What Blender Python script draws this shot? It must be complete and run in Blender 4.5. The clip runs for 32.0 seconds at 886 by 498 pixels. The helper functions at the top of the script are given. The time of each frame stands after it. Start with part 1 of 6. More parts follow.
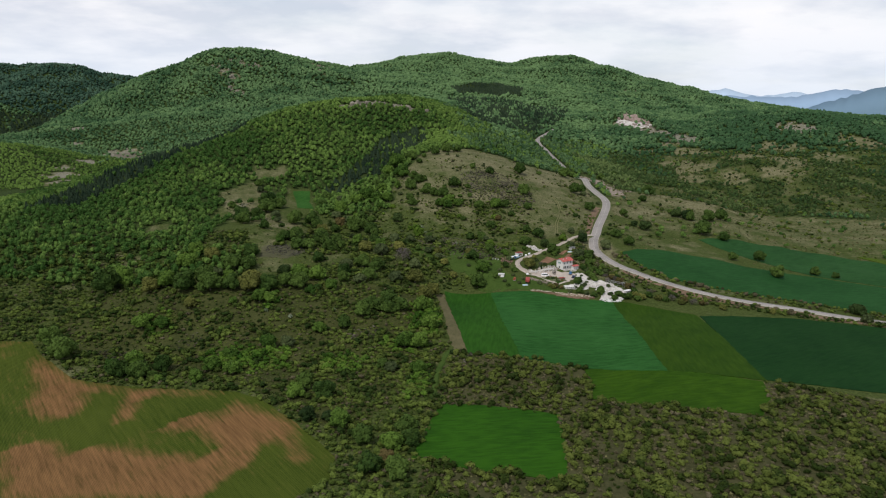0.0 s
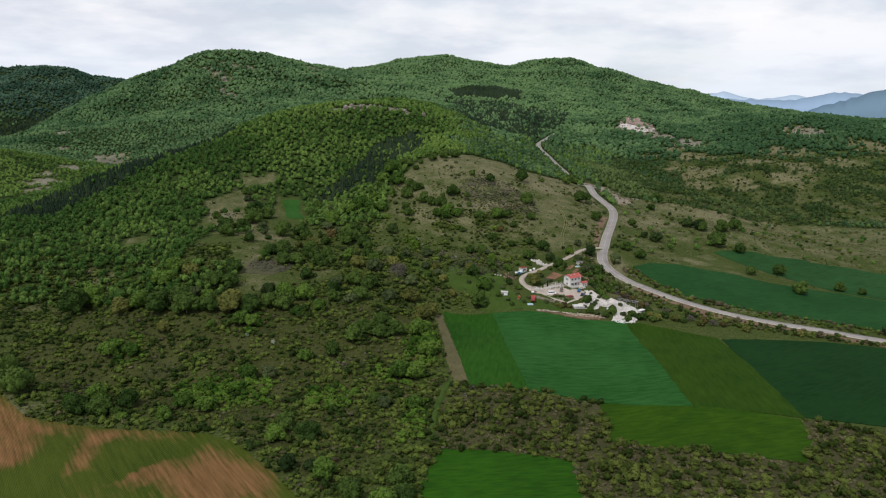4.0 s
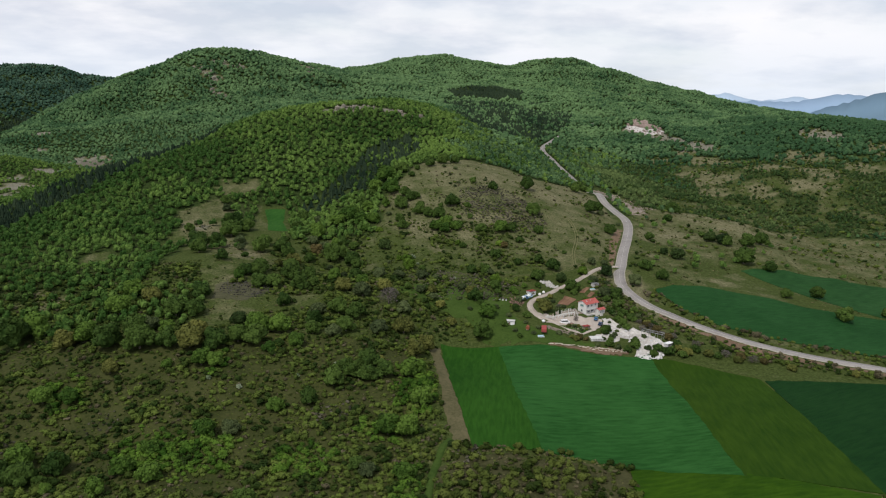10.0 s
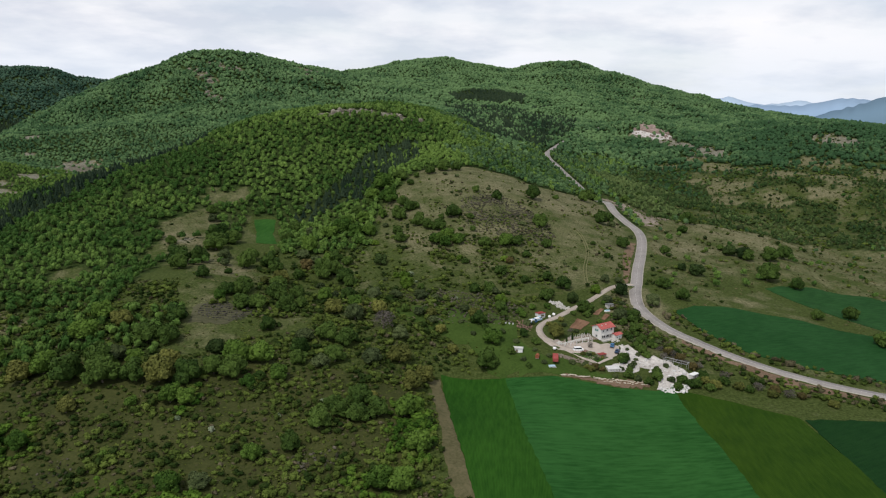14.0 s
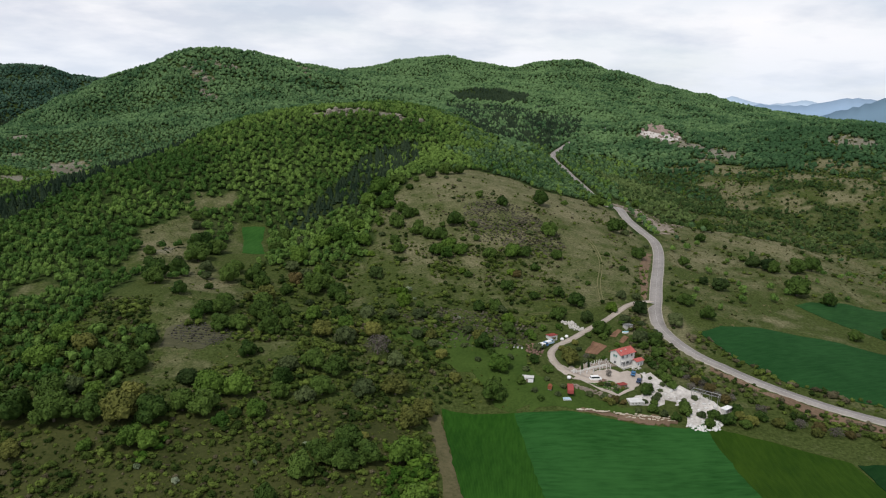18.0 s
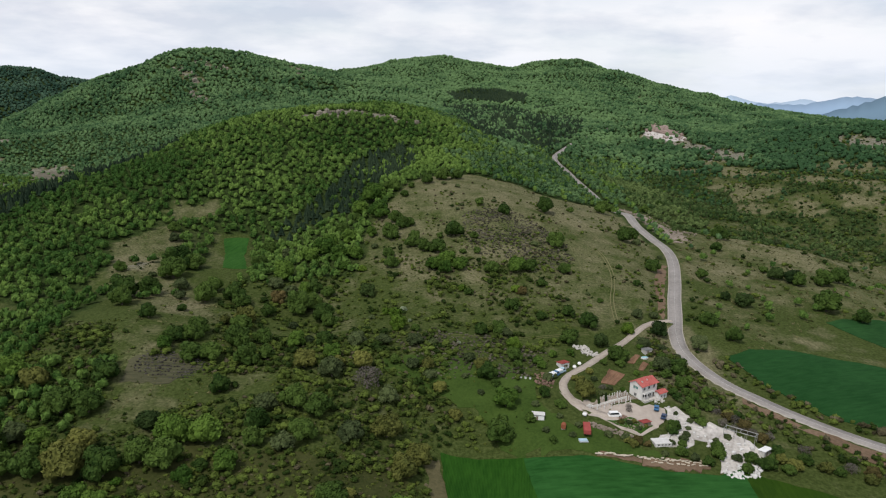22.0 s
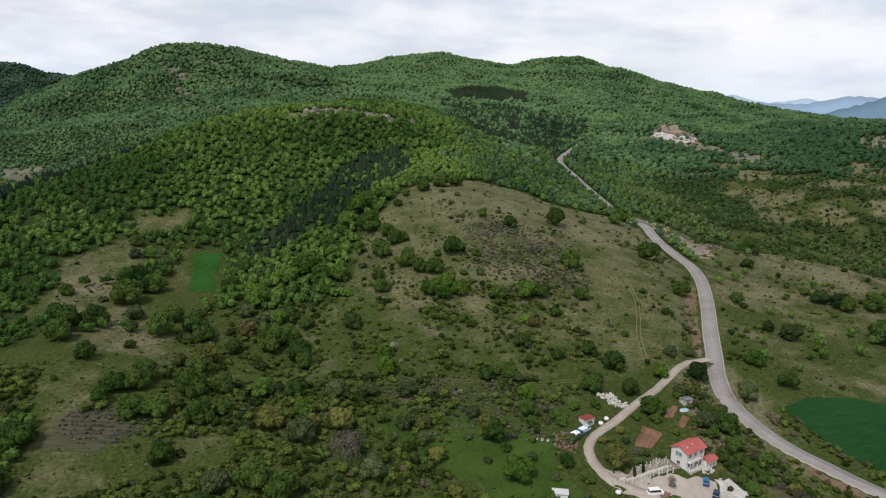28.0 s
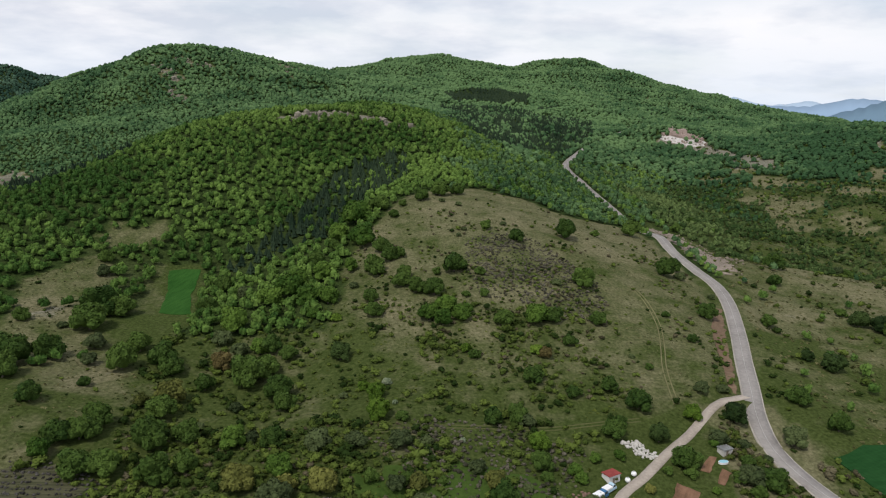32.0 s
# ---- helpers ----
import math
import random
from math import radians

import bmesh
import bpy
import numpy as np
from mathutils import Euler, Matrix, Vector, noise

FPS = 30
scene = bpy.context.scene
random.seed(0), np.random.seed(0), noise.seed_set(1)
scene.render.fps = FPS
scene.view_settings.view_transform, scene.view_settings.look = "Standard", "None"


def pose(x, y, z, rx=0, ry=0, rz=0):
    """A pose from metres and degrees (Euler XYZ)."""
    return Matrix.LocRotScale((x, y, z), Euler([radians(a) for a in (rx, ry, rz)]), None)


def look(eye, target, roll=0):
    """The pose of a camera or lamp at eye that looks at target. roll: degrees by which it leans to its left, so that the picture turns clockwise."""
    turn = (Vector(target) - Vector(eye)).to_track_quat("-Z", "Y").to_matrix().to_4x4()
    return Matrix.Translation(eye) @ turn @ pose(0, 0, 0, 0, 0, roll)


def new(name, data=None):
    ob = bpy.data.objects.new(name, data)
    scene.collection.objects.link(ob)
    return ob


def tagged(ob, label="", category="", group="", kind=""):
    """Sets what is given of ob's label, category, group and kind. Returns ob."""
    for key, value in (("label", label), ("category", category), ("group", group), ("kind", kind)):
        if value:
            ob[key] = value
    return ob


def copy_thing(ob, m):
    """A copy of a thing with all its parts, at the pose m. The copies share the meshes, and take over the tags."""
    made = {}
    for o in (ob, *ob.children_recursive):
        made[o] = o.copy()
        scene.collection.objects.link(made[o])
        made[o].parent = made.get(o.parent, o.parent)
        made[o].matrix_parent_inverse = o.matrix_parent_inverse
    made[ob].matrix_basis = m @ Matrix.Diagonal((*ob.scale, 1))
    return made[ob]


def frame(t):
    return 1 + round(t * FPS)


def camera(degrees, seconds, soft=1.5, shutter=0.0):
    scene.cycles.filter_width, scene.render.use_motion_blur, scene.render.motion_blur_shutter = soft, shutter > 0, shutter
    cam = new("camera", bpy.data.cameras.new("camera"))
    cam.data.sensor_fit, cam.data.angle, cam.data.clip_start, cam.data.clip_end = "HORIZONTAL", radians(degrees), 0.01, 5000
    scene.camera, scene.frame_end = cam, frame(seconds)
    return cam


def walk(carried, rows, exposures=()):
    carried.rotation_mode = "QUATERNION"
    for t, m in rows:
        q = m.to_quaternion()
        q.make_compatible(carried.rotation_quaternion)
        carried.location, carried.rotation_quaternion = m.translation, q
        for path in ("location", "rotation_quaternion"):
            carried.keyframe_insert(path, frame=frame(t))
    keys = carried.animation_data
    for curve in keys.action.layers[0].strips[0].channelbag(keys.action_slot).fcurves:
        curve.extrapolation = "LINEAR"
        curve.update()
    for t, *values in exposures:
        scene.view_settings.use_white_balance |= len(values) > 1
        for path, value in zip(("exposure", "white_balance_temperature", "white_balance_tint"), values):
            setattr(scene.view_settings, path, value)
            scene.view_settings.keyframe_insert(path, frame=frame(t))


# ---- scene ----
cam = camera(66.0, 32.0, 1.15)
PATH = [
    (0, (1.17, -0.968, 99.347), (1.16, 0.985, 98.913), 0.7),
    (1, (0.462, 7.724, 99.451), (0.456, 9.677, 99.018), 0.7),
    (2, (0.377, 16.293, 99.551), (0.373, 18.246, 99.12), 0.7),
    (3, (0.32, 24.625, 99.534), (0.318, 26.579, 99.105), 0.7),
    (3.5, (0.241, 28.904, 99.559), (0.239, 30.858, 99.132), 0.7),
    (5.5, (0.096, 46.354, 99.723), (0.097, 48.309, 99.3), 0.7),
    (6, (0.227, 50.779, 99.746), (0.228, 52.733, 99.324), 0.7),
    (7, (0.148, 59.488, 99.848), (0.151, 61.443, 99.426), 0.7),
    (8, (0.262, 68.143, 99.72), (0.265, 70.098, 99.298), 0.8),
    (9, (0.373, 77.04, 99.818), (0.375, 78.995, 99.395), 0.9),
    (10, (0.382, 85.805, 99.781), (0.385, 87.759, 99.357), 0.9),
    (11, (0.315, 94.208, 99.85), (0.316, 96.163, 99.426), 0.9),
    (12, (0.18, 102.635, 99.934), (0.182, 104.59, 99.512), 0.9),
    (13, (0.17, 111.345, 99.97), (0.172, 113.301, 99.552), 0.9),
    (14, (0.295, 120.171, 100.085), (0.296, 122.127, 99.67), 1.0),
    (14.5, (0.215, 124.688, 100.094), (0.216, 126.645, 99.681), 1.0),
    (16.5, (0.269, 142.107, 100.129), (0.267, 144.064, 99.717), 1.1),
    (17, (0.085, 146.499, 100.138), (0.085, 148.456, 99.725), 1.1),
    (18, (0.091, 155.198, 100.123), (0.089, 157.154, 99.706), 1.1),
    (19, (-0.234, 163.726, 99.959), (-0.233, 165.682, 99.543), 1.0),
    (20, (-0.21, 172.333, 100.063), (-0.208, 174.29, 99.647), 1.0),
    (21, (0.007, 180.836, 100.081), (0.009, 182.793, 99.666), 0.9),
    (22, (-0.124, 189.68, 100.082), (-0.119, 191.637, 99.667), 0.8),
    (23, (-0.229, 198.545, 99.997), (-0.221, 200.501, 99.583), 0.9),
    (24, (-0.26, 207.256, 99.923), (-0.251, 209.212, 99.508), 0.9),
    (25, (-0.142, 215.665, 99.944), (-0.131, 217.621, 99.528), 0.9),
    (25.5, (-0.257, 219.866, 99.918), (-0.245, 221.822, 99.5), 0.9),
    (27.5, (-0.437, 237.418, 100.369), (-0.425, 239.373, 99.948), 1.0),
    (28, (-0.513, 241.726, 100.343), (-0.5, 243.681, 99.923), 1.0),
    (29, (-0.395, 250.343, 100.489), (-0.382, 252.299, 100.069), 1.0),
    (30, (-0.407, 259.036, 100.43), (-0.393, 260.992, 100.014), 1.0),
    (31, (-0.205, 267.694, 100.356), (-0.193, 269.651, 99.942), 1.0),
    (32, (-0.362, 276.409, 100.193), (-0.349, 278.366, 99.78), 1.0),
]
walk(cam, [(t, look(eye, target, roll)) for t, eye, target, roll in PATH])

# ---- world, sun, exposure ----
def nodes_of(tree, kind, **values):
    node = tree.nodes.new(kind)
    for key, value in values.items():
        node.inputs[key].default_value = value
    return node


SUN_UP, SUN_TURN = radians(56), radians(215)
world = bpy.data.worlds.new("overcast_sky")
scene.world = world
world.use_nodes = True
wt = world.node_tree
wt.nodes.clear()
sky = wt.nodes.new("ShaderNodeTexSky")
sky.sky_type, sky.sun_disc = "NISHITA", False
sky.sun_elevation, sky.sun_rotation, sky.altitude, sky.dust_density = SUN_UP, SUN_TURN, 400, 2.0
dim = nodes_of(wt, "ShaderNodeVectorMath")
dim.operation = "SCALE"
dim.inputs["Scale"].default_value = 0.13
wt.links.new(sky.outputs[0], dim.inputs[0])
where = wt.nodes.new("ShaderNodeTexCoord")
split = wt.nodes.new("ShaderNodeSeparateXYZ")
wt.links.new(where.outputs["Generated"], split.inputs[0])
up = wt.nodes.new("ShaderNodeMath")
up.operation = "ADD"
up.inputs[1].default_value = 0.20
wt.links.new(split.outputs["Z"], up.inputs[0])
above = wt.nodes.new("ShaderNodeMath")
above.operation = "MAXIMUM"
above.inputs[1].default_value = 0.05
wt.links.new(up.outputs[0], above.inputs[0])
deck = wt.nodes.new("ShaderNodeCombineXYZ")
for axis in ("X", "Y"):
    over = wt.nodes.new("ShaderNodeMath")
    over.operation = "DIVIDE"
    wt.links.new(split.outputs[axis], over.inputs[0])
    wt.links.new(above.outputs[0], over.inputs[1])
    wt.links.new(over.outputs[0], deck.inputs[axis])
puffs = nodes_of(wt, "ShaderNodeTexNoise", Scale=0.7, Detail=6.0, Roughness=0.5)
wt.links.new(deck.outputs[0], puffs.inputs["Vector"])
cover = wt.nodes.new("ShaderNodeMapRange")
for key, value in (("From Min", 0.25), ("From Max", 0.55), ("To Min", 0.45), ("To Max", 1.0)):
    cover.inputs[key].default_value = value
wt.links.new(puffs.outputs["Fac"], cover.inputs["Value"])
layer = wt.nodes.new("ShaderNodeMapRange")
for key, value in (("From Min", 0.12), ("From Max", 0.75), ("To Min", 0.0), ("To Max", -0.5)):
    layer.inputs[key].default_value = value
wt.links.new(split.outputs["Z"], layer.inputs["Value"])
closed = wt.nodes.new("ShaderNodeMath")
closed.operation, closed.use_clamp = "ADD", True
wt.links.new(cover.outputs[0], closed.inputs[0])
wt.links.new(layer.outputs[0], closed.inputs[1])
streaks = nodes_of(wt, "ShaderNodeTexNoise", Scale=1.5, Detail=9.0, Roughness=0.55)
wt.links.new(deck.outputs[0], streaks.inputs["Vector"])
cloud = wt.nodes.new("ShaderNodeValToRGB")
cloud.color_ramp.elements[0].position, cloud.color_ramp.elements[0].color = 0.38, (0.73, 0.76, 0.85, 1)
cloud.color_ramp.elements[1].position, cloud.color_ramp.elements[1].color = 0.57, (1.0, 0.99, 1.02, 1)
thin = wt.nodes.new("ShaderNodeMath")
thin.operation = "MULTIPLY_ADD"
thin.inputs[1].default_value = 0.08
wt.links.new(split.outputs["X"], thin.inputs[0])
wt.links.new(streaks.outputs["Fac"], thin.inputs[2])
wt.links.new(thin.outputs[0], cloud.inputs["Fac"])
both = wt.nodes.new("ShaderNodeMix")
both.data_type = "RGBA"
wt.links.new(closed.outputs[0], both.inputs["Factor"])
wt.links.new(dim.outputs[0], both.inputs["A"])
haze = wt.nodes.new("ShaderNodeMapRange")
for key, value in (("From Min", 0.0), ("From Max", 0.11), ("To Min", 0.75), ("To Max", 0.0)):
    haze.inputs[key].default_value = value
wt.links.new(split.outputs["Z"], haze.inputs["Value"])
veiled = wt.nodes.new("ShaderNodeMix")
veiled.data_type = "RGBA"
veiled.inputs["B"].default_value = (0.73, 0.82, 0.94, 1)
wt.links.new(haze.outputs[0], veiled.inputs["Factor"])
wt.links.new(cloud.outputs[0], veiled.inputs["A"])
wt.links.new(veiled.outputs["Result"], both.inputs["B"])
air = nodes_of(wt, "ShaderNodeBackground", Strength=1.0)
wt.links.new(both.outputs["Result"], air.inputs["Color"])
sky_out = wt.nodes.new("ShaderNodeOutputWorld")
wt.links.new(air.outputs[0], sky_out.inputs["Surface"])

sun = new("sun", bpy.data.lights.new("sun", "SUN"))
sun.data.energy, sun.data.angle, sun.data.color = 2.4, radians(8), (1.0, 0.95, 0.88)
sun.matrix_world = look((0, 0, 0), (-math.sin(SUN_TURN) * math.cos(SUN_UP), -math.cos(SUN_TURN) * math.cos(SUN_UP), -math.sin(SUN_UP)))
scene.view_settings.exposure = 0.0


# ---- materials ----
def ramp_node(tree, stops):
    node = tree.nodes.new("ShaderNodeValToRGB")
    while len(node.color_ramp.elements) < len(stops):
        node.color_ramp.elements.new(0.5)
    for element, (at, colour) in zip(node.color_ramp.elements, stops):
        element.position, element.color = at, (*colour, 1)
    return node


def material(name, dark, light, scale=1.0, rough=0.9, bump=0.0, bump_scale=None, metal=0.0, tint="", spread=0.5, detail=5.0, coarse=0.12):
    """A surface whose colour wanders between two tones at a fine and a coarse scale, with relief."""
    m = bpy.data.materials.new(name)
    m.use_nodes = True
    t = m.node_tree
    shader = t.nodes["Principled BSDF"]
    shader.inputs["Roughness"].default_value, shader.inputs["Metallic"].default_value = rough, metal
    shader.inputs["Specular IOR Level"].default_value = 0.06 if rough > 0.68 and not metal else 0.3
    place = t.nodes.new("ShaderNodeNewGeometry")
    fine = nodes_of(t, "ShaderNodeTexNoise", Scale=scale, Detail=detail, Roughness=0.65)
    wide = nodes_of(t, "ShaderNodeTexNoise", Scale=scale * coarse, Detail=3.0)
    for n in (fine, wide):
        t.links.new(place.outputs["Position"], n.inputs["Vector"])
    total = t.nodes.new("ShaderNodeMath")
    total.operation = "MULTIPLY_ADD"
    total.inputs[1].default_value = 0.55
    t.links.new(fine.outputs["Fac"], total.inputs[0])
    half = t.nodes.new("ShaderNodeMath")
    half.operation = "MULTIPLY"
    half.inputs[1].default_value = 0.45
    t.links.new(wide.outputs["Fac"], half.inputs[0])
    t.links.new(half.outputs[0], total.inputs[2])
    value = total
    if tint:
        source = t.nodes.new("ShaderNodeObjectInfo" if tint == "object" else "ShaderNodeAttribute")
        if tint == "object":
            number = source.outputs["Random"]
        else:
            source.attribute_name = tint
            number = source.outputs["Fac"]
        shifted = nodes_of(t, "ShaderNodeMath")
        shifted.operation = "MULTIPLY_ADD"
        shifted.inputs[1].default_value = spread
        t.links.new(number, shifted.inputs[0])
        t.links.new(total.outputs[0], shifted.inputs[2])
        back = nodes_of(t, "ShaderNodeMath")
        back.operation = "SUBTRACT"
        back.inputs[1].default_value = spread / 2
        t.links.new(shifted.outputs[0], back.inputs[0])
        value = back
    mid = tuple((a + b) / 2 for a, b in zip(dark, light))
    ramp = ramp_node(t, [(0.3, dark), (0.5, mid), (0.72, light)])
    t.links.new(value.outputs[0], ramp.inputs["Fac"])
    t.links.new(ramp.outputs[0], shader.inputs["Base Color"])
    if bump:
        relief = nodes_of(t, "ShaderNodeTexNoise", Scale=bump_scale or scale * 2, Detail=4.0)
        t.links.new(place.outputs["Position"], relief.inputs["Vector"])
        push = nodes_of(t, "ShaderNodeBump", Strength=0.8, Distance=bump)
        t.links.new(relief.outputs["Fac"], push.inputs["Height"])
        t.links.new(push.outputs[0], shader.inputs["Normal"])
    return m


def ground_material():
    """Rough pasture: green where it is lush, straw and brown earth where it is dry; the share follows the 'dry' attribute."""
    m = bpy.data.materials.new("pasture")
    m.use_nodes = True
    t = m.node_tree
    shader = t.nodes["Principled BSDF"]
    shader.inputs["Roughness"].default_value = 0.95
    shader.inputs["Specular IOR Level"].default_value = 0.03
    place = t.nodes.new("ShaderNodeNewGeometry")
    noises = []
    for scale, detail in ((0.8, 9.0), (0.13, 6.0), (0.022, 4.0)):
        n = nodes_of(t, "ShaderNodeTexNoise", Scale=scale, Detail=detail, Roughness=0.62)
        t.links.new(place.outputs["Position"], n.inputs["Vector"])
        noises.append(n)
    lush = ramp_node(t, [(0.32, (0.026, 0.040, 0.009)), (0.5, (0.047, 0.064, 0.017)), (0.68, (0.075, 0.094, 0.029))])
    t.links.new(noises[0].outputs["Fac"], lush.inputs["Fac"])
    straw = ramp_node(t, [(0.32, (0.078, 0.078, 0.039)), (0.5, (0.136, 0.129, 0.069)), (0.70, (0.214, 0.197, 0.116))])
    t.links.new(noises[0].outputs["Fac"], straw.inputs["Fac"])
    dry = t.nodes.new("ShaderNodeAttribute")
    dry.attribute_name = "dry"
    a = t.nodes.new("ShaderNodeMath")
    a.operation = "MULTIPLY_ADD"
    a.inputs[1].default_value = 1.3
    t.links.new(noises[1].outputs["Fac"], a.inputs[0])
    t.links.new(dry.outputs["Fac"], a.inputs[2])
    b = t.nodes.new("ShaderNodeMath")
    b.operation = "MULTIPLY_ADD"
    b.inputs[1].default_value = 0.8
    t.links.new(noises[2].outputs["Fac"], b.inputs[0])
    t.links.new(a.outputs[0], b.inputs[2])
    share = t.nodes.new("ShaderNodeMapRange")
    for key, value in (("From Min", 1.15), ("From Max", 1.85)):
        share.inputs[key].default_value = value
    t.links.new(b.outputs[0], share.inputs["Value"])
    mix = t.nodes.new("ShaderNodeMix")
    mix.data_type = "RGBA"
    t.links.new(share.outputs[0], mix.inputs["Factor"])
    t.links.new(lush.outputs[0], mix.inputs["A"])
    t.links.new(straw.outputs[0], mix.inputs["B"])
    stony = ramp_node(t, [(0.34, (0.075, 0.073, 0.050)), (0.5, (0.158, 0.152, 0.114)), (0.66, (0.27, 0.258, 0.205))])
    t.links.new(noises[0].outputs["Fac"], stony.inputs["Fac"])
    bare = t.nodes.new("ShaderNodeMapRange")
    for key, value in (("From Min", 2.05), ("From Max", 2.45)):
        bare.inputs[key].default_value = value
    t.links.new(b.outputs[0], bare.inputs["Value"])
    rocky = t.nodes.new("ShaderNodeMix")
    rocky.data_type = "RGBA"
    t.links.new(bare.outputs[0], rocky.inputs["Factor"])
    t.links.new(mix.outputs["Result"], rocky.inputs["A"])
    t.links.new(stony.outputs[0], rocky.inputs["B"])
    wooded = t.nodes.new("ShaderNodeAttribute")
    wooded.attribute_name = "wooded"
    brush = ramp_node(t, [(0.34, (0.012, 0.022, 0.006)), (0.66, (0.042, 0.066, 0.018))])
    t.links.new(noises[0].outputs["Fac"], brush.inputs["Fac"])
    under = t.nodes.new("ShaderNodeMix")
    under.data_type = "RGBA"
    t.links.new(wooded.outputs["Fac"], under.inputs["Factor"])
    t.links.new(rocky.outputs["Result"], under.inputs["A"])
    t.links.new(brush.outputs[0], under.inputs["B"])
    t.links.new(under.outputs["Result"], shader.inputs["Base Color"])
    push = nodes_of(t, "ShaderNodeBump", Strength=0.9, Distance=0.5)
    t.links.new(noises[0].outputs["Fac"], push.inputs["Height"])
    t.links.new(push.outputs[0], shader.inputs["Normal"])
    return m


PASTURE = ground_material()
ASPHALT = material("worn_asphalt", (0.185, 0.172, 0.160), (0.33, 0.308, 0.285), 0.9, 0.85, 0.02)
GRAVEL = material("pale_gravel", (0.24, 0.205, 0.17), (0.45, 0.395, 0.335), 1.2, 0.95, 0.06)
VERGE = material("dull_verge_gravel", (0.24, 0.22, 0.19), (0.42, 0.39, 0.34), 1.2, 0.95, 0.06)
LINE = material("road_paint", (0.33, 0.32, 0.30), (0.50, 0.49, 0.46), 1.5, 0.7)
NEEDLE = material("conifer_needles", (0.010, 0.022, 0.012), (0.038, 0.060, 0.030), 0.6, 0.75, 0.3, 1.5, tint="tint", spread=0.3)
BARK = material("bark", (0.06, 0.05, 0.04), (0.14, 0.12, 0.095), 3.0, 0.95, 0.05)


# ---- terrain ----
HILLS = []


def hill(x, y, height, rx, ry):
    """One rounded rise (or, with a negative height, one hollow) of the land, in metres."""
    HILLS.append((x, y, height, rx, ry))


# the valley floor and its first slopes
hill(450, 180, -7.1, 329, 183)
hill(-600, 180, -8.2, 242, 436)
hill(900, 180, -15.9, 651, 361)
hill(750, 180, 15.7, 326, 181)
hill(-200, 250, -10.7, 180, 100)
hill(0, 250, -2.7, 60, 108)
hill(70, 306, -4.9, 38, 68)
hill(-40, 312, -3.3, 38, 38)
hill(-142, 315, -5.6, 41, 41)
hill(-132, 377, 6.4, 68, 38)
hill(103, 387, -4.5, 68, 38)
hill(-200, 399, -6.7, 38, 68)
hill(1, 405, -12.8, 38, 38)
hill(36, 420, 4.5, 38, 38)
hill(-25, 424, 9.0, 38, 68)
hill(-91, 446, 4.3, 103, 57)
hill(-140, 470, 7.7, 40, 40)
# the grassy dome, the gully and the wooded flank
hill(300, 480, -4.2, 116, 209)
hill(141, 497, 5.3, 67, 67)
hill(-66, 503, -4.3, 41, 41)
hill(-313, 540, 14.8, 233, 130)
hill(230, 582, 8.2, 53, 53)
hill(-123, 621, -9.0, 54, 54)
hill(40, 627, 26.4, 127, 127)
hill(-88, 657, -8.9, 56, 102)
hill(364, 661, -4.9, 67, 67)
hill(-283, 700, 26.5, 106, 106)
# the rocky middle hill and the side valleys
hill(-51, 767, -12.3, 67, 67)
hill(-700, 800, 8.9, 158, 285)
hill(-450, 800, -8.5, 133, 240)
hill(-300, 800, -12.7, 76, 76)
hill(357, 813, -19.0, 80, 80)
hill(-103, 825, 71.1, 176, 176)
hill(411, 873, 13.3, 88, 88)
hill(800, 900, 15.8, 181, 326)
hill(-588, 950, 21.6, 103, 103)
hill(-32, 950, 12.6, 85, 85)
hill(205, 990, -16.7, 146, 146)
hill(-528, 1064, -22.1, 110, 110)
hill(508, 1077, 9.8, 110, 110)
hill(0, 1100, 44.9, 240, 240)
hill(380, 1172, -8.7, 114, 114)
hill(751, 1200, 52.9, 575, 320)
hill(-630, 1200, 12.8, 228, 127)
hill(591, 1200, 16.3, 125, 125)
# the high hills
hill(-150, 1300, 18.9, 218, 121)
hill(-1300, 1300, 24.2, 425, 764)
hill(-542, 1350, -12.7, 136, 136)
hill(1500, 1500, 30.2, 492, 886)
hill(-587, 1635, 25.7, 164, 164)
hill(-732, 1640, 44.6, 491, 273)
hill(-451, 1640, 56.4, 160, 289)
hill(-1061, 1750, 60.5, 196, 196)
hill(-251, 1800, 19.3, 172, 172)
hill(720, 2000, 23.5, 325, 325)
hill(-241, 2250, 134.4, 1558, 865)
hill(-136, 2300, 52.5, 882, 1587)
hill(-136, 2300, 35.9, 220, 220)
hill(383, 2330, 58.5, 407, 226)
hill(400, 2800, 41.8, 437, 786)
hill(-112, 830, 4, 60, 40)
hill(318, 1168, 7, 50, 45)
hill(316, 1212, 15, 60, 36)
hill(2, 2330, 20, 140, 200)
hill(383, 2330, 18, 130, 200)
hill(189, 2330, -16, 90, 200)
hill(-228, 808, 14, 75, 65)
hill(212, 668, 7.5, 48, 36)
hill(262, 664, 4, 30, 30)
hill(255, 738, -6, 65, 30)
hill(328, 664, -6, 34, 40)
hill(-175, 840, 2, 45, 45)


def ripple(x, y, size, seed):
    """A gentle irregular swell between about -1 and 1."""
    rng = np.random.default_rng(seed)
    total = 0
    for k in range(7):
        turn, phase, f = rng.uniform(0, 6.28), rng.uniform(0, 6.28), rng.uniform(0.7, 1.6) * 6.28 / size
        total = total + np.sin((x * math.cos(turn) + y * math.sin(turn)) * f + phase + 0.8 * np.sin((y * math.cos(turn) - x * math.sin(turn)) * f * 0.7))
    return total / 3.2


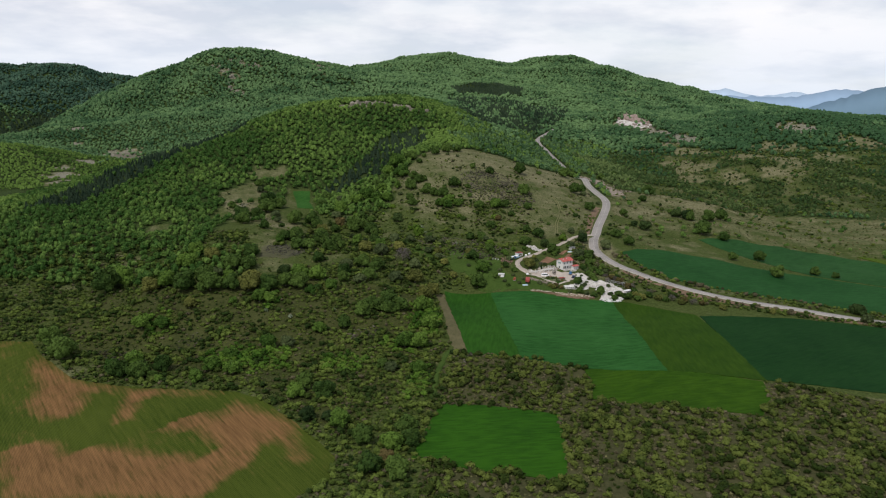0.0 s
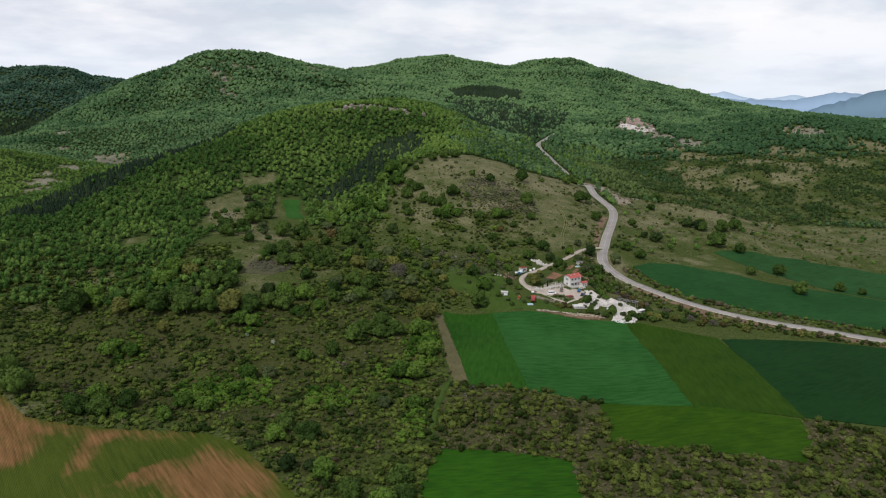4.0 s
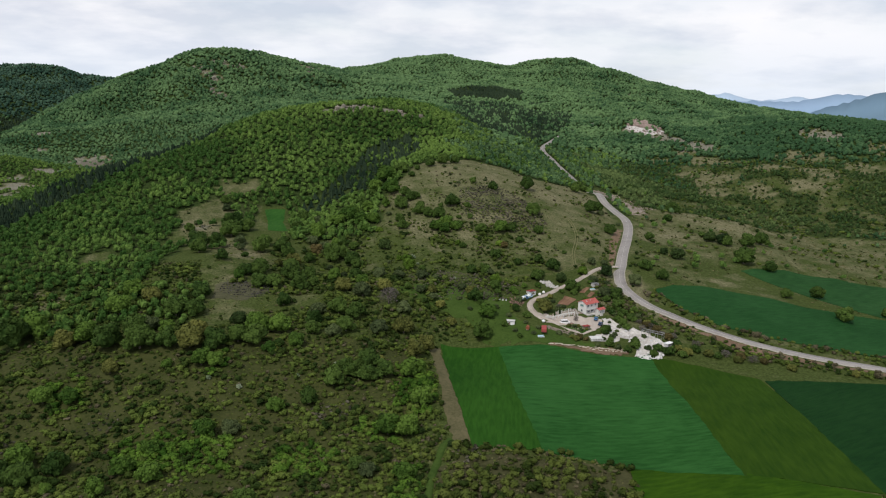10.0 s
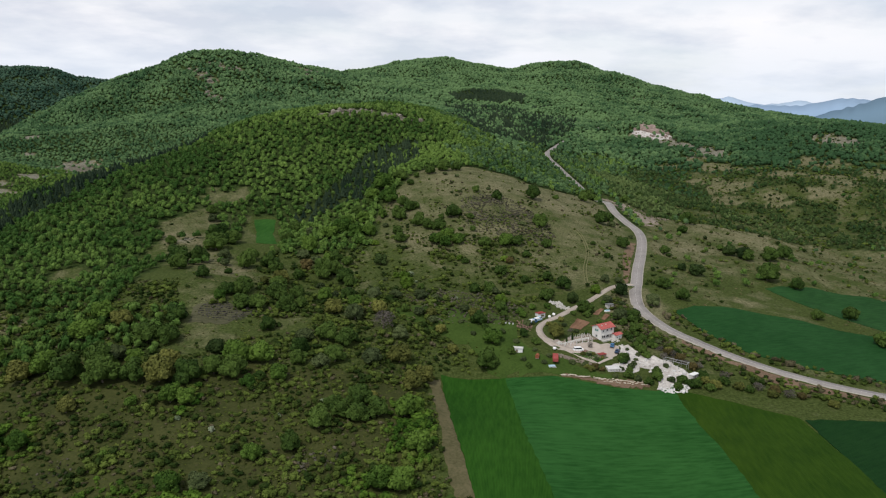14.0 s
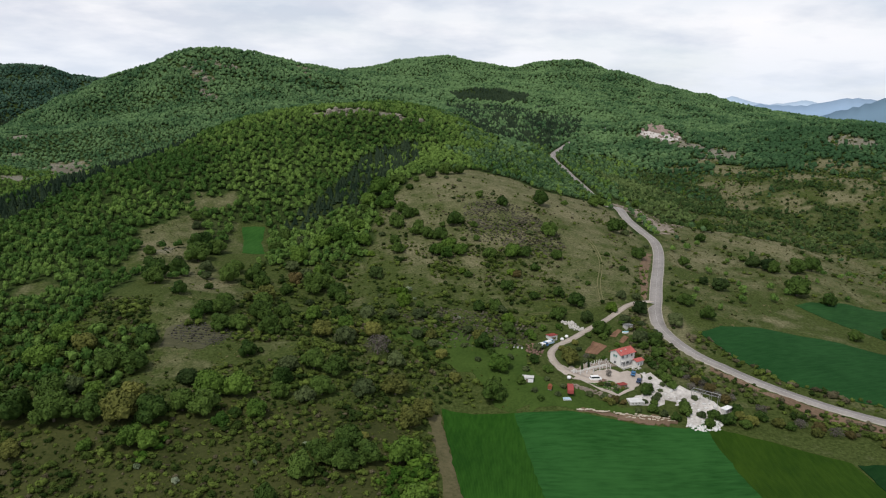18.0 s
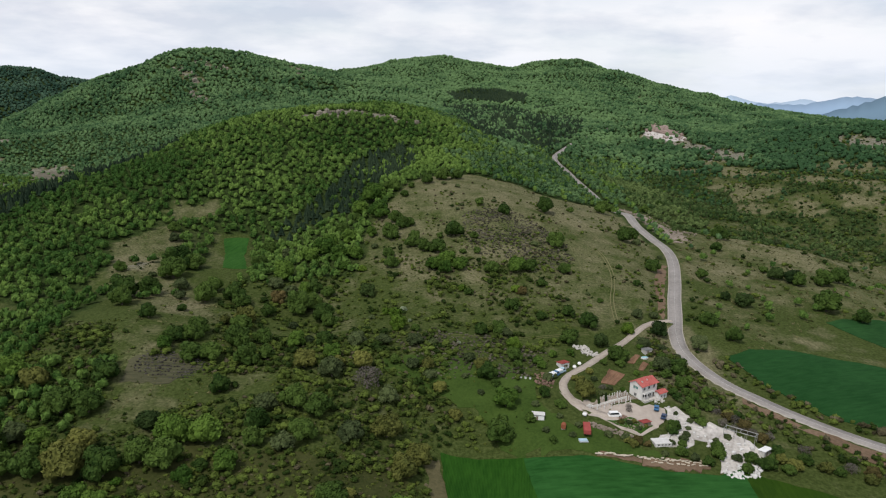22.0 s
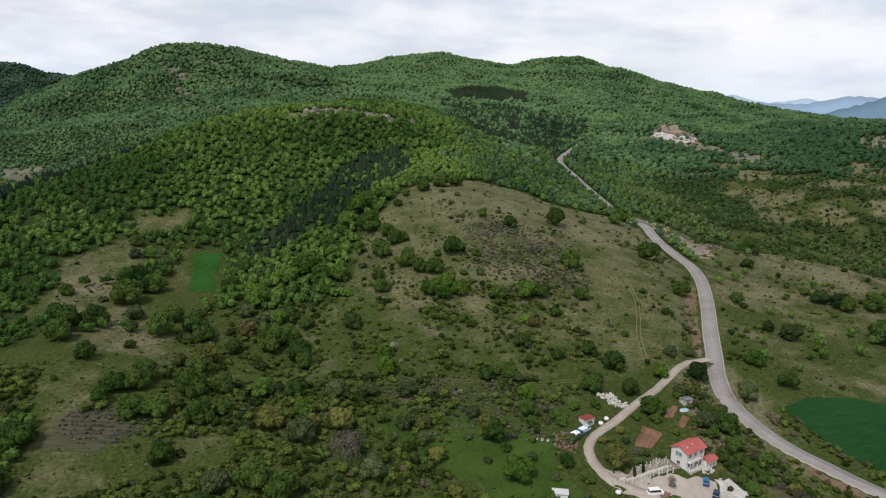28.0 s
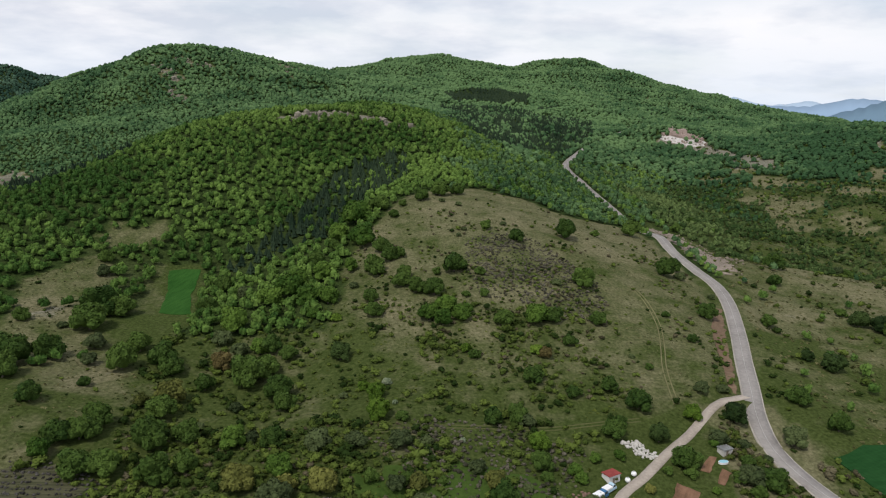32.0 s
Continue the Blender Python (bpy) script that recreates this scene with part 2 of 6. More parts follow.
def polyline_gap(x, y, line):
    """The distance from a line of x, y, z nodes, which side of it a place lies on, and the line's height there."""
    best = np.full(x.shape, 1e12)
    side, level = np.zeros(x.shape), np.zeros(x.shape)
    for a, b in zip(line, line[1:]):
        dx, dy = b[0] - a[0], b[1] - a[1]
        s = np.clip(((x - a[0]) * dx + (y - a[1]) * dy) / (dx * dx + dy * dy), 0, 1)
        ox, oy = x - a[0] - s * dx, y - a[1] - s * dy
        d = ox * ox + oy * oy
        near = d < best
        best = np.where(near, d, best)
        side = np.where(near, np.sign(dx * oy - dy * ox), side)
        level = np.where(near, a[2] + s * (b[2] - a[2]), level)
    return np.sqrt(best), side, level


# the western spur of the high hill, and the ridge across the side valley behind it
SPUR = [(-960, 1130, -75), (-891, 1260, -36), (-863, 1320, -11), (-836, 1370, 13), (-784, 1430, 60), (-736, 1480, 94), (-681, 1540, 127), (-635, 1600, 156), (-590, 1660, 184)]
WEST_RIDGE = [(-1900, 2050, 150), (-1559, 2050, 164), (-1309, 2050, 177), (-1235, 2050, 170), (-1143, 2050, 179), (-1086, 2050, 173), (-981, 2050, 149), (-883, 2060, 132), (-767, 2080, 118)]


def side_valley(x, y, z):
    """Bends the land down behind the spur and up again to the western ridge."""
    d, side, crest = polyline_gap(x, y, SPUR)
    dl, _, top = polyline_gap(x, y, WEST_RIDGE)
    behind = crest - 0.36 * np.sqrt(d * d + 400) + 7
    ridge = top - 0.34 * np.sqrt(dl * dl + 900) + 10
    soft = 14.0
    valley = soft * np.logaddexp(behind / soft, np.maximum(ridge, -60) / soft)
    lift = crest - z
    fit = np.exp(-(d / 130) ** 2) * np.clip((-430 - x) / 120, 0, 1)
    front = z + np.clip(lift, -80, 12) * fit
    blend = np.clip(d * side / 12 + 0.5, 0, 1)
    out = front * (1 - blend) + valley * blend
    mask = np.clip((-560 - x) / 110, 0, 1) * np.clip((y - 1050) / 150, 0, 1)
    mask = mask * mask * (3 - 2 * mask)
    return z * (1 - mask) + out * mask


def raw_height(x, y):
    x, y = np.broadcast_arrays(np.asarray(x, float), np.asarray(y, float))
    z = np.full(x.shape, -27.0)
    for cx, cy, h, rx, ry in HILLS:
        z = z + h * np.exp(-((x - cx) / rx) ** 2 - ((y - cy) / ry) ** 2)
    west = (x < -560) & (y > 1050)
    if west.any():
        z[west] = side_valley(x[west], y[west], z[west])
    far = np.clip((y - 850) / 700, 0, 1)
    return z + 0.5 * ripple(x, y, 45, 3) * np.clip((y - 420) / 100, 0, 1) + far * (5.0 * ripple(x, y, 190, 5) + 2.0 * ripple(x, y, 80, 6))


def smooth_line(points, step=4.0):
    """A Catmull-Rom line through the points, at even steps."""
    p = [Vector(q) for q in points]
    p = [2 * p[0] - p[1], *p, 2 * p[-1] - p[-2]]
    line = []
    for a, b, c, d in zip(p, p[1:], p[2:], p[3:]):
        n = max(2, int((c - b).length / step))
        for i in range(n):
            s = i / n
            line.append(0.5 * (2 * b + (c - a) * s + (2 * a - 5 * b + 4 * c - d) * s * s + (3 * b - a - 3 * c + d) * s ** 3))
    line.append(p[-2])
    return np.array([tuple(q) for q in line])


MAIN_ROAD = smooth_line([(420, 330), (330, 352), (254, 375), (208, 392), (178, 403), (149, 419), (125, 440), (113, 455), (107.5, 474), (109.5, 492), (115, 510), (122, 533), (131, 560), (142, 597), (146.5, 624), (145, 650), (144, 690), (147, 735), (146, 765), (139, 790), (134, 850), (131, 913), (127, 957), (131, 990), (150, 1040), (174, 1092), (212, 1160), (270, 1260), (300, 1380)])
SIDE_ROAD = smooth_line([(114, 507), (106, 504), (97, 498), (83, 482), (73, 472.5), (61, 459), (53, 451), (49, 444), (49, 437), (52, 430), (58, 425.5), (66, 422.5)])


def levels(line, blur):
    z = raw_height(line[:, 0], line[:, 1])
    for _ in range(blur):
        z[1:-1] = (z[:-2] + 2 * z[1:-1] + z[2:]) / 4
    return z


ROAD_Z, SIDE_Z = levels(MAIN_ROAD, 60), levels(SIDE_ROAD, 12)
ROAD_Z += 3.2 * np.exp(-((MAIN_ROAD[:, 1] - 715) / 26) ** 2) - 3.0 * np.exp(-((MAIN_ROAD[:, 1] - 768) / 22) ** 2)
SIDE_Z[:3] = ROAD_Z[np.hypot(*(MAIN_ROAD - SIDE_ROAD[0]).T).argmin()]


def near_line(x, y, line, z):
    """The distance of each place from a line and the line's level there."""
    best, level = np.full(x.shape, 1e9), np.zeros(x.shape)
    for (px, py), pz in zip(line, z):
        d = (x - px) ** 2 + (y - py) ** 2
        closer = d < best
        best[closer] = d[closer]
        level[closer] = pz
    return np.sqrt(best), level


def height(x, y):
    """The land with its road benches cut in."""
    x, y = np.atleast_1d(np.asarray(x, float)), np.atleast_1d(np.asarray(y, float))
    z = raw_height(x, y)
    for line, level, half, reach in ((MAIN_ROAD, ROAD_Z, 5.0, 11.0), (SIDE_ROAD, SIDE_Z, 3.2, 6.0)):
        box = (x > line[:, 0].min() - 25) & (x < line[:, 0].max() + 25) & (y > line[:, 1].min() - 25) & (y < line[:, 1].max() + 25)
        if box.any():
            d, lz = near_line(x[box], y[box], line, level)
            s = np.clip((d - half) / reach, 0, 1)
            s = s * s * (3 - 2 * s)
            z[box] = z[box] * s + (lz - 0.35) * (1 - s)
    return z


def h1(x, y):
    return float(height(x, y)[0])


def inside(polygon, x, y):
    x, y = np.asarray(x, float), np.asarray(y, float)
    hit = np.zeros(x.shape, bool)
    for (ax, ay), (bx, by) in zip(polygon, polygon[1:] + polygon[:1]):
        if ay != by:
            hit ^= ((ay > y) != (by > y)) & (x < (bx - ax) * (y - ay) / (by - ay) + ax)
    return hit


def mesh_object(name, verts, faces, mat, parent=None, smooth=True, tri=False):
    """A mesh object from arrays; faces is an array of triangles or quads."""
    verts, faces = np.asarray(verts, np.float32), np.asarray(faces, np.int32)
    me = bpy.data.meshes.new(name)
    n, k = faces.shape
    me.vertices.add(len(verts))
    me.vertices.foreach_set("co", verts.ravel())
    me.loops.add(n * k)
    me.loops.foreach_set("vertex_index", faces.ravel())
    me.polygons.add(n)
    me.polygons.foreach_set("loop_start", np.arange(0, n * k, k, dtype=np.int32))
    me.update(calc_edges=True)
    me.polygons.foreach_set("use_smooth", np.full(n, smooth))
    me.materials.append(mat)
    ob = new(name, me)
    if parent:
        ob.parent = parent
    return ob


def grid_faces(rows, cols):
    i = np.arange((rows - 1) * (cols - 1))
    a = i // (cols - 1) * cols + i % (cols - 1)
    return np.stack([a, a + 1, a + cols + 1, a + cols], 1)


# the fields and clearings of the plan
FIELD_WEST = [(1, 405), (29, 401), (33, 357), (38, 313), (13, 313), (7, 358)]
FIELD_MID = [(30, 401), (52, 400), (64, 397.5), (78, 395.5), (93, 395.5), (101, 399), (103, 345), (104, 298), (72, 305), (39, 313), (34, 357)]
FIELD_EAST = [(102, 399), (124, 388), (145, 375), (145, 330), (145, 287), (105, 298), (104, 345)]
FIELD_FAR_EAST = [(148, 374), (200, 372), (262, 362), (330, 335), (290, 240), (240, 262), (196, 279), (146.5, 287), (147, 330)]
FIELD_SOUTH = [(69, 305), (104, 297), (142, 284), (138, 268), (128, 253), (96, 263), (65, 272), (67, 288)]
FIELD_LOW = [(0, 262), (24, 259), (47, 254), (45, 230), (42, 205), (15, 212), (-9, 220), (-5, 240)]
FIELD_TILLED = [(-260, 318), (-222, 322), (-208, 324), (-197, 312), (-169, 290), (-130, 280), (-88, 272), (-73, 263), (-52, 239), (-37, 219), (-37, 203), (-46, 192), (-70, 160), (-200, 130), (-330, 180), (-330, 280)]
FIELD_ROADSIDE = [(126, 471), (140, 479), (160, 482), (190, 479), (218, 471), (260, 461), (299, 446), (345, 425), (330, 368), (262, 389), (215, 407), (175, 420), (152, 431), (134, 450)]
FIELD_UPPER = [(201, 527), (216, 534), (232, 537), (285, 532), (325, 510), (375, 470), (350, 430), (300, 450), (259, 468), (218, 503)]
FIELD_YELLOW = [(326, 525), (360, 508), (400, 470), (380, 455), (340, 490)]
HEADLAND = [(-5, 401), (0, 403), (6, 360), (12, 316), (6, 314), (2, 338), (-1, 370)]
FIELD_HOLLOW = [(-142, 625), (-134, 629), (-126, 630), (-120, 600), (-111, 571), (-119, 569), (-126, 570), (-134, 598)]
PLOUGHED = [[(-201, 313), (-175, 294), (-161, 285), (-150, 264), (-149, 248), (-166, 252), (-174, 258), (-177, 278), (-192, 297)],
            [(-164, 286), (-91, 272), (-89, 267), (-128, 272), (-124, 246), (-129, 244), (-138, 275), (-160, 279)],
            [(-91, 270), (-79, 261), (-57, 243), (-46, 220), (-47, 213), (-65, 231), (-66, 213), (-71, 205), (-99, 209), (-100, 219), (-84, 221), (-93, 237), (-110, 240), (-97, 257), (-85, 246)],
            [(-160, 223), (-151, 232), (-140, 228), (-133, 220), (-127, 228), (-102, 219), (-86, 212), (-71, 205), (-74, 190), (-137, 190)]]
WEEDY = [(-100, 237), (-94, 241), (-80, 226), (-84, 216), (-98, 225)]
FIELD_BLOCK = [(-2, 409), (30, 406), (101, 403), (126, 391), (148, 377), (200, 374), (262, 364), (332, 337), (291, 238), (146, 285), (142, 283), (128, 252), (66, 272), (70, 306), (38, 314), (8, 314)]
COMPOUND = [(28, 403), (34, 424), (42, 440), (40, 450), (50, 462), (58, 480), (70, 480), (82, 478), (95, 478), (92, 478), (86, 446), (92, 439), (104, 428), (118, 410), (106, 395), (60, 397)]
DOME = [(-38, 645), (-25, 690), (0, 716), (27, 731), (57, 729), (90, 712), (118, 738), (136, 740), (140, 690), (138, 640), (132, 600), (120, 545), (104, 512), (75, 490), (40, 500), (10, 525), (-35, 545), (-48, 600)]
GLADE = [(-198, 588), (-176, 628), (-163, 612), (-139, 530), (-112, 505), (-92, 455), (-98, 405), (-116, 402), (-124, 455), (-145, 495), (-175, 540)]
EAST_SLOPE = [(128, 475), (160, 486), (200, 530), (232, 540), (330, 515), (420, 480), (470, 640), (330, 700), (290, 712), (225, 720), (158, 715), (155, 640), (145, 590)]

# the land: one sheet, fine where the path leads, coarse towards the horizon
ys = [-900.0]
while ys[-1] < 4850:
    y = ys[-1]
    ys.append(y + (60 if y < -100 else 20 if y < 120 else 3.6 if y < 720 else 3.6 + (y - 720) * 0.012))
us = np.linspace(-1, 1, 321)
us = us * (0.55 + 0.45 * np.abs(us) ** 2.2)
gx = np.stack([us * (1500 + 0.72 * max(0.0, y) if y < 0 else 560 + 0.78 * y + 600 * max(0, (y - 2200) / 2700)) for y in ys])
gy = np.repeat(np.array(ys)[:, None], len(us), 1)
land_z = height(gx.ravel(), gy.ravel())
land = mesh_object("ground", np.stack([gx.ravel(), gy.ravel(), land_z], 1), grid_faces(len(ys), len(us)), PASTURE)
tagged(land, "rolling pasture and scrub land with dry patches", "ground", kind="structure")


def ribbon(name, line, z, half, lift, mat, parent=None, offset=0.0, lower=0.5):
    """A strip along a line, with sides that go down into the ground."""
    d = np.gradient(line, axis=0)
    d /= np.linalg.norm(d, axis=1)[:, None]
    side = np.stack([d[:, 1], -d[:, 0]], 1)
    cols = [(-half, -lower), (-half + 0.15, lift), (0.0, lift + 0.04), (half - 0.15, lift), (half, -lower)]
    v = np.stack([np.concatenate([line + side * (offset + o), (z + h)[:, None]], 1) for o, h in cols], 1)
    return mesh_object(name, v.reshape(-1, 3), grid_faces(len(line), len(cols))[:, ::-1], mat, parent)


road = tagged(ribbon("road", MAIN_ROAD, ROAD_Z, 3.1, 0.02, ASPHALT), "worn grey two-lane country road over the hill", "road", kind="structure")
lane = tagged(ribbon("farm_lane", SIDE_ROAD, SIDE_Z, 1.7, 0.0, GRAVEL), "pale gravel farm lane that leaves the road", "lane", kind="structure")

# ---- fields, tracks and bare ground ----
from mathutils.geometry import delaunay_2d_cdt


def drape(name, outline, mat, lift=0.3, cell=4.0, edge=3.0, wobble=0.35, parent=None, rise=None):
    """A sheet of its own thickness that lies on the land inside an outline."""
    rng = np.random.default_rng(len(name) + len(outline))
    rim = []
    for a, b in zip(outline, outline[1:] + outline[:1]):
        a, b = np.array(a, float), np.array(b, float)
        n = max(1, int(np.linalg.norm(b - a) / edge))
        rim += [tuple(a + (b - a) * i / n + rng.normal(0, wobble, 2)) for i in range(n)]
    o = np.array(rim)
    xs, ys_ = np.meshgrid(np.arange(o[:, 0].min(), o[:, 0].max(), cell), np.arange(o[:, 1].min(), o[:, 1].max(), cell))
    inner = np.stack([xs.ravel(), ys_.ravel()], 1) + rng.normal(0, cell * 0.08, (xs.size, 2))
    inner = inner[inside(rim, inner[:, 0], inner[:, 1])]
    gap = np.array([np.hypot(*(o - p).T).min() for p in inner]) if len(inner) else np.zeros(0)
    inner = inner[gap > cell * 0.45]
    pts = [Vector(p) for p in np.concatenate([o, inner])]
    n = len(rim)
    v, _, f, *_ = delaunay_2d_cdt(pts, [(i, (i + 1) % n) for i in range(n)], [], 1, 1e-4)
    v = np.array([tuple(p) for p in v])
    z = height(v[:, 0], v[:, 1]) + lift
    if rise is not None:
        z = z + rise(v[:, 0], v[:, 1])
    faces = [tuple(q) for q in f]
    k = len(v)
    low = np.concatenate([v[:n], (z[:n] - lift - 0.6)[:, None]], 1)
    verts = np.concatenate([np.concatenate([v, z[:, None]], 1), low])
    skirt = [(i, k + i, k + (i + 1) % n) for i in range(n)] + [(i, k + (i + 1) % n, (i + 1) % n) for i in range(n)]
    me = bpy.data.meshes.new(name)
    me.from_pydata(verts.tolist(), [], faces + skirt)
    bm = bmesh.new()
    bm.from_mesh(me)
    bmesh.ops.recalc_face_normals(bm, faces=bm.faces)
    up = sum(face.normal.z * face.calc_area() for face in bm.faces)
    if up < 0:
        bmesh.ops.reverse_faces(bm, faces=bm.faces)
    bm.to_mesh(me)
    bm.free()
    me.materials.append(mat)
    ob = new(name, me)
    if parent:
        ob.parent = parent
    return ob


def crop_material(name, dark, light, turn, row=1.6, patch=None, patch_share=0.5, patch_size=0.03, stretch=6.0):
    """A sown field: fine drill rows in one direction, tractor lines, blotches, and bare or weedy patches drawn out along the rows."""
    m = bpy.data.materials.new(name)
    m.use_nodes = True
    t = m.node_tree
    shader = t.nodes["Principled BSDF"]
    shader.inputs["Roughness"].default_value = 0.9
    shader.inputs["Specular IOR Level"].default_value = 0.03
    place = t.nodes.new("ShaderNodeNewGeometry")
    turned = t.nodes.new("ShaderNodeMapping")
    turned.inputs["Rotation"].default_value = (0, 0, radians(turn))
    t.links.new(place.outputs["Position"], turned.inputs["Vector"])
    drawn = t.nodes.new("ShaderNodeMapping")
    drawn.inputs["Scale"].default_value = (1.0, 1.0 / stretch, 1.0)
    t.links.new(turned.outputs[0], drawn.inputs["Vector"])
    rows_ = nodes_of(t, "ShaderNodeTexWave", Scale=1.0 / row, Distortion=1.2, Detail=3.0)
    rows_.bands_direction = "X"
    t.links.new(turned.outputs[0], rows_.inputs["Vector"])
    streak = nodes_of(t, "ShaderNodeTexNoise", Scale=0.75 if stretch < 10 else 0.9, Detail=6.0, Roughness=0.6)
    t.links.new(drawn.outputs[0], streak.inputs["Vector"])
    blot = nodes_of(t, "ShaderNodeTexNoise", Scale=patch_size, Detail=5.0, Roughness=0.55)
    t.links.new(place.outputs["Position"], blot.inputs["Vector"])
    a = t.nodes.new("ShaderNodeMath")
    a.operation = "MULTIPLY_ADD"
    a.inputs[1].default_value = 0.2 if stretch < 10 else 0.42
    t.links.new(rows_.outputs["Fac"], a.inputs[0])
    t.links.new(streak.outputs["Fac"], a.inputs[2])
    b = t.nodes.new("ShaderNodeMath")
    b.operation = "MULTIPLY_ADD"
    b.inputs[1].default_value = 0.7
    t.links.new(blot.outputs["Fac"], b.inputs[0])
    t.links.new(a.outputs[0], b.inputs[2])
    tone = ramp_node(t, [(0.58, dark), (1.0, light)])
    scaled = t.nodes.new("ShaderNodeMath")
    scaled.operation = "MULTIPLY"
    scaled.inputs[1].default_value = 0.85
    t.links.new(b.outputs[0], scaled.inputs[0])
    t.links.new(scaled.outputs[0], tone.inputs["Fac"])
    tone.color_ramp.elements[1].position = 1.0
    colour = tone.outputs[0]
    if patch:
        spots = nodes_of(t, "ShaderNodeTexNoise", Scale=patch_size * 1.2, Detail=6.0, Roughness=0.7)
        t.links.new(drawn.outputs[0] if stretch < 4 else turned.outputs[0], spots.inputs["Vector"])
        c = t.nodes.new("ShaderNodeMath")
        c.operation = "MULTIPLY_ADD"
        c.inputs[1].default_value = 0.45
        t.links.new(streak.outputs["Fac"], c.inputs[0])
        worked = t.nodes.new("ShaderNodeAttribute")
        worked.attribute_name = "worked"
        d = t.nodes.new("ShaderNodeMath")
        d.operation = "MULTIPLY_ADD"
        d.inputs[1].default_value = 0.75
        t.links.new(spots.outputs["Fac"], d.inputs[0])
        t.links.new(worked.outputs["Fac"], d.inputs[2])
        t.links.new(d.outputs[0], c.inputs[2])
        share = t.nodes.new("ShaderNodeMapRange")
        share.inputs["From Min"].default_value, share.inputs["From Max"].default_value = 0.86 - 0.4 * patch_share, 1.14 - 0.4 * patch_share
        t.links.new(c.outputs[0], share.inputs["Value"])
        soil = ramp_node(t, [(0.3, tuple(0.6 * q for q in patch)), (0.75, tuple(1.25 * q for q in patch))])
        t.links.new(streak.outputs["Fac"], soil.inputs["Fac"])
        mix = t.nodes.new("ShaderNodeMix")
        mix.data_type = "RGBA"
        t.links.new(share.outputs[0], mix.inputs["Factor"])
        t.links.new(colour, mix.inputs["A"])
        t.links.new(soil.outputs[0], mix.inputs["B"])
        colour = mix.outputs["Result"]
    t.links.new(colour, shader.inputs["Base Color"])
    push = nodes_of(t, "ShaderNodeBump", Strength=0.7, Distance=0.25)
    t.links.new(a.outputs[0], push.inputs["Height"])
    t.links.new(push.outputs[0], shader.inputs["Normal"])
    return m


for outline, tone, label in (
        (FIELD_WEST, ((0.010, 0.042, 0.005), (0.023, 0.074, 0.009), 6), "dense green cereal field beside the scrub"),
        (FIELD_MID, ((0.010, 0.047, 0.009), (0.026, 0.094, 0.021), 85), "bluish green cereal field below the farmyard"),
        (FIELD_EAST, ((0.013, 0.036, 0.004), (0.027, 0.058, 0.006), 4, 1.6, (0.038, 0.060, 0.008), 0.2, 0.05), "yellowish green meadow between two crops"),
        (FIELD_FAR_EAST, ((0.005, 0.023, 0.006), (0.011, 0.040, 0.010), 60), "dark green cereal field below the road"),
        (FIELD_SOUTH, ((0.012, 0.038, 0.003), (0.031, 0.072, 0.005), 80, 1.6, (0.042, 0.068, 0.007), 0.2, 0.06), "bright green grass field above the scrub"),
        (FIELD_LOW, ((0.010, 0.040, 0.004), (0.025, 0.082, 0.006), 82), "small green field enclosed by scrub"),
        (FIELD_ROADSIDE, ((0.009, 0.040, 0.010), (0.019, 0.067, 0.019), 70), "deep green cereal field beside the road"),
        (FIELD_UPPER, ((0.011, 0.042, 0.011), (0.024, 0.072, 0.021), 70), "green cereal field on the upper slope"),
        (FIELD_YELLOW, ((0.036, 0.063, 0.006), (0.065, 0.104, 0.011), 40), "yellowish green meadow on the slope"),
        (FIELD_HOLLOW, ((0.016, 0.058, 0.010), (0.034, 0.098, 0.018), 10), "small green field in a wooded hollow")):
    crop = crop_material("crop", *tone)
    cx, cy = np.mean(outline, 0)
    wide = -1.5 if outline is FIELD_HOLLOW else 1.3
    grown = [(x + wide * (x - cx) / math.hypot(x - cx, y - cy), y + wide * (y - cy) / math.hypot(x - cx, y - cy)) for x, y in outline]
    field = drape("field", grown, crop, 0.22 + 0.02 * (len(label) % 9), 4.0, 3.0, 0.25)
    tagged(field, label, "field", kind="structure")
tilled = crop_material("tilled_earth", (0.022, 0.040, 0.005), (0.056, 0.074, 0.011), -37, 1.4, (0.165, 0.091, 0.037), 0.64, 0.022, 16.0)
tilled_field = drape("field", FIELD_TILLED, tilled, 0.12, 2.5)
spot = np.array([tuple(q.co) for q in tilled_field.data.vertices])
worked = np.zeros(len(spot))
for k in range(9):
    slip = (k - 4) * 1.2
    px, py = spot[:, 0] + slip * 0.6, spot[:, 1] + slip * 0.8
    ploughed = np.zeros(len(spot), bool)
    for patch in PLOUGHED:
        ploughed |= inside(patch, px, py)
    worked += (ploughed & ~inside(WEEDY, px, py)) / 9
tilled_field.data.attributes.new("worked", "FLOAT", "POINT").data.foreach_set("value", (-0.06 + 0.34 * worked).astype(np.float32))
tagged(tilled_field, "brown tilled field with green weedy streaks", "field", kind="structure")

EARTH = material("red_earth", (0.085, 0.058, 0.036), (0.20, 0.140, 0.095), 0.8, 0.95, 0.15)
DRY_GRASS = material("dry_grass", (0.048, 0.050, 0.020), (0.135, 0.118, 0.064), 0.8, 0.95, 0.15)
PINK_ROCK = material("reddish_rock", (0.11, 0.092, 0.070), (0.32, 0.270, 0.220), 0.45, 0.95, 0.4)
QUARRY_ROCK = material("pinkish_quarry_rock", (0.10, 0.065, 0.05), (0.34, 0.27, 0.235), 0.25, 0.95, 0.5)
TRACK = material("worn_grass_track", (0.10, 0.098, 0.045), (0.19, 0.180, 0.092), 0.9, 0.95, 0.05)
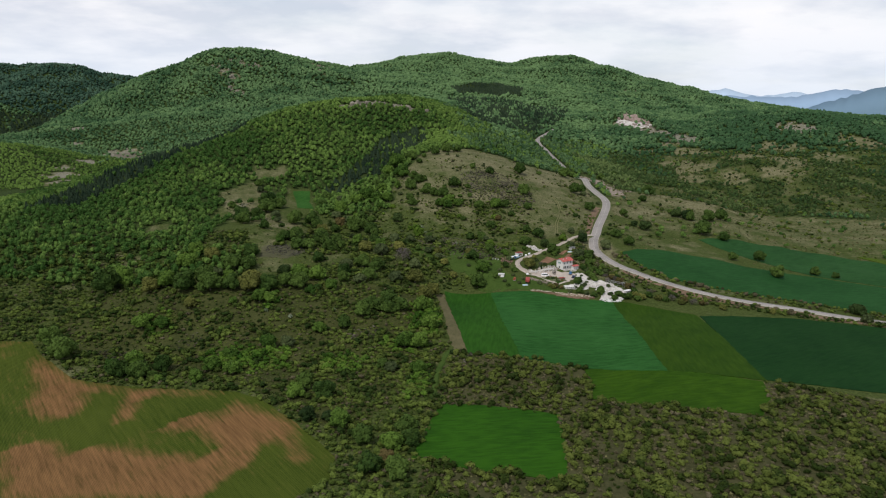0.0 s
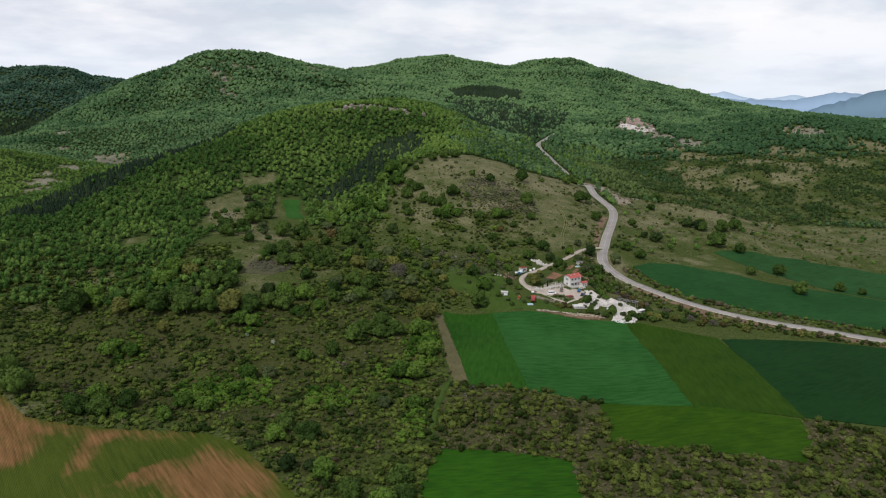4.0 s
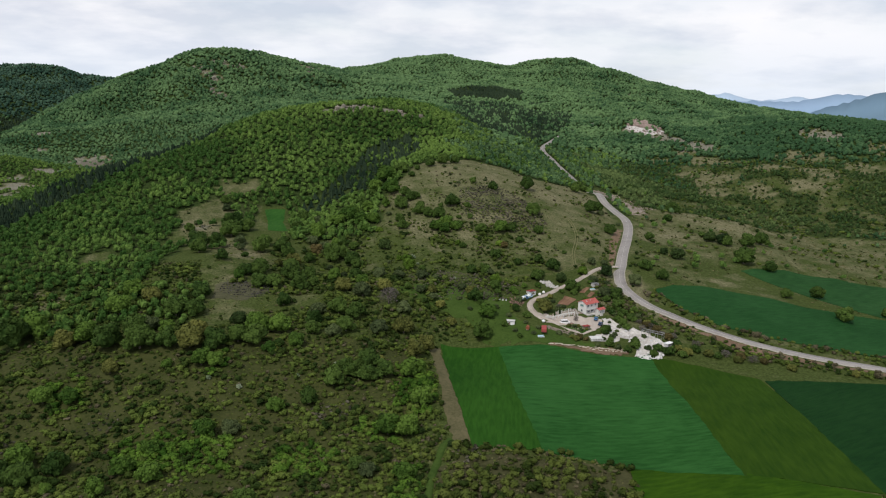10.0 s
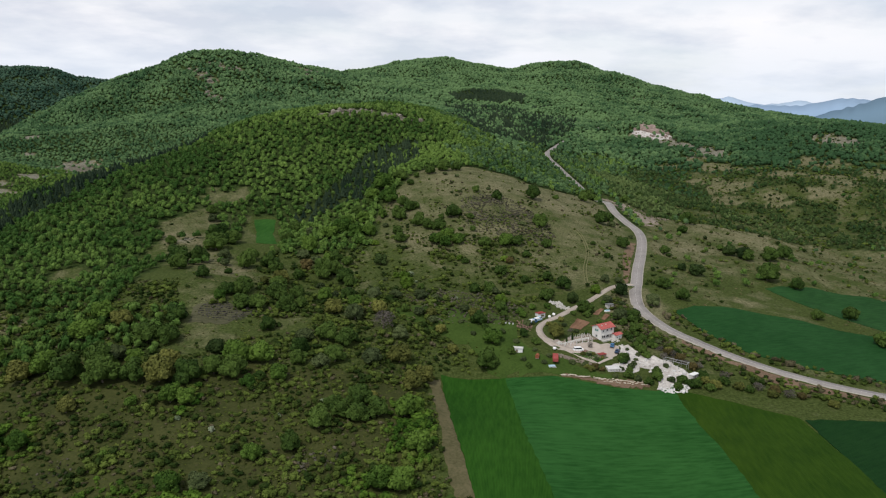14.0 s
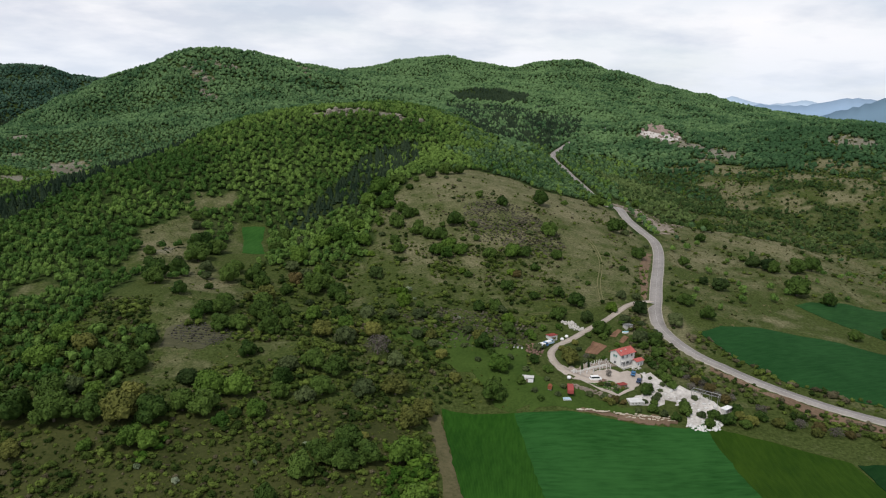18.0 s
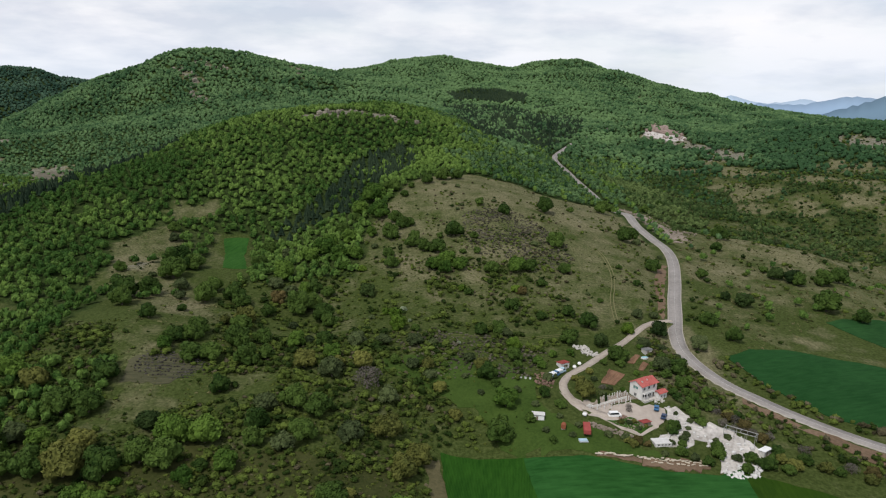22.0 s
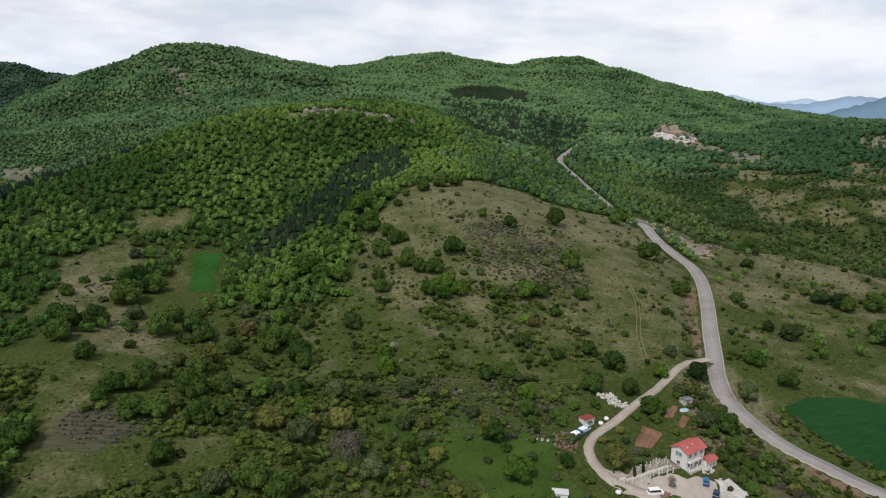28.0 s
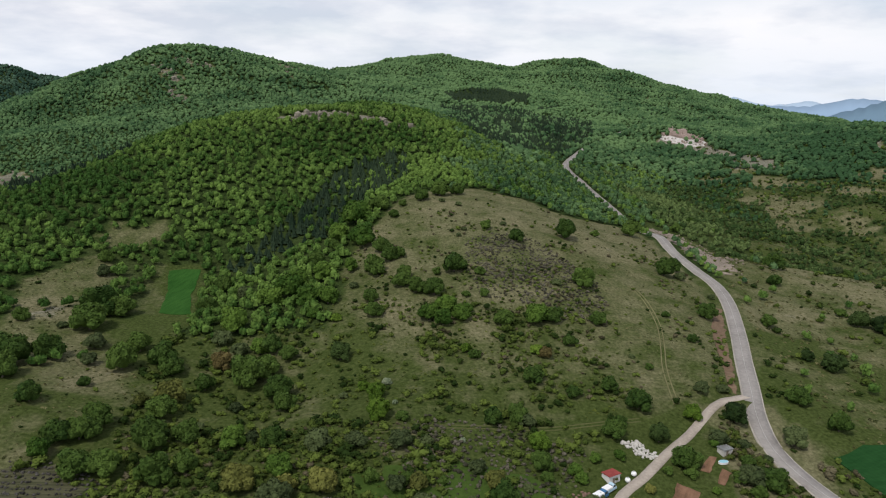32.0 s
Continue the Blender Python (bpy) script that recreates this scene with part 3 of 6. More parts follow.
FAINT_TRACK = material("faint_grass_track", (0.050, 0.060, 0.020), (0.115, 0.120, 0.050), 0.9, 0.95, 0.05)
LUSH = material("lush_grass", (0.024, 0.060, 0.010), (0.055, 0.105, 0.020), 0.5, 0.95, 0.2)
tagged(drape("headland", HEADLAND, DRY_GRASS, 0.12), "strip of dry grass along the field edge", "headland", kind="structure")
tagged(drape("bank", [(126, 577), (117, 552), (108.5, 516), (109, 508), (115.5, 528), (126, 562), (136, 590), (132, 592)], EARTH, 0.15, 3, 2), "bare reddish cutting beside the road", "bank", kind="structure")
tagged(drape("rock_cutting", [(152, 770), (168, 768), (178, 738), (184, 708), (172, 664), (160, 650), (152, 690)], PINK_ROCK, 0.12, 3, 3, 2.2), "stony pinkish cutting strewn with rubble beside the road", "rock cutting", kind="structure")
below = [q for q in MAIN_ROAD if 118 < q[0] < 262 and q[1] < 446]
inner = [(q[0] - 1.6, q[1] - 5.0) for q in below]
outer = [(q[0] - 3.0 - 1.2 * math.sin(q[0] * 0.21), q[1] - 9.5 - 2.2 * math.sin(q[0] * 0.09)) for q in below]
tagged(drape("bank", inner + outer[::-1], EARTH, 0.12, 3, 3, 0.5), "bare brown bank sloping down from the road", "bank", kind="structure")
tagged(drape("clearing", [(-528, 1084), (-505, 1078), (-478, 1056), (-462, 1020), (-474, 1000), (-500, 1026), (-514, 1055)], material("grey_clearing", (0.055, 0.055, 0.034), (0.165, 0.150, 0.115), 0.3, 0.95, 0.3), 0.3, 8, 8, 3.0), "bare stony clearing in the side valley", "clearing", kind="structure")
for lane_x in (-0.8, 0.8):
    wheel = smooth_line([(91.7 + lane_x, 591.1), (94.7 + lane_x, 575.9), (94.5 + lane_x, 555.8), (90.8 + lane_x, 538.1), (86.6 + lane_x, 522.3), (84.7 + lane_x, 508.5), (83.6 + lane_x, 497.9)], 3)
    tagged(ribbon("wheel_track", wheel, height(wheel[:, 0], wheel[:, 1]), 0.34, 0.2, TRACK), "pale wheel track worn into the grass slope", "track", kind="structure")
    wheel = smooth_line([(-28, 467 + lane_x), (-12, 472 + lane_x), (4, 477 + lane_x), (30, 480 + lane_x), (49, 484 + lane_x), (68, 488 + lane_x)], 3)
    tagged(ribbon("wheel_track", wheel, height(wheel[:, 0], wheel[:, 1]), 0.34, 0.2, FAINT_TRACK), "pale wheel track across the meadow", "track", kind="structure")
tagged(ribbon("lane_marking", MAIN_ROAD[:250], ROAD_Z[:250] + 0.07, 0.09, 0.03, LINE, None, 0.0, 0.02), "thin worn white centre line", "lane marking", kind="structure")
for side_ in (-1, 1):
    tagged(ribbon("road_verge", MAIN_ROAD, ROAD_Z - 0.03, 0.35, -0.02, VERGE, None, side_ * 3.2, 0.5), "pale gravel verge along the road", "verge", kind="structure")


# ---- trees ----
def sphere_arrays(sub):
    bm = bmesh.new()
    bmesh.ops.create_icosphere(bm, subdivisions=sub, radius=1)
    v, f = np.array([tuple(q.co) for q in bm.verts]), np.array([[q.index for q in face.verts] for face in bm.faces])
    bm.free()
    return v, f


ICO = {sub: sphere_arrays(sub) for sub in (1, 2)}


def leaf_patches(rng, at, out, size):
    """Small three-cornered sprays of leaves, tilted about the outward way."""
    n = len(at)
    way = out + rng.normal(0, 0.55, (n, 3))
    way /= np.linalg.norm(way, axis=1)[:, None]
    side = np.cross(way, rng.normal(0, 1, (n, 3)))
    side /= np.linalg.norm(side, axis=1)[:, None]
    third = np.cross(way, side)
    s = size * rng.uniform(0.6, 1.4, (n, 1))
    v = np.stack([at + side * s, at - side * s * 0.6 + third * s * 0.9, at - side * s * 0.5 - third * s * 0.8 + way * s * 0.3], 1).reshape(-1, 3)
    return v, np.arange(3 * n).reshape(-1, 3)


def crown_arrays(seed, lobes, leaves, sub=2, size=0.13, tall=1.0, low=0.2):
    """A crown one metre in radius: uneven lobes clothed in sprays of leaves, standing on z = 0."""
    rng = np.random.default_rng(seed)
    centres, radii = [np.array((0, 0, 0.72))], [0.62]
    for k in range(lobes - 1):
        turn = 2.4 * k + rng.uniform(-0.5, 0.5)
        rise = 0.36 + 0.74 * (k + 0.5) / max(1, lobes - 1)
        reach = rng.uniform(0.42, 0.66) * (1.0 if rise < 0.8 else 0.72)
        centres.append(np.array((reach * math.cos(turn), reach * math.sin(turn), rise + rng.uniform(-0.08, 0.08))))
        radii.append(rng.uniform(0.30, 0.45) * (1.0 if lobes < 8 else 0.86))
    base, tri = ICO[sub]
    verts, faces, count = [], [], 0
    for c, r in zip(centres, radii):
        b = base * (1 + rng.normal(0, 0.11, (len(base), 1))) * r * 0.93 + c
        verts.append(b)
        faces.append(tri + count)
        count += len(b)
    share = np.array(radii) ** 2
    pick = rng.choice(len(radii), leaves, p=share / share.sum())
    way = rng.normal(0, 1, (leaves, 3))
    way[:, 2] = np.where(way[:, 2] < -0.5, -way[:, 2], way[:, 2])
    way /= np.linalg.norm(way, axis=1)[:, None]
    at = np.array(centres)[pick] + way * np.array(radii)[pick][:, None] * rng.uniform(0.93, 1.1, (leaves, 1))
    v, f = leaf_patches(rng, at, way, size)
    verts.append(v)
    faces.append(f + count)
    verts = np.concatenate(verts)
    verts[:, 2] = np.maximum(verts[:, 2], low * 0.5 + 0.1 * rng.random(len(verts)))
    verts[:, 2] *= tall
    return verts, np.concatenate(faces)


def trunk_arrays(seed, limbs=4):
    """A tapered, slightly bent trunk with limbs that reach into the crown."""
    rng = np.random.default_rng(seed)
    verts, faces = [], []

    def limb(a, b, ra, rb, sides=6, steps=3):
        a, b = np.array(a, float), np.array(b, float)
        d = (b - a) / np.linalg.norm(b - a)
        u = np.cross(d, (0.3, 0.9, 0.1))
        u /= np.linalg.norm(u)
        w = np.cross(d, u)
        start = len(verts)
        for i in range(steps + 1):
            s = i / steps
            c = a + (b - a) * s + (rng.normal(0, 0.02, 3) if 0 < i < steps else 0)
            for k in range(sides):
                q = 6.283 * k / sides
                verts.append(c + (u * math.cos(q) + w * math.sin(q)) * (ra + (rb - ra) * s))
        for i in range(steps):
            for k in range(sides):
                p, q = start + i * sides + k, start + i * sides + (k + 1) % sides
                faces.append((p, q, q + sides))
                faces.append((p, q + sides, p + sides))

    limb((0, 0, -0.12), (0.03, 0.02, 0.6), 0.075, 0.05)
    for k in range(limbs):
        turn = 6.28 * k / limbs + rng.uniform(-0.4, 0.4)
        limb((0.02, 0.01, rng.uniform(0.25, 0.55)), (0.45 * math.cos(turn), 0.45 * math.sin(turn), rng.uniform(0.7, 1.0)), 0.035, 0.012, 5, 2)
    return np.array(verts), np.array(faces)


def leaf_tone(name, dark, light, scale=0.8):
    return material(name, dark, light, scale, 0.75, 0.2, 2.2, tint="object", spread=0.3)


TREE_KINDS = {
    "DARK": (leaf_tone("oak_leaves", (0.019, 0.042, 0.008), (0.074, 0.120, 0.024)), "round dark green broadleaf tree on open scrub land", 1.0),
    "FRESH": (leaf_tone("fresh_leaves", (0.026, 0.060, 0.009), (0.094, 0.158, 0.026)), "fresh green broadleaf tree in young leaf", 1.0),
    "GREY": (leaf_tone("dull_leaves", (0.030, 0.045, 0.017), (0.090, 0.116, 0.044)), "dull grey-green thorn tree with loose crown", 0.9),
    "OLIVE": (leaf_tone("olive_leaves", (0.047, 0.058, 0.014), (0.158, 0.163, 0.041)), "olive-brown tree just coming into leaf", 0.95),
    "LIME": (leaf_tone("lime_leaves", (0.040, 0.078, 0.009), (0.120, 0.188, 0.026)), "bright yellow-green tree on the grassy slope", 0.95),
    "RUSSET": (leaf_tone("russet_leaves", (0.046, 0.042, 0.014), (0.120, 0.096, 0.036)), "russet-leaved tree among green shrubs", 0.95),
    "BLOSSOM": (leaf_tone("blossoming_leaves", (0.050, 0.085, 0.030), (0.330, 0.370, 0.250), 1.6), "small tree covered with whitish blossom", 0.95),
    "DEEP": (leaf_tone("deep_green_leaves", (0.012, 0.026, 0.007), (0.042, 0.068, 0.018)), "very dark green dense tree", 0.95),
    "BARE": (leaf_tone("bare_twigs", (0.055, 0.050, 0.042), (0.150, 0.135, 0.115)), "leafless grey tree with a haze of twigs", 1.0)}
TREE_MODELS = {}


def tree_model(kind, variant):
    """The tree that the others of its kind and shape are copied from."""
    if (kind, variant) in TREE_MODELS:
        return TREE_MODELS[kind, variant], False
    mat, label, tall = TREE_KINDS[kind]
    seed = 31 * variant + sum(map(ord, kind))
    root = new("tree")
    if kind == "BARE":
        v, f = crown_arrays(seed, 6, 900, 1, 0.05, 0.9)
        v, f = v[6 * 12:], f[6 * 20:] - 6 * 12
    else:
        v, f = crown_arrays(seed, 10 + variant % 3, 1050, 2, 0.082, tall)
    mesh_object("crown", v, f, mat, root, smooth=False)
    v, f = trunk_arrays(seed)
    mesh_object("trunk", v, f, BARK, root)
    TREE_MODELS[kind, variant] = root
    return root, True


TREE_SPOTS = []


def plant_trees(kind, spots):
    """Trees and bushes of one kind at (x, y, radius)."""
    for x, y, r in spots:
        for line, half in ((MAIN_ROAD, 3.4), (SIDE_ROAD, 2.0)):
            gap = np.hypot(line[:, 0] - x, line[:, 1] - y)
            near = gap.argmin()
            if 0.1 < gap[near] < r + half:
                x, y = line[near] + (np.array((x, y)) - line[near]) * (r + half) / gap[near]
        variant = (int(x * 7 + y * 13)) % 4
        root, fresh = tree_model(kind, variant)
        tall = r * (1.12 if r > 3.4 else 1.0) * (0.9 + 0.2 * random.random())
        m = Matrix.Translation((x, y, h1(x, y) - 0.25)) @ Matrix.Rotation(random.uniform(0, 6.28), 4, "Z") @ Matrix.Diagonal((r * 1.08, r * random.uniform(0.95, 1.15), tall, 1))
        if fresh:
            root.matrix_basis = m
            ob = root
        else:
            ob = root.copy()
            scene.collection.objects.link(ob)
            for child in root.children:
                twin = child.copy()
                scene.collection.objects.link(twin)
                twin.parent = ob
            ob.matrix_basis = m
        ob.name = "tree" if r > 2.6 else "bush"
        label = TREE_KINDS[kind][1]
        if r <= 2.6:
            label = label.replace(" tree", " bush")
        tagged(ob, label, "tree" if r > 2.6 else "bush", "trees and bushes of the slopes")
        TREE_SPOTS.append((x, y, r))


plant_trees("DARK", [(-15, 207, 4.6), (-24, 210, 4.5), (-29, 230, 4.3), (-11, 229, 4.2), (-13, 239, 4.9), (-50, 269, 5.0), (-60, 276, 4.5), (-134, 293, 2.6), (-140, 293, 5.6), (-151, 295, 5.0), (-132, 300, 5.4), (-28, 301, 3.3), (-184, 309, 6.9), (-197, 322, 5.9), (-52, 339, 4.2), (-44, 351, 5.1), (-30, 356, 4.6), (-37, 358, 4.2), (-40, 360, 4.4), (-23, 360, 4.7), (-31, 366, 5.2), (-133, 372, 7.1), (-121, 373, 5.5), (-148, 374, 7.3), (-100, 374, 5.8), (-73, 380, 2.6), (-84, 380, 5.7), (-92, 381, 5.0), (-140, 383, 6.3), (-202, 390, 9.0)])
plant_trees("DARK", [(-60, 392, 4.0), (-45, 396, 4.8), (-61, 401, 4.5), (-130, 407, 6.2), (-121, 408, 5.8), (-42, 410, 5.6), (21, 412, 5.7), (-51, 413, 5.3), (-81, 425, 3.8), (-125, 429, 5.5), (19, 445, 4.1), (-77, 446, 5.2), (-18, 446, 2.6), (-99, 448, 5.0), (-92, 449, 5.4), (-71, 452, 4.0), (229, 455, 5.4), (99, 457, 4.4), (-111, 460, 4.4), (31, 460, 3.7), (-106, 463, 4.4), (-86, 464, 5.7), (-49, 464, 4.0), (75, 465, 4.9), (275, 465, 3.0), (-104, 466, 3.9), (-76, 468, 4.7), (262, 469, 4.1), (-105, 472, 5.0), (57, 478, 4.2)])
plant_trees("DARK", [(-129, 478, 4.0), (-11, 478, 2.4), (18, 481, 3.8), (-90, 483, 5.3), (60, 484, 2.8), (26, 484, 3.8), (134, 486, 4.2), (211, 487, 4.0), (-51, 489, 4.2), (233, 493, 4.8), (69, 494, 4.7), (-121, 496, 2.4), (-150, 498, 5.8), (-55, 498, 5.6), (48, 500, 3.1), (128, 502, 4.4), (61, 504, 3.6), (-83, 505, 3.7), (34, 507, 4.0), (36, 510, 3.4), (-69, 510, 7.0), (-155, 511, 7.3), (-116, 513, 6.3), (-98, 514, 4.8), (-145, 517, 5.5), (-64, 517, 5.5), (80, 519, 1.7), (-103, 519, 5.8), (14, 522, 2.8), (-58, 527, 3.9)])
plant_trees("DARK", [(-117, 531, 4.9), (52, 532, 3.2), (-66, 532, 4.6), (222, 533, 4.9), (208, 543, 7.8), (105, 544, 2.5), (27, 544, 4.4), (48, 548, 4.3), (-145, 548, 7.9), (67, 550, 3.7), (-175, 551, 3.5), (-27, 551, 4.1), (100, 564, 2.1), (12, 565, 2.2), (-30, 565, 3.7), (20, 566, 2.5), (-149, 566, 8.3), (-2, 567, 5.0), (-140, 567, 6.2), (-10, 570, 4.3), (122, 573, 4.9), (-105, 574, 5.2), (152, 576, 4.0), (-17, 576, 4.4), (209, 576, 4.6), (67, 582, 5.6), (-16, 583, 3.7), (228, 583, 6.3), (-1, 585, 2.4), (19, 585, 2.6)])
plant_trees("DARK", [(7, 587, 6.3), (241, 590, 5.9), (-31, 591, 5.9), (200, 601, 3.3), (-24, 602, 4.7), (-107, 604, 5.0), (-20, 604, 3.9), (-29, 613, 4.8), (-63, 618, 4.4), (-171, 619, 3.9), (117, 620, 5.5), (40, 625, 4.4), (-55, 629, 3.6), (127, 636, 4.5), (25, 639, 3.5), (187, 644, 4.2), (70, 646, 6.6), (-26, 659, 3.2), (91, 669, 2.9), (-35, 673, 6.3), (201, 675, 6.2), (-22, 676, 2.7), (-11, 687, 4.8), (0, 699, 6.3), (265, 704, 4.2), (11, 706, 5.0), (122, 706, 6.7), (124, 759, 3.8), (175, 773, 4.4), (199, 811, 4.3)])
plant_trees("FRESH", [(-18, 226, 4.7), (-39, 242, 4.6), (-62, 268, 4.0), (-111, 285, 4.1), (-129, 288, 2.4), (-96, 291, 4.5), (-11, 293, 4.2), (-107, 296, 4.2), (-156, 300, 4.5), (-147, 304, 5.4), (-102, 307, 4.0), (-86, 317, 4.6), (-12, 320, 5.3), (-19, 321, 5.1), (-64, 334, 3.7), (-115, 334, 2.1), (-148, 340, 4.7), (-159, 340, 5.0), (-7, 340, 4.9), (-116, 359, 2.9), (-102, 361, 4.6), (-96, 361, 4.3), (-13, 362, 5.1), (-10, 366, 4.8), (-76, 374, 3.4), (-65, 380, 4.4), (-162, 382, 6.1), (-127, 388, 3.8), (-86, 392, 6.0), (-76, 393, 5.9)])
plant_trees("FRESH", [(-197, 401, 8.3), (-161, 414, 7.1), (25, 429, 5.1), (-163, 434, 5.9), (-43, 446, 4.3), (-112, 453, 3.8), (41, 459, 2.5), (-61, 465, 4.6), (-70, 532, 4.2), (41, 547, 5.4), (-86, 551, 6.8), (-54, 557, 3.2), (-49, 567, 5.1), (-58, 569, 6.1), (-76, 575, 6.3), (-69, 582, 7.2), (-67, 590, 6.0), (-56, 595, 6.0), (-43, 600, 4.2), (-40, 626, 7.1), (-54, 639, 6.8), (-47, 659, 8.7)])
plant_trees("GREY", [(-24, 297, 3.5), (-77, 319, 4.1), (246, 375, 3.8), (-135, 389, 4.8), (-50, 391, 4.3), (-30, 400, 4.8), (-61, 412, 4.7), (-19, 424, 4.5), (-41, 433, 5.3), (-4, 441, 3.3), (-11, 445, 3.1), (12, 457, 3.1), (93, 458, 4.6), (-35, 459, 4.3), (-24, 461, 3.6), (-11, 463, 4.0), (-3, 466, 2.5), (-56, 467, 2.9), (90, 477, 3.4), (-76, 477, 2.4), (115, 478, 4.4), (29, 482, 3.1), (-68, 491, 2.9), (-32, 494, 1.8), (95, 506, 3.1), (104, 509, 2.7), (-129, 515, 3.3), (75, 526, 1.5), (-134, 530, 4.5), (-78, 532, 3.8)])
plant_trees("GREY", [(-88, 541, 4.6), (-157, 549, 2.4), (-176, 569, 2.6), (-39, 580, 2.4), (54, 580, 2.4), (-92, 591, 4.5), (136, 604, 2.1), (-166, 606, 4.1), (126, 622, 3.4), (10, 625, 1.8), (13, 634, 1.7), (35, 648, 2.0), (11, 676, 2.2), (1, 682, 2.2), (259, 707, 5.1)])
plant_trees("OLIVE", [(-139, 356, 4.2), (-27, 371, 2.9), (-111, 373, 6.7), (-170, 379, 6.1), (-112, 386, 5.0), (-11, 389, 5.3), (-7, 398, 4.8), (-18, 407, 6.0), (6, 423, 3.0), (-149, 425, 5.6), (0, 435, 3.3), (-40, 439, 3.7), (-30, 440, 4.4), (-53, 441, 5.1), (-5, 447, 3.3), (17, 451, 3.5), (-99, 489, 3.4), (-91, 494, 5.3)])
plant_trees("LIME", [(32, 470, 3.8), (-19, 479, 4.3), (86, 487, 3.5), (-21, 493, 3.9), (-26, 500, 2.4), (38, 525, 3.1), (11, 526, 2.7), (-50, 542, 1.7), (-43, 552, 2.7)])
plant_trees("FRESH", [(-4, 547, 4.8), (3, 551, 5.4), (9, 547, 4.4), (2, 543, 4.2), (12, 552, 3.2)])
plant_trees("RUSSET", [(-19, 217, 3.1), (-82, 521, 4.8), (41, 523, 3.1)])
plant_trees("BLOSSOM", [(-18, 503, 2.0), (-14, 488, 1.1), (-96, 352, 1.3), (-60, 356, 1.2), (-82, 347, 1.4), (-45, 366, 1.2), (8, 470, 1.1)])
plant_trees("DEEP", [(-45, 248, 3.0), (-53, 248, 4.0), (5, 313, 1.8), (246, 388, 4.9), (-97, 399, 4.9), (72, 476, 3.9), (104, 489, 4.5), (-37, 523, 5.0), (159, 534, 5.3), (152, 541, 3.2), (208, 581, 5.7), (201, 587, 5.1)])
plant_trees("BARE", [(-27, 428, 5.9)])
plant_trees("DARK", [(137, 741, 4.6), (139, 752, 4.2), (133, 748, 3.8), (129, 737, 3.6), (136, 764, 4.0)])

# the garden and the yard
plant_trees("OLIVE", [(66, 419, 1.5), (71, 420, 1.3), (75, 419, 1.4), (68, 408, 1.9), (52, 447, 1.7), (57, 447, 1.4)])
plant_trees("BARE", [(71.5, 429.5, 1.6), (64, 441, 1.8)])
plant_trees("GREY", [(63, 437, 1.6), (67, 441, 1.5), (59, 440, 1.8), (43, 446, 2.6), (40, 436, 1.8), (46, 449, 1.9), (50, 416, 1.6)])
plant_trees("OLIVE", [(55, 435, 4.4), (61, 452, 1.8), (52, 458, 1.6)])
plant_trees("DARK", [(76, 461, 2.3), (69, 461, 1.8), (79, 468, 2.4), (90, 459, 2.6), (93, 453, 2.8), (97, 447, 3.0), (92, 441, 2.4), (84, 417, 2.3), (84, 406, 2.4), (97, 406, 2.8), (92, 402, 2.2), (95, 466, 2.6), (100, 459, 2.4), (101, 450, 2.2), (99, 438, 2.4), (94, 431, 2.2), (103, 432, 2.0), (45, 427, 2.4), (40, 434, 2.6), (110, 402, 2.4), (118, 399, 2.6)])
plant_trees("GREY", [(62, 447, 1.6), (78, 446, 1.4), (83, 448, 1.5), (86, 442, 1.5), (69, 419, 1.4), (72, 417, 1.2), (66, 411, 2.0), (60, 412, 1.8), (106, 436, 1.8), (98, 476, 2.2), (103, 470, 2.0)])
plant_trees("FRESH", [(72, 441, 1.3), (77, 440, 1.4), (81, 454, 1.5), (88, 475, 1.8), (56, 467, 2.2), (48, 465, 2.2), (42, 455, 2.4)])
plant_trees("RUSSET", [(70, 410, 2.0), (73, 409, 1.6), (108, 427, 2.6), (112, 421, 3.0), (116, 415, 2.6)])
plant_trees("BARE", [(110, 425, 2.6), (114, 418, 2.4), (105, 430, 2.0)])
plant_trees("GREY", [(89, 416, 1.7), (91, 420, 1.3), (99, 414, 1.5), (103, 405, 2.0), (88, 404, 2.0), (78, 405, 1.6), (94, 436, 1.8), (89, 428, 1.2)])


plant_trees("DARK", [(118, 408, 2.8), (126, 404, 2.6), (104, 399, 2.4), (112, 401, 3.0), (135, 398, 2.2), (101, 433, 2.8), (105, 441, 2.6), (97, 441, 2.4), (99, 455, 2.6)])
plant_trees("OLIVE", [(121, 401, 3.0), (131, 400, 2.6), (143, 394, 2.8), (165, 386, 2.6), (192, 381, 2.4)])
plant_trees("BARE", [(139, 399, 3.0), (128, 409, 2.6), (150, 394, 2.8), (119, 416, 2.4)])
plant_trees("RUSSET", [(146, 398, 2.6), (155, 393, 2.4)])
plant_trees("GREY", [(87, 413, 2.0), (98, 409, 1.8), (93, 424, 1.6), (104, 416, 1.6), (109, 404, 1.8), (82, 411, 1.5)])

plant_trees("DARK", [(85.2, 418.9, 2.9), (85.7, 410.4, 1.8), (97.7, 409.7, 2.6), (107.7, 404.6, 2.8), (95.5, 427.3, 2.6), (96.6, 422.5, 2.4), (96.2, 434.3, 2.4), (114.5, 404.1, 2.2), (92.8, 437.6, 2.2), (111.7, 426.8, 2.6)])
plant_trees("OLIVE", [(109.0, 428.3, 2.4), (67.8, 408.8, 2.0), (117.5, 404.2, 2.4), (66.1, 410.0, 1.6)])
plant_trees("BARE", [(104.8, 423.1, 2.4), (111.9, 419.6, 2.2), (71.0, 427.4, 1.4), (108.3, 421.0, 2.0)])

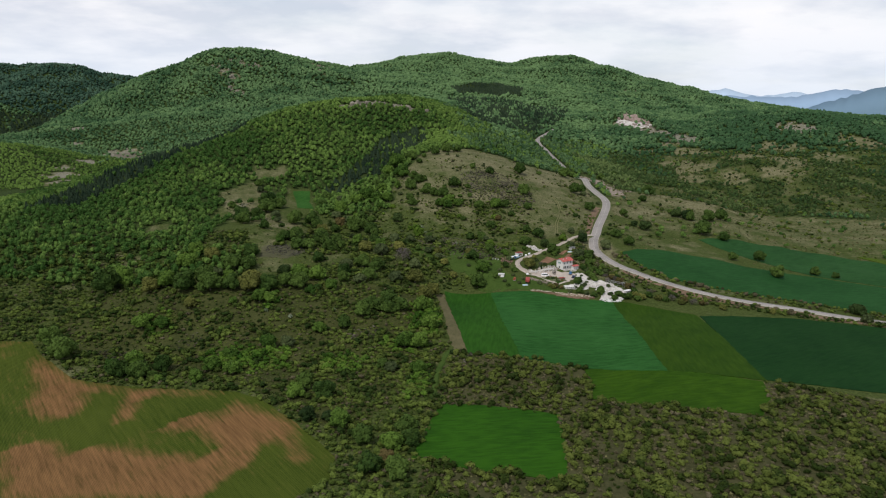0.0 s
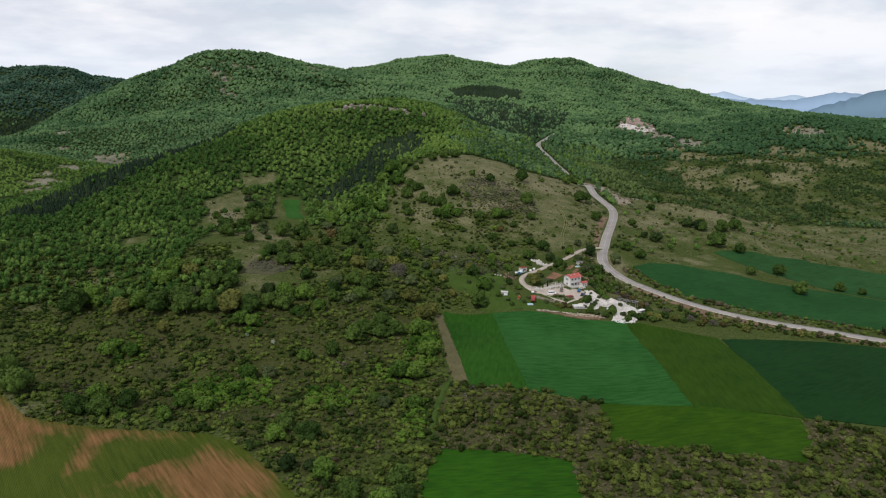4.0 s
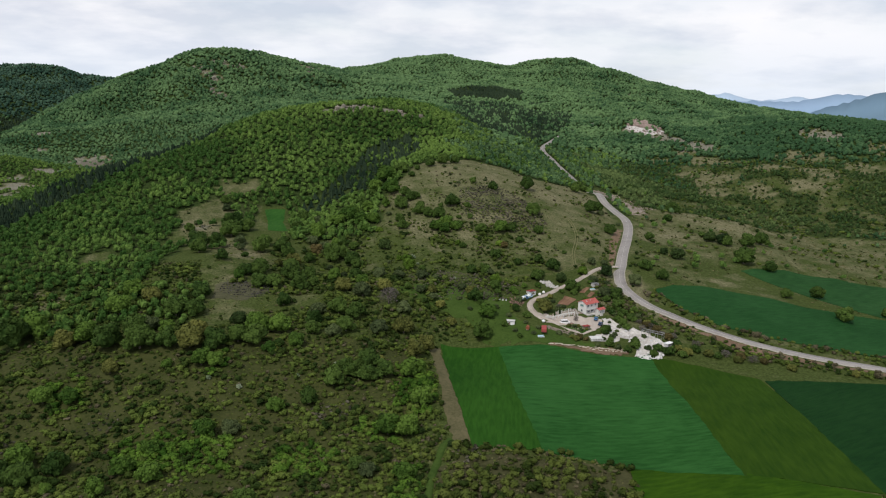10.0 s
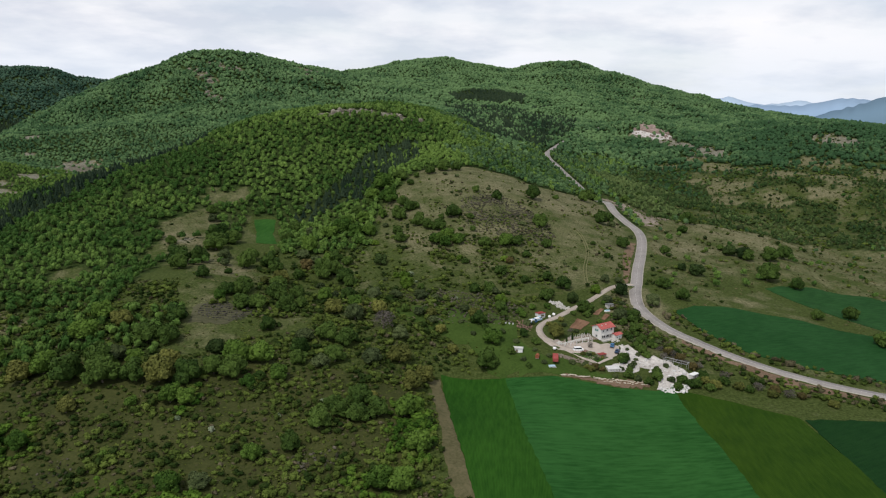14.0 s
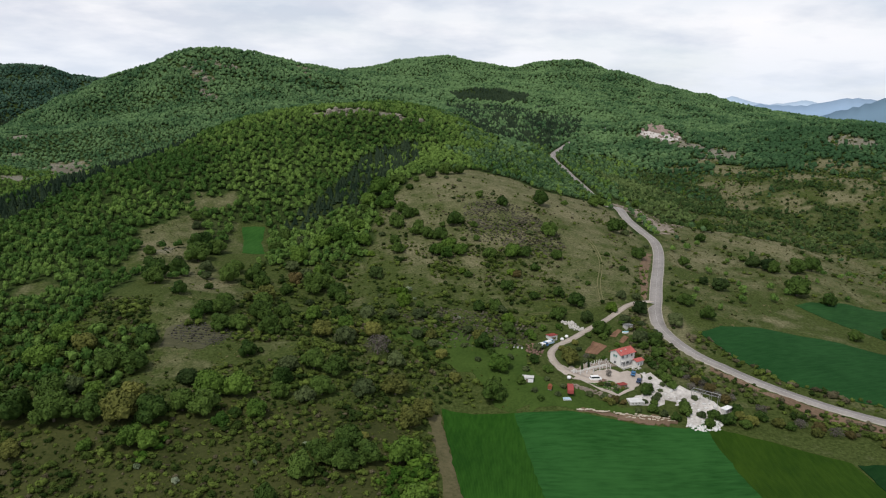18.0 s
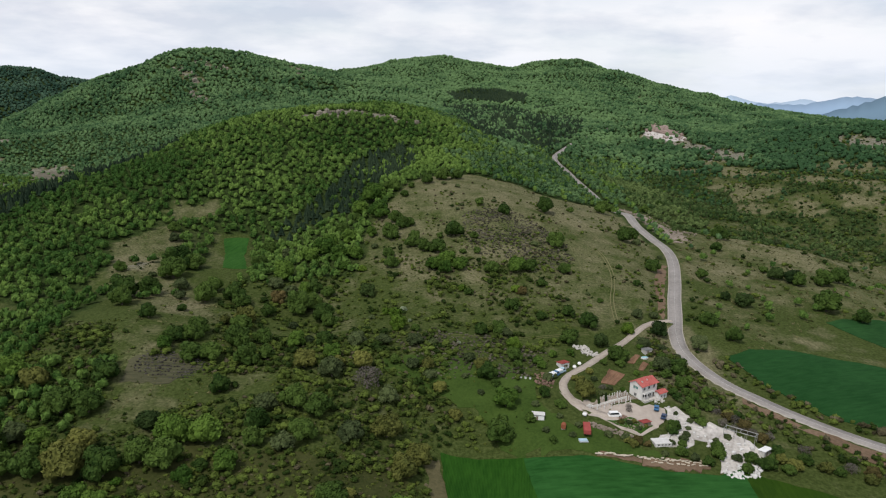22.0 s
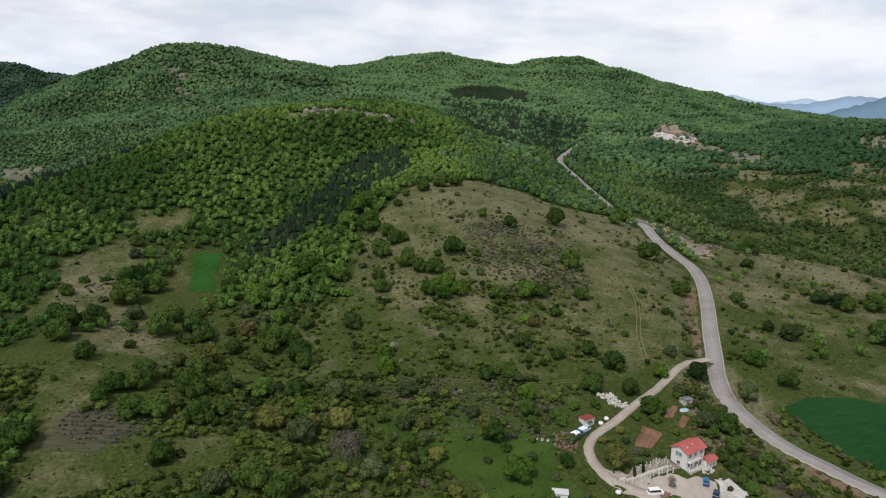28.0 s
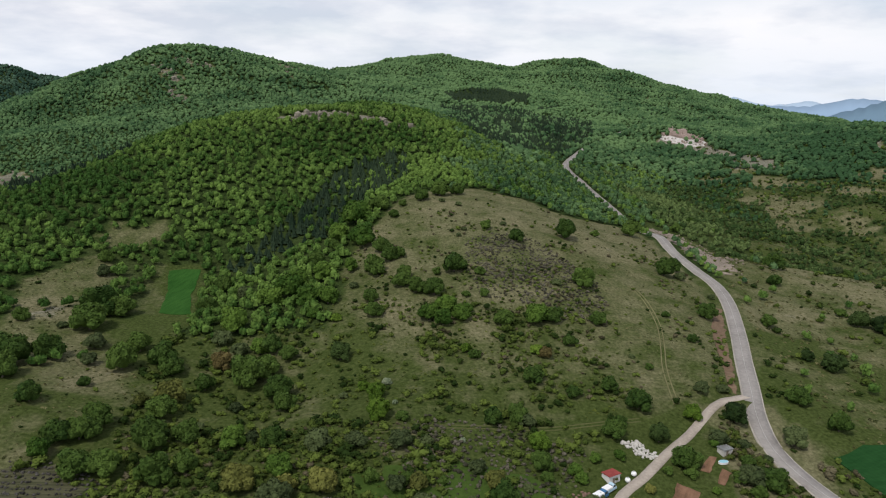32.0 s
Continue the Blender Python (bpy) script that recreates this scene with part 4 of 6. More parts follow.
plant_trees("GREY", [(38, 414, 1.6), (44, 421, 1.4), (36, 428, 1.8), (30, 437, 2.0), (16, 436, 1.6), (26, 450, 1.8), (47, 411, 1.5), (10, 445, 1.7)])
plant_trees("DARK", [(33, 420, 2.2), (40, 409, 1.8), (22, 441, 2.0), (2, 450, 1.8), (32, 455, 2.2), (-8, 449, 2.0)])

# ---- woods and scrub ----
def trimmed(arrays, floor):
    """Leaves out the underside, which stands in the undergrowth."""
    v, f = arrays
    keep = f[v[f][:, :, 2].mean(1) > floor]
    used, index = np.unique(keep, return_inverse=True)
    return v[used], index.reshape(-1, 3)


def grove(name, label, mat, shapes, places, category="woods"):
    """Many plants in one mesh: places is an array of x, y, radius, height, tint."""
    rng = np.random.default_rng(len(places))
    z = height(places[:, 0], places[:, 1])
    which = rng.integers(0, len(shapes), len(places))
    verts, faces, tints, count = [], [], [], 0
    for k, (sv, sf) in enumerate(shapes):
        at = places[which == k]
        if not len(at):
            continue
        zz = z[which == k]
        turn = rng.uniform(0, 6.283, len(at))
        c, s = np.cos(turn)[:, None], np.sin(turn)[:, None]
        r, tall = at[:, 2:3], at[:, 3:4]
        x = (sv[None, :, 0] * c - sv[None, :, 1] * s) * r + at[:, 0:1]
        y = (sv[None, :, 0] * s + sv[None, :, 1] * c) * r * rng.uniform(0.85, 1.15, (len(at), 1)) + at[:, 1:2]
        zed = sv[None, :, 2] * tall + zz[:, None] - 0.2
        verts.append(np.stack([x, y, zed], 2).reshape(-1, 3))
        step = np.arange(len(at))[:, None, None] * len(sv)
        faces.append((sf[None] + step + count).reshape(-1, 3))
        tints.append(np.repeat(at[:, 4], len(sv)))
        count += len(at) * len(sv)
    if not verts:
        return None
    ob = mesh_object(name, np.concatenate(verts), np.concatenate(faces), mat, smooth=False)
    ob.data.attributes.new("tint", "FLOAT", "POINT").data.foreach_set("value", np.concatenate(tints).astype(np.float32))
    return tagged(ob, label, category, kind="stuff")


def rough_ball(seed, sub=1, tall=1.15, jitter=0.16):
    rng = np.random.default_rng(seed)
    v, f = ICO[sub]
    v = v * (1 + rng.normal(0, jitter, (len(v), 1)))
    v[:, 2] = np.maximum(v[:, 2] * 0.72 + 0.62, 0.0) * tall
    return v, f


def fir_arrays(seed, tiers=3, sides=6):
    """A conifer one metre in radius and one high: ragged tiers of boughs."""
    rng = np.random.default_rng(seed)
    verts, faces = [], []
    for k in range(tiers):
        low, top, r = 0.1 + 0.62 * k / tiers, min(1.0, 0.1 + 0.62 * k / tiers + 0.46), 1 - 0.27 * k
        start = len(verts)
        verts.append((0, 0, top))
        for i in range(sides * 2):
            q = 6.283 * i / (sides * 2) + rng.uniform(-0.15, 0.15)
            rr = r * (1.0 if i % 2 else 0.62) * rng.uniform(0.85, 1.15)
            verts.append((rr * math.cos(q), rr * math.sin(q), low + rng.uniform(-0.04, 0.04) + (0.06 if i % 2 == 0 else 0)))
        faces += [(start, start + 1 + i, start + 1 + (i + 1) % (sides * 2)) for i in range(sides * 2)]
    return np.array(verts), np.array(faces)


def scatter(box, step, seed, jitter=0.42):
    rng = np.random.default_rng(seed)
    x, y = np.meshgrid(np.arange(box[0], box[1], step), np.arange(box[2], box[3], step))
    x = x + (np.arange(x.shape[0]) % 2)[:, None] * step / 2
    return (x + rng.uniform(-jitter, jitter, x.shape) * step).ravel(), (y + rng.uniform(-jitter, jitter, y.shape) * step).ravel(), rng


HOLLOW_EDGE = [(-148, 628), (-126, 634), (-117, 602), (-106, 571), (-108, 556), (-130, 553), (-140, 585)]
OPEN_LAND = [HEADLAND, FIELD_WEST, FIELD_MID, FIELD_EAST, FIELD_FAR_EAST, FIELD_SOUTH, FIELD_LOW, FIELD_TILLED, FIELD_ROADSIDE, FIELD_UPPER, FIELD_YELLOW, FIELD_HOLLOW]
CONIFERS = [[(-113, 626), (-105, 650), (-92, 670), (-81, 692), (-72, 742), (-56, 768), (-27, 797), (-22, 750), (-33, 716), (-51, 688), (-60, 649), (-80, 643), (-93, 624)], [(2, 1800), (54, 1830), (110, 1850), (163, 1890), (190, 1765), (174, 1684), (116, 1647), (60, 1665), (22, 1649)], [(185, 1605), (215, 1690), (240, 1715), (225, 1640), (196, 1583)],
            [(0, 1579), (131, 1599), (246, 1408), (191, 1141), (124, 1011), (38, 921), (0, 1000), (20, 1250)], [(-345, 545), (-300, 545), (-268, 680), (-225, 775), (-240, 830), (-310, 730)],
            [(-1085, 1655), (-1010, 1690), (-975, 1760), (-930, 1730), (-960, 1620), (-1010, 1585), (-1040, 1560), (-1110, 1600)]]
BARE_SPOTS = [(-517, 1540, 12), (-497, 1517, 11), (-478, 1495, 12), (-451, 1481, 12), (-445, 1439, 9), (-426, 1413, 13), (-408, 1394, 14), (-480, 1564, 12), (-449, 1541, 11), (-421, 1553, 11), (-306, 1728, 20), (-288, 1752, 20), (-270, 1785, 18), (-231, 1334, 10), (-207, 1398, 10), (-118, 818, 8), (-103, 830, 9), (-90, 842, 9), (-80, 840, 7), (-70, 843, 9), (-58, 846, 7), (-46, 845, 7), (-26, 853, 6),
              (-173, 645, 12), (-158, 655, 9), (-211, 494, 11), (-174, 566, 12), (-215, 437, 12), (540, 1070, 30), (470, 985, 28), (350, 990, 26), (330, 905, 20), (420, 855, 22), (360, 860, 18), (505, 1888, 40), (-636, 1190, 16), (-600, 1110, 9),
              (-512, 1072, 30), (-482, 1032, 30), (-470, 1000, 18), (-488, 930, 16), (345, 1120, 28), (363, 1095, 24), (358, 1060, 26), (335, 1035, 20), (292, 1000, 16), (318, 932, 17), (314, 895, 18), (307, 863, 17), (-496, 880, 12), (-530, 1010, 9), (600, 1010, 30), (400, 930, 22), (450, 900, 24), (520, 930, 26), (300, 930, 16), (312, 1140, 12), (300, 1165, 18), (328, 1160, 18), (315, 1182, 16), (-96, 833, 6), (-330, 1739, 14), (-305, 1663, 11), (-290, 1800, 14), (-285, 1629, 9), (-445, 765, 16), (-462, 800, 18), (-480, 845, 18), (-440, 730, 14)]
PADDOCK = [(-142, 486), (-138, 513), (-118, 519), (-99, 500), (-107, 467), (-100, 442), (-92, 436), (-77, 438), (-62, 439), (-61, 425), (-76, 420), (-95, 413), (-103, 400), (-114, 391), (-122, 395), (-117, 408), (-123, 431), (-134, 454)]
LIME_SLOPE = [(-377, 568), (-392, 610), (-468, 767), (-481, 832), (-500, 878), (-552, 910), (-640, 960), (-700, 800)]


def free_of(x, y, road_gap=5.5, lane_gap=3.5):
    """Where nothing sown, built or driven on is in the way."""
    ok = np.ones(x.shape, bool)
    for polygon in OPEN_LAND + [COMPOUND, FIELD_BLOCK, HOLLOW_EDGE]:
        ok &= ~inside(polygon, x, y)
    for line, gap in ((MAIN_ROAD, road_gap), (SIDE_ROAD, lane_gap), (GRASS_PATH, 1.9)):
        box = (x > line[:, 0].min() - 9) & (x < line[:, 0].max() + 9) & (y > line[:, 1].min() - 9) & (y < line[:, 1].max() + 9)
        if box.any():
            d, _ = near_line(x[box], y[box], line, np.zeros(len(line)))
            keep = np.ones(x.shape, bool)
            keep[box] = d > gap
            ok &= keep
    return ok


def clear_of_trees(x, y, share=0.75):
    ok = np.ones(x.shape, bool)
    for tx, ty, r in TREE_SPOTS:
        ok &= (x - tx) ** 2 + (y - ty) ** 2 > (share * r) ** 2
    return ok


def in_spots(x, y, spots):
    hit = np.zeros(x.shape, bool)
    wobble = 1 + 0.35 * ripple(x, y, 22, 21)
    for sx, sy, r in spots:
        hit |= (x - sx) ** 2 + (y - sy) ** 2 < (r * wobble) ** 2
    return hit


def in_view(x, y, margin=70):
    return np.abs(x) < 0.67 * np.maximum(y, 0) + margin


# how dry the open land is
MEADOW = [(-24, 446), (-7, 458), (20, 462), (36, 444), (40, 425), (60, 404), (30, 404), (24, 409), (12, 428), (-6, 434)]
STRAW_SPOTS = [(-122, 504, 9), (-163, 560, 10), (-10, 463, 7), (-112, 446, 12), (-24, 556, 9), (20, 540, 8), (-2, 520, 7), (48, 575, 8), (-215, 437, 10), (-140, 330, 12), (-90, 345, 10), (-60, 360, 9), (180, 600, 14), (240, 640, 20), (190, 510, 8), (205, 680, 8), (215, 676, 8), (232, 668, 9), (257, 664, 8), (282, 662, 7), (150, 470, 9), (175, 495, 9)]
fx, fy = gx.ravel(), gy.ravel()
dry = 0.14 - 0.18 * np.clip((530 - fy) / 80, 0, 1)
dry += np.where(fy > 625, 0.46, np.where(fy > 560, 0.30, 0.20)) * inside(DOME, fx, fy) + np.where(fy > 490, 0.34, 0.16) * inside(GLADE, fx, fy) + 0.10 * (inside(PADDOCK, fx, fy) & ~inside(GLADE, fx, fy)) + np.where(fy > 570, 0.26, 0.06) * inside(EAST_SLOPE, fx, fy)
dry += 0.02 * ((fx > 225) & (fy > 640) & (fy < 1180)) + 0.34 * ((fx > 0) & (fy < 300)) + 0.10 * ((fx < -20) & (fy < 400))
dry += np.where((fy > 800) & ((fx < 0) | (fy > 1040)), 1.35, np.where(fx < -140, 0.28, 0.5)) * in_spots(fx, fy, BARE_SPOTS) + 0.35 * in_spots(fx, fy, STRAW_SPOTS) - 0.55 * inside(MEADOW, fx, fy) - 0.3 * inside(COMPOUND, fx, fy) + 0.6 * ((fx > 88) & (fx < 120) & (fy > 425) & (fy < 500)) - 0.5 * inside(FIELD_BLOCK, fx, fy)
dry += 0.16 * ripple(fx, fy, 60, 11) + 0.10 * ripple(fx, fy, 17, 12)
land.data.attributes.new("dry", "FLOAT", "POINT").data.foreach_set("value", dry.astype(np.float32))


HEATH = material("dark_heath_soil", (0.020, 0.024, 0.008), (0.078, 0.076, 0.034), 0.8, 0.95, 0.2)
THORN_SOIL = material("olive_and_brown_scrub_soil", (0.017, 0.026, 0.006), (0.068, 0.072, 0.024), 0.9, 0.95, 0.3, coarse=0.06)
MEADOW_GRASS = material("meadow_grass", (0.023, 0.046, 0.008), (0.060, 0.098, 0.020), 0.9, 0.95, 0.2)
tagged(drape("heath", [(-8, 165), (120, 160), (260, 165), (330, 200), (293, 238), (146, 284), (66, 304), (10, 309), (-3, 290), (-6, 240)], HEATH, 0.08, 4, 5, 1.5), "dark brownish heath soil under low scrub", "heath", kind="structure")
tagged(drape("heath", [(-205, 332), (-160, 306), (-124, 290), (-88, 279), (-58, 260), (-38, 232), (-28, 250), (-12, 300), (-7, 394), (-60, 390), (-105, 384), (-150, 392), (-200, 398)], THORN_SOIL, 0.08, 4, 5, 2.5), "brownish heath soil under thorny scrub", "heath", kind="structure")
GRASS_PATH = smooth_line([(5, 317), (2, 313), (0, 303), (-2, 294), (-3, 280), (-4, 268)], 3)
tagged(ribbon("grass_path", GRASS_PATH, height(GRASS_PATH[:, 0], GRASS_PATH[:, 1]), 1.5, 0.25, MEADOW_GRASS), "green mown path between two thickets", "path", kind="structure")
tagged(drape("meadow", MEADOW, MEADOW_GRASS, 0.12, 4, 3, 1.6), "bright green grass meadow beside the lane", "meadow", kind="structure")
tagged(drape("meadow", [(33, 405), (40, 419), (52, 418), (62, 410), (75, 406), (92, 401), (60, 403.5)], MEADOW_GRASS, 0.1, 3, 3, 1.0), "bright green grass strip between the yard and the crops", "meadow", kind="structure")


# where the land is wooded, scrubby or open
def wood_share(x, y):
    """The chance that a spot carries a forest tree."""
    share = np.zeros(x.shape)
    share[(y > 640)] = 0.97
    share[(y > 520) & (x < -185)] = 0.93
    share[(y > 440) & (y <= 520) & (x < -165)] = 0.8
    share[(y > 395) & (y <= 440) & (x < -120)] = 0.55
    share[(y > 560) & (y <= 640) & (x < -45) & (x > -185)] = 0.75
    gully = (x > -110) & (x < -45) & (y > 545) & (y < 660)
    share[gully] = 0.85
    share[inside(DOME, x, y)] = 0
    share[inside(GLADE, x, y)] = 0.03
    share[inside(PADDOCK, x, y)] = 0
    share[inside(EAST_SLOPE, x, y)] = 0.03
    east = (x > 225) & (y > 690) & (y < 1180)
    patches = 0.5 + 0.5 * ripple(x, y, 70, 31)
    share[east] = np.where(y[east] > 985, 0.93, np.where(patches[east] > 0.46, 0.8, 0.14))
    share[(x > 140) & (x <= 300) & (y > 800) & (y <= 985)] = 0.9
    share[(x > 150) & (x < 225) & (y > 715) & (y < 800)] = 0.5
    share[inside([(152, 770), (174, 768), (188, 738), (196, 705), (176, 656), (160, 650), (152, 690)], x, y)] = 0.03
    share[in_spots(x, y, BARE_SPOTS)] = 0.09
    return share


woodland = np.where(fy > 380, wood_share(fx, fy), 0.0)
for polygon in OPEN_LAND + [COMPOUND, FIELD_BLOCK, HOLLOW_EDGE]:
    woodland[inside(polygon, fx, fy)] = 0
land.data.attributes.new("wooded", "FLOAT", "POINT").data.foreach_set("value", np.clip(1.2 * woodland - 0.15, 0, 1).astype(np.float32))

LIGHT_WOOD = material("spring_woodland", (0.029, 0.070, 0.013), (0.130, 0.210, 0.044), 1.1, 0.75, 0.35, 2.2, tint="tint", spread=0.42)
# extra blue in these leaves is distance haze put into the colour
HAZE_TINTED_WOOD = material("haze_tinted_woodland", (0.027, 0.064, 0.025), (0.100, 0.170, 0.066), 0.4, 0.8, 0.5, 0.9, tint="tint", spread=0.42)
OLIVE_WOOD = material("olive_thickets", (0.030, 0.058, 0.016), (0.112, 0.158, 0.052), 0.8, 0.8, 0.35, 2.0, tint="tint", spread=0.45)
# dark bluish tone stands for the haze over the western ridge
HAZED_WOOD = material("hazed_ridge_woodland", (0.018, 0.045, 0.028), (0.062, 0.112, 0.068), 0.4, 0.8, 0.5, 0.9, tint="tint", spread=0.42)
SCRUB = material("thorn_scrub", (0.017, 0.033, 0.006), (0.090, 0.124, 0.024), 0.7, 0.8, 0.2, 2.0, tint="tint", spread=0.55)
BROWN_SCRUB = material("brown_scrub", (0.040, 0.037, 0.018), (0.120, 0.106, 0.062), 0.8, 0.85, 0.2, 2.0, tint="tint", spread=0.4)
LOW_SCRUB = material("low_olive_scrub", (0.018, 0.031, 0.005), (0.084, 0.106, 0.022), 0.7, 0.8, 0.2, 2.0, tint="tint", spread=0.55)
MID_SHAPES = [trimmed(crown_arrays(500 + k, 3, 30, 1, 0.19, 1.1), 0.5) for k in range(8)]
FAR_SHAPES = [trimmed(rough_ball(600 + k, 1, 1.25, 0.2), 0.5) for k in range(8)]
SHRUB_SHAPES = [trimmed(crown_arrays(700 + k, 3, 36, 1, 0.21, 0.8), 0.26) for k in range(8)]
FIR_SHAPES = [fir_arrays(800 + k) for k in range(4)]



def tuft_arrays(seed, blades=10):
    """A tussock of leaves one metre in radius."""
    rng = np.random.default_rng(seed)
    way = rng.normal(0, 1, (blades, 3))
    way[:, 2] = np.abs(way[:, 2]) + 0.3
    way /= np.linalg.norm(way, axis=1)[:, None]
    v, f = leaf_patches(rng, way * rng.uniform(0.35, 0.9, (blades, 1)), way, 0.5)
    v[:, 2] = np.maximum(v[:, 2], 0.05)
    return v, f


TUFT_SHAPES = [tuft_arrays(900 + k) for k in range(6)]
TUFT = material("dry_and_green_tussocks", (0.038, 0.048, 0.013), (0.142, 0.135, 0.062), 0.5, 0.9, tint="tint", spread=0.6)


def behind_crest(x, y):
    """Slopes that turn away from the valley and lie behind a crest."""
    hidden = np.ones(x.shape, bool)
    top = raw_height(x, y) + 12
    for ey in (0.0, 276.0):
        worst = np.full(x.shape, -9.0)
        for s in np.linspace(0.35, 0.97, 32):
            worst = np.maximum(worst, (raw_height(x * s, ey + (y - ey) * s) + 3 - 100) / (s * np.hypot(x, y - ey)))
        hidden &= (top - 100) / np.hypot(x, y - ey) < worst
    return hidden


def place_woods(box, step, seed, low, high):
    x, y, rng = scatter(box, step, seed, 0.6)
    keep = in_view(x, y)
    x, y = x[keep], y[keep]
    keep = (rng.random(len(x)) < wood_share(x, y)) & free_of(x, y, 6.5 if box[2] < 700 else 4.6, 5) & clear_of_trees(x, y, 0.9)
    x, y = x[keep], y[keep]
    if box[3] > 1050:
        keep = ~behind_crest(x, y) | (rng.random(len(x)) < 0.3)
        x, y = x[keep], y[keep]
    border = 990 + 55 * ripple(x, 0.3 * y, 150, 45) + rng.normal(0, 16, len(x))
    keep = (y < border) if box[3] == 1080 else (y >= border) if box[2] == 900 else np.ones(len(x), bool)
    x, y = x[keep], y[keep]
    r = rng.uniform(low, high, len(x))
    east = (x > 225) & (y < 1150)
    r = np.where(east & (y < 985), r * rng.uniform(0.5, 0.95, len(x)), r)
    side_valley = (x < -330) & (y > 700) & (y < 1250)
    r = np.where(side_valley, r * 0.75, r)
    # tint also drops on the far western slopes, distance put into leaf colour
    tint = np.clip(np.where(east, 0.32, 0.5) + 0.55 * inside(LIME_SLOPE, x, y) - 0.15 * ((x < -600) & (y > 1000)) - 0.32 * np.clip((-110 - x) / 90, 0, 1) * (y < 780) * ~inside(LIME_SLOPE, x, y) + 0.25 * ((x > -200) & (y > 1550)) + 0.2 * ((x > 150) & (x < 500) & (y > 1230) & (y <= 1550)) - 0.25 * ((x > 330) & (y > 750)) - 0.2 * ((x > 400) & (y > 980) & (y < 1230)) + 0.26 * ripple(x, y, 120, 41) + 0.12 * ripple(x, y, 35, 42) + rng.normal(0, 0.17, len(x)), 0, 1)
    conifer = np.zeros(len(x), bool)
    for k, polygon in enumerate(CONIFERS):
        conifer |= inside(polygon, x, y) & (rng.random(len(x)) < (0.7 if k == 3 else 0.78 if k == 0 else 1.0 if k < 3 else 0.92))
    # a few conifers help the painted bluish distance tone of the ridge
    conifer |= (x < -760) & (y > 1700) & (rng.random(len(x)) < 0.12)
    return x, y, r, tint, conifer, rng


for name, box, step, low, high, shapes, mat, label in (
        ("woods", (-420, 420, 390, 760), 4.5, 2.1, 3.5, MID_SHAPES, LIGHT_WOOD, "spring-green broadleaf wood on the near slopes"),
        ("woods", (-700, 700, 760, 1080), 4.7, 2.2, 3.6, MID_SHAPES, LIGHT_WOOD, "spring-green broadleaf wood on the middle hill"),
        ("woods", (-1000, 1000, 900, 1500), 5.3, 2.3, 3.7, FAR_SHAPES, HAZE_TINTED_WOOD, "green broadleaf wood on the far slopes"),
        ("woods", (-1500, 1300, 1500, 2520), 6.9, 2.8, 4.6, FAR_SHAPES, HAZE_TINTED_WOOD, "green broadleaf wood on the high hills")):
    x, y, r, tint, conifer, rng = place_woods(box, step, int(step * 10), low, high)
    leafy = ~conifer
    tall = r * rng.uniform(1.0, 1.35, len(r)) * (0.86 if box[3] > 1600 else 0.9 if box[3] > 1100 else 0.95)
    places = np.stack([x, y, r, tall, tint], 1)
    if mat is LIGHT_WOOD:
        mixed = leafy & (rng.random(len(x)) < 0.7) & (x > 25 + 35 * ripple(x, y, 60, 46)) & (y > 630)
        olive = leafy & (x > 170) & (y > 690) & (y < 930 + 90 * ripple(x, y, 110, 47) + rng.normal(0, 30, len(x)))
        grove(name, "olive-green thickets on the eastern slopes", OLIVE_WOOD, shapes, places[olive])
        mixed &= ~olive
        grove(name, label.replace("spring-green", "deep green"), HAZE_TINTED_WOOD, shapes, places[mixed])
        leafy &= ~mixed & ~olive
    # ridge trees take the colour with haze painted in
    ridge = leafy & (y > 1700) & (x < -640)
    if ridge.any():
        grove(name, "mixed wood on the western ridge, haze painted dark bluish", HAZED_WOOD, shapes, places[ridge])
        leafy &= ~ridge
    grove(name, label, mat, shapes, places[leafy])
    if conifer.any():
        grove("conifer_stand", "dark conifer stand among broadleaf woods", NEEDLE, FIR_SHAPES, np.stack([x, y, r * 0.92, r * rng.uniform(1.9, 2.6, len(r)), tint], 1)[conifer], "conifers")


def place_scrub(box, step, seed, share, low, high):
    x, y, rng = scatter(box, step, seed)
    keep = in_view(x, y, 90) & (rng.random(len(x)) < share(x, y)) & free_of(x, y) & clear_of_trees(x, y)
    x, y = x[keep], y[keep]
    r = rng.uniform(low, high, len(x)) * np.clip(1 + 0.25 * ripple(x, y, 30, 51), 0.6, 1.4)
    return x, y, r, r * rng.uniform(0.8, 1.15, len(x)), np.clip(0.55 - 0.12 * (x < -105) + 0.3 * ripple(x, y, 28, 61) + rng.normal(0, 0.28, len(x)), 0, 1)


def scrub_west(x, y):
    s = np.where((x < 4) & (y < 470), 0.55 + 0.42 * (ripple(x, y, 26, 71) > 0.1), 0.0)
    s = np.where((x < -4) & (x > -55) & (y < 330), 0.9, s)
    s[inside(GLADE, x, y)] *= 0.2
    s[inside(PADDOCK, x, y)] = 0.02
    s[(x > -175) & (x < -60) & (y > 300) & (y < 385)] *= 0.86
    return s


def scrub_middle(x, y):
    s = np.where((x > -110) & (x < 60) & (y > 395) & (y < 560), 0.12 + 0.42 * (ripple(x, y, 32, 72) > 0.15), 0.0)
    s[inside(GLADE, x, y)] *= 0.2
    s[inside(PADDOCK, x, y)] = 0.02
    s[inside(MEADOW, x, y)] *= 0.12
    return s


def scrub_south(x, y):
    return np.where((y < 318) & (x > -6), 0.93, 0.0)


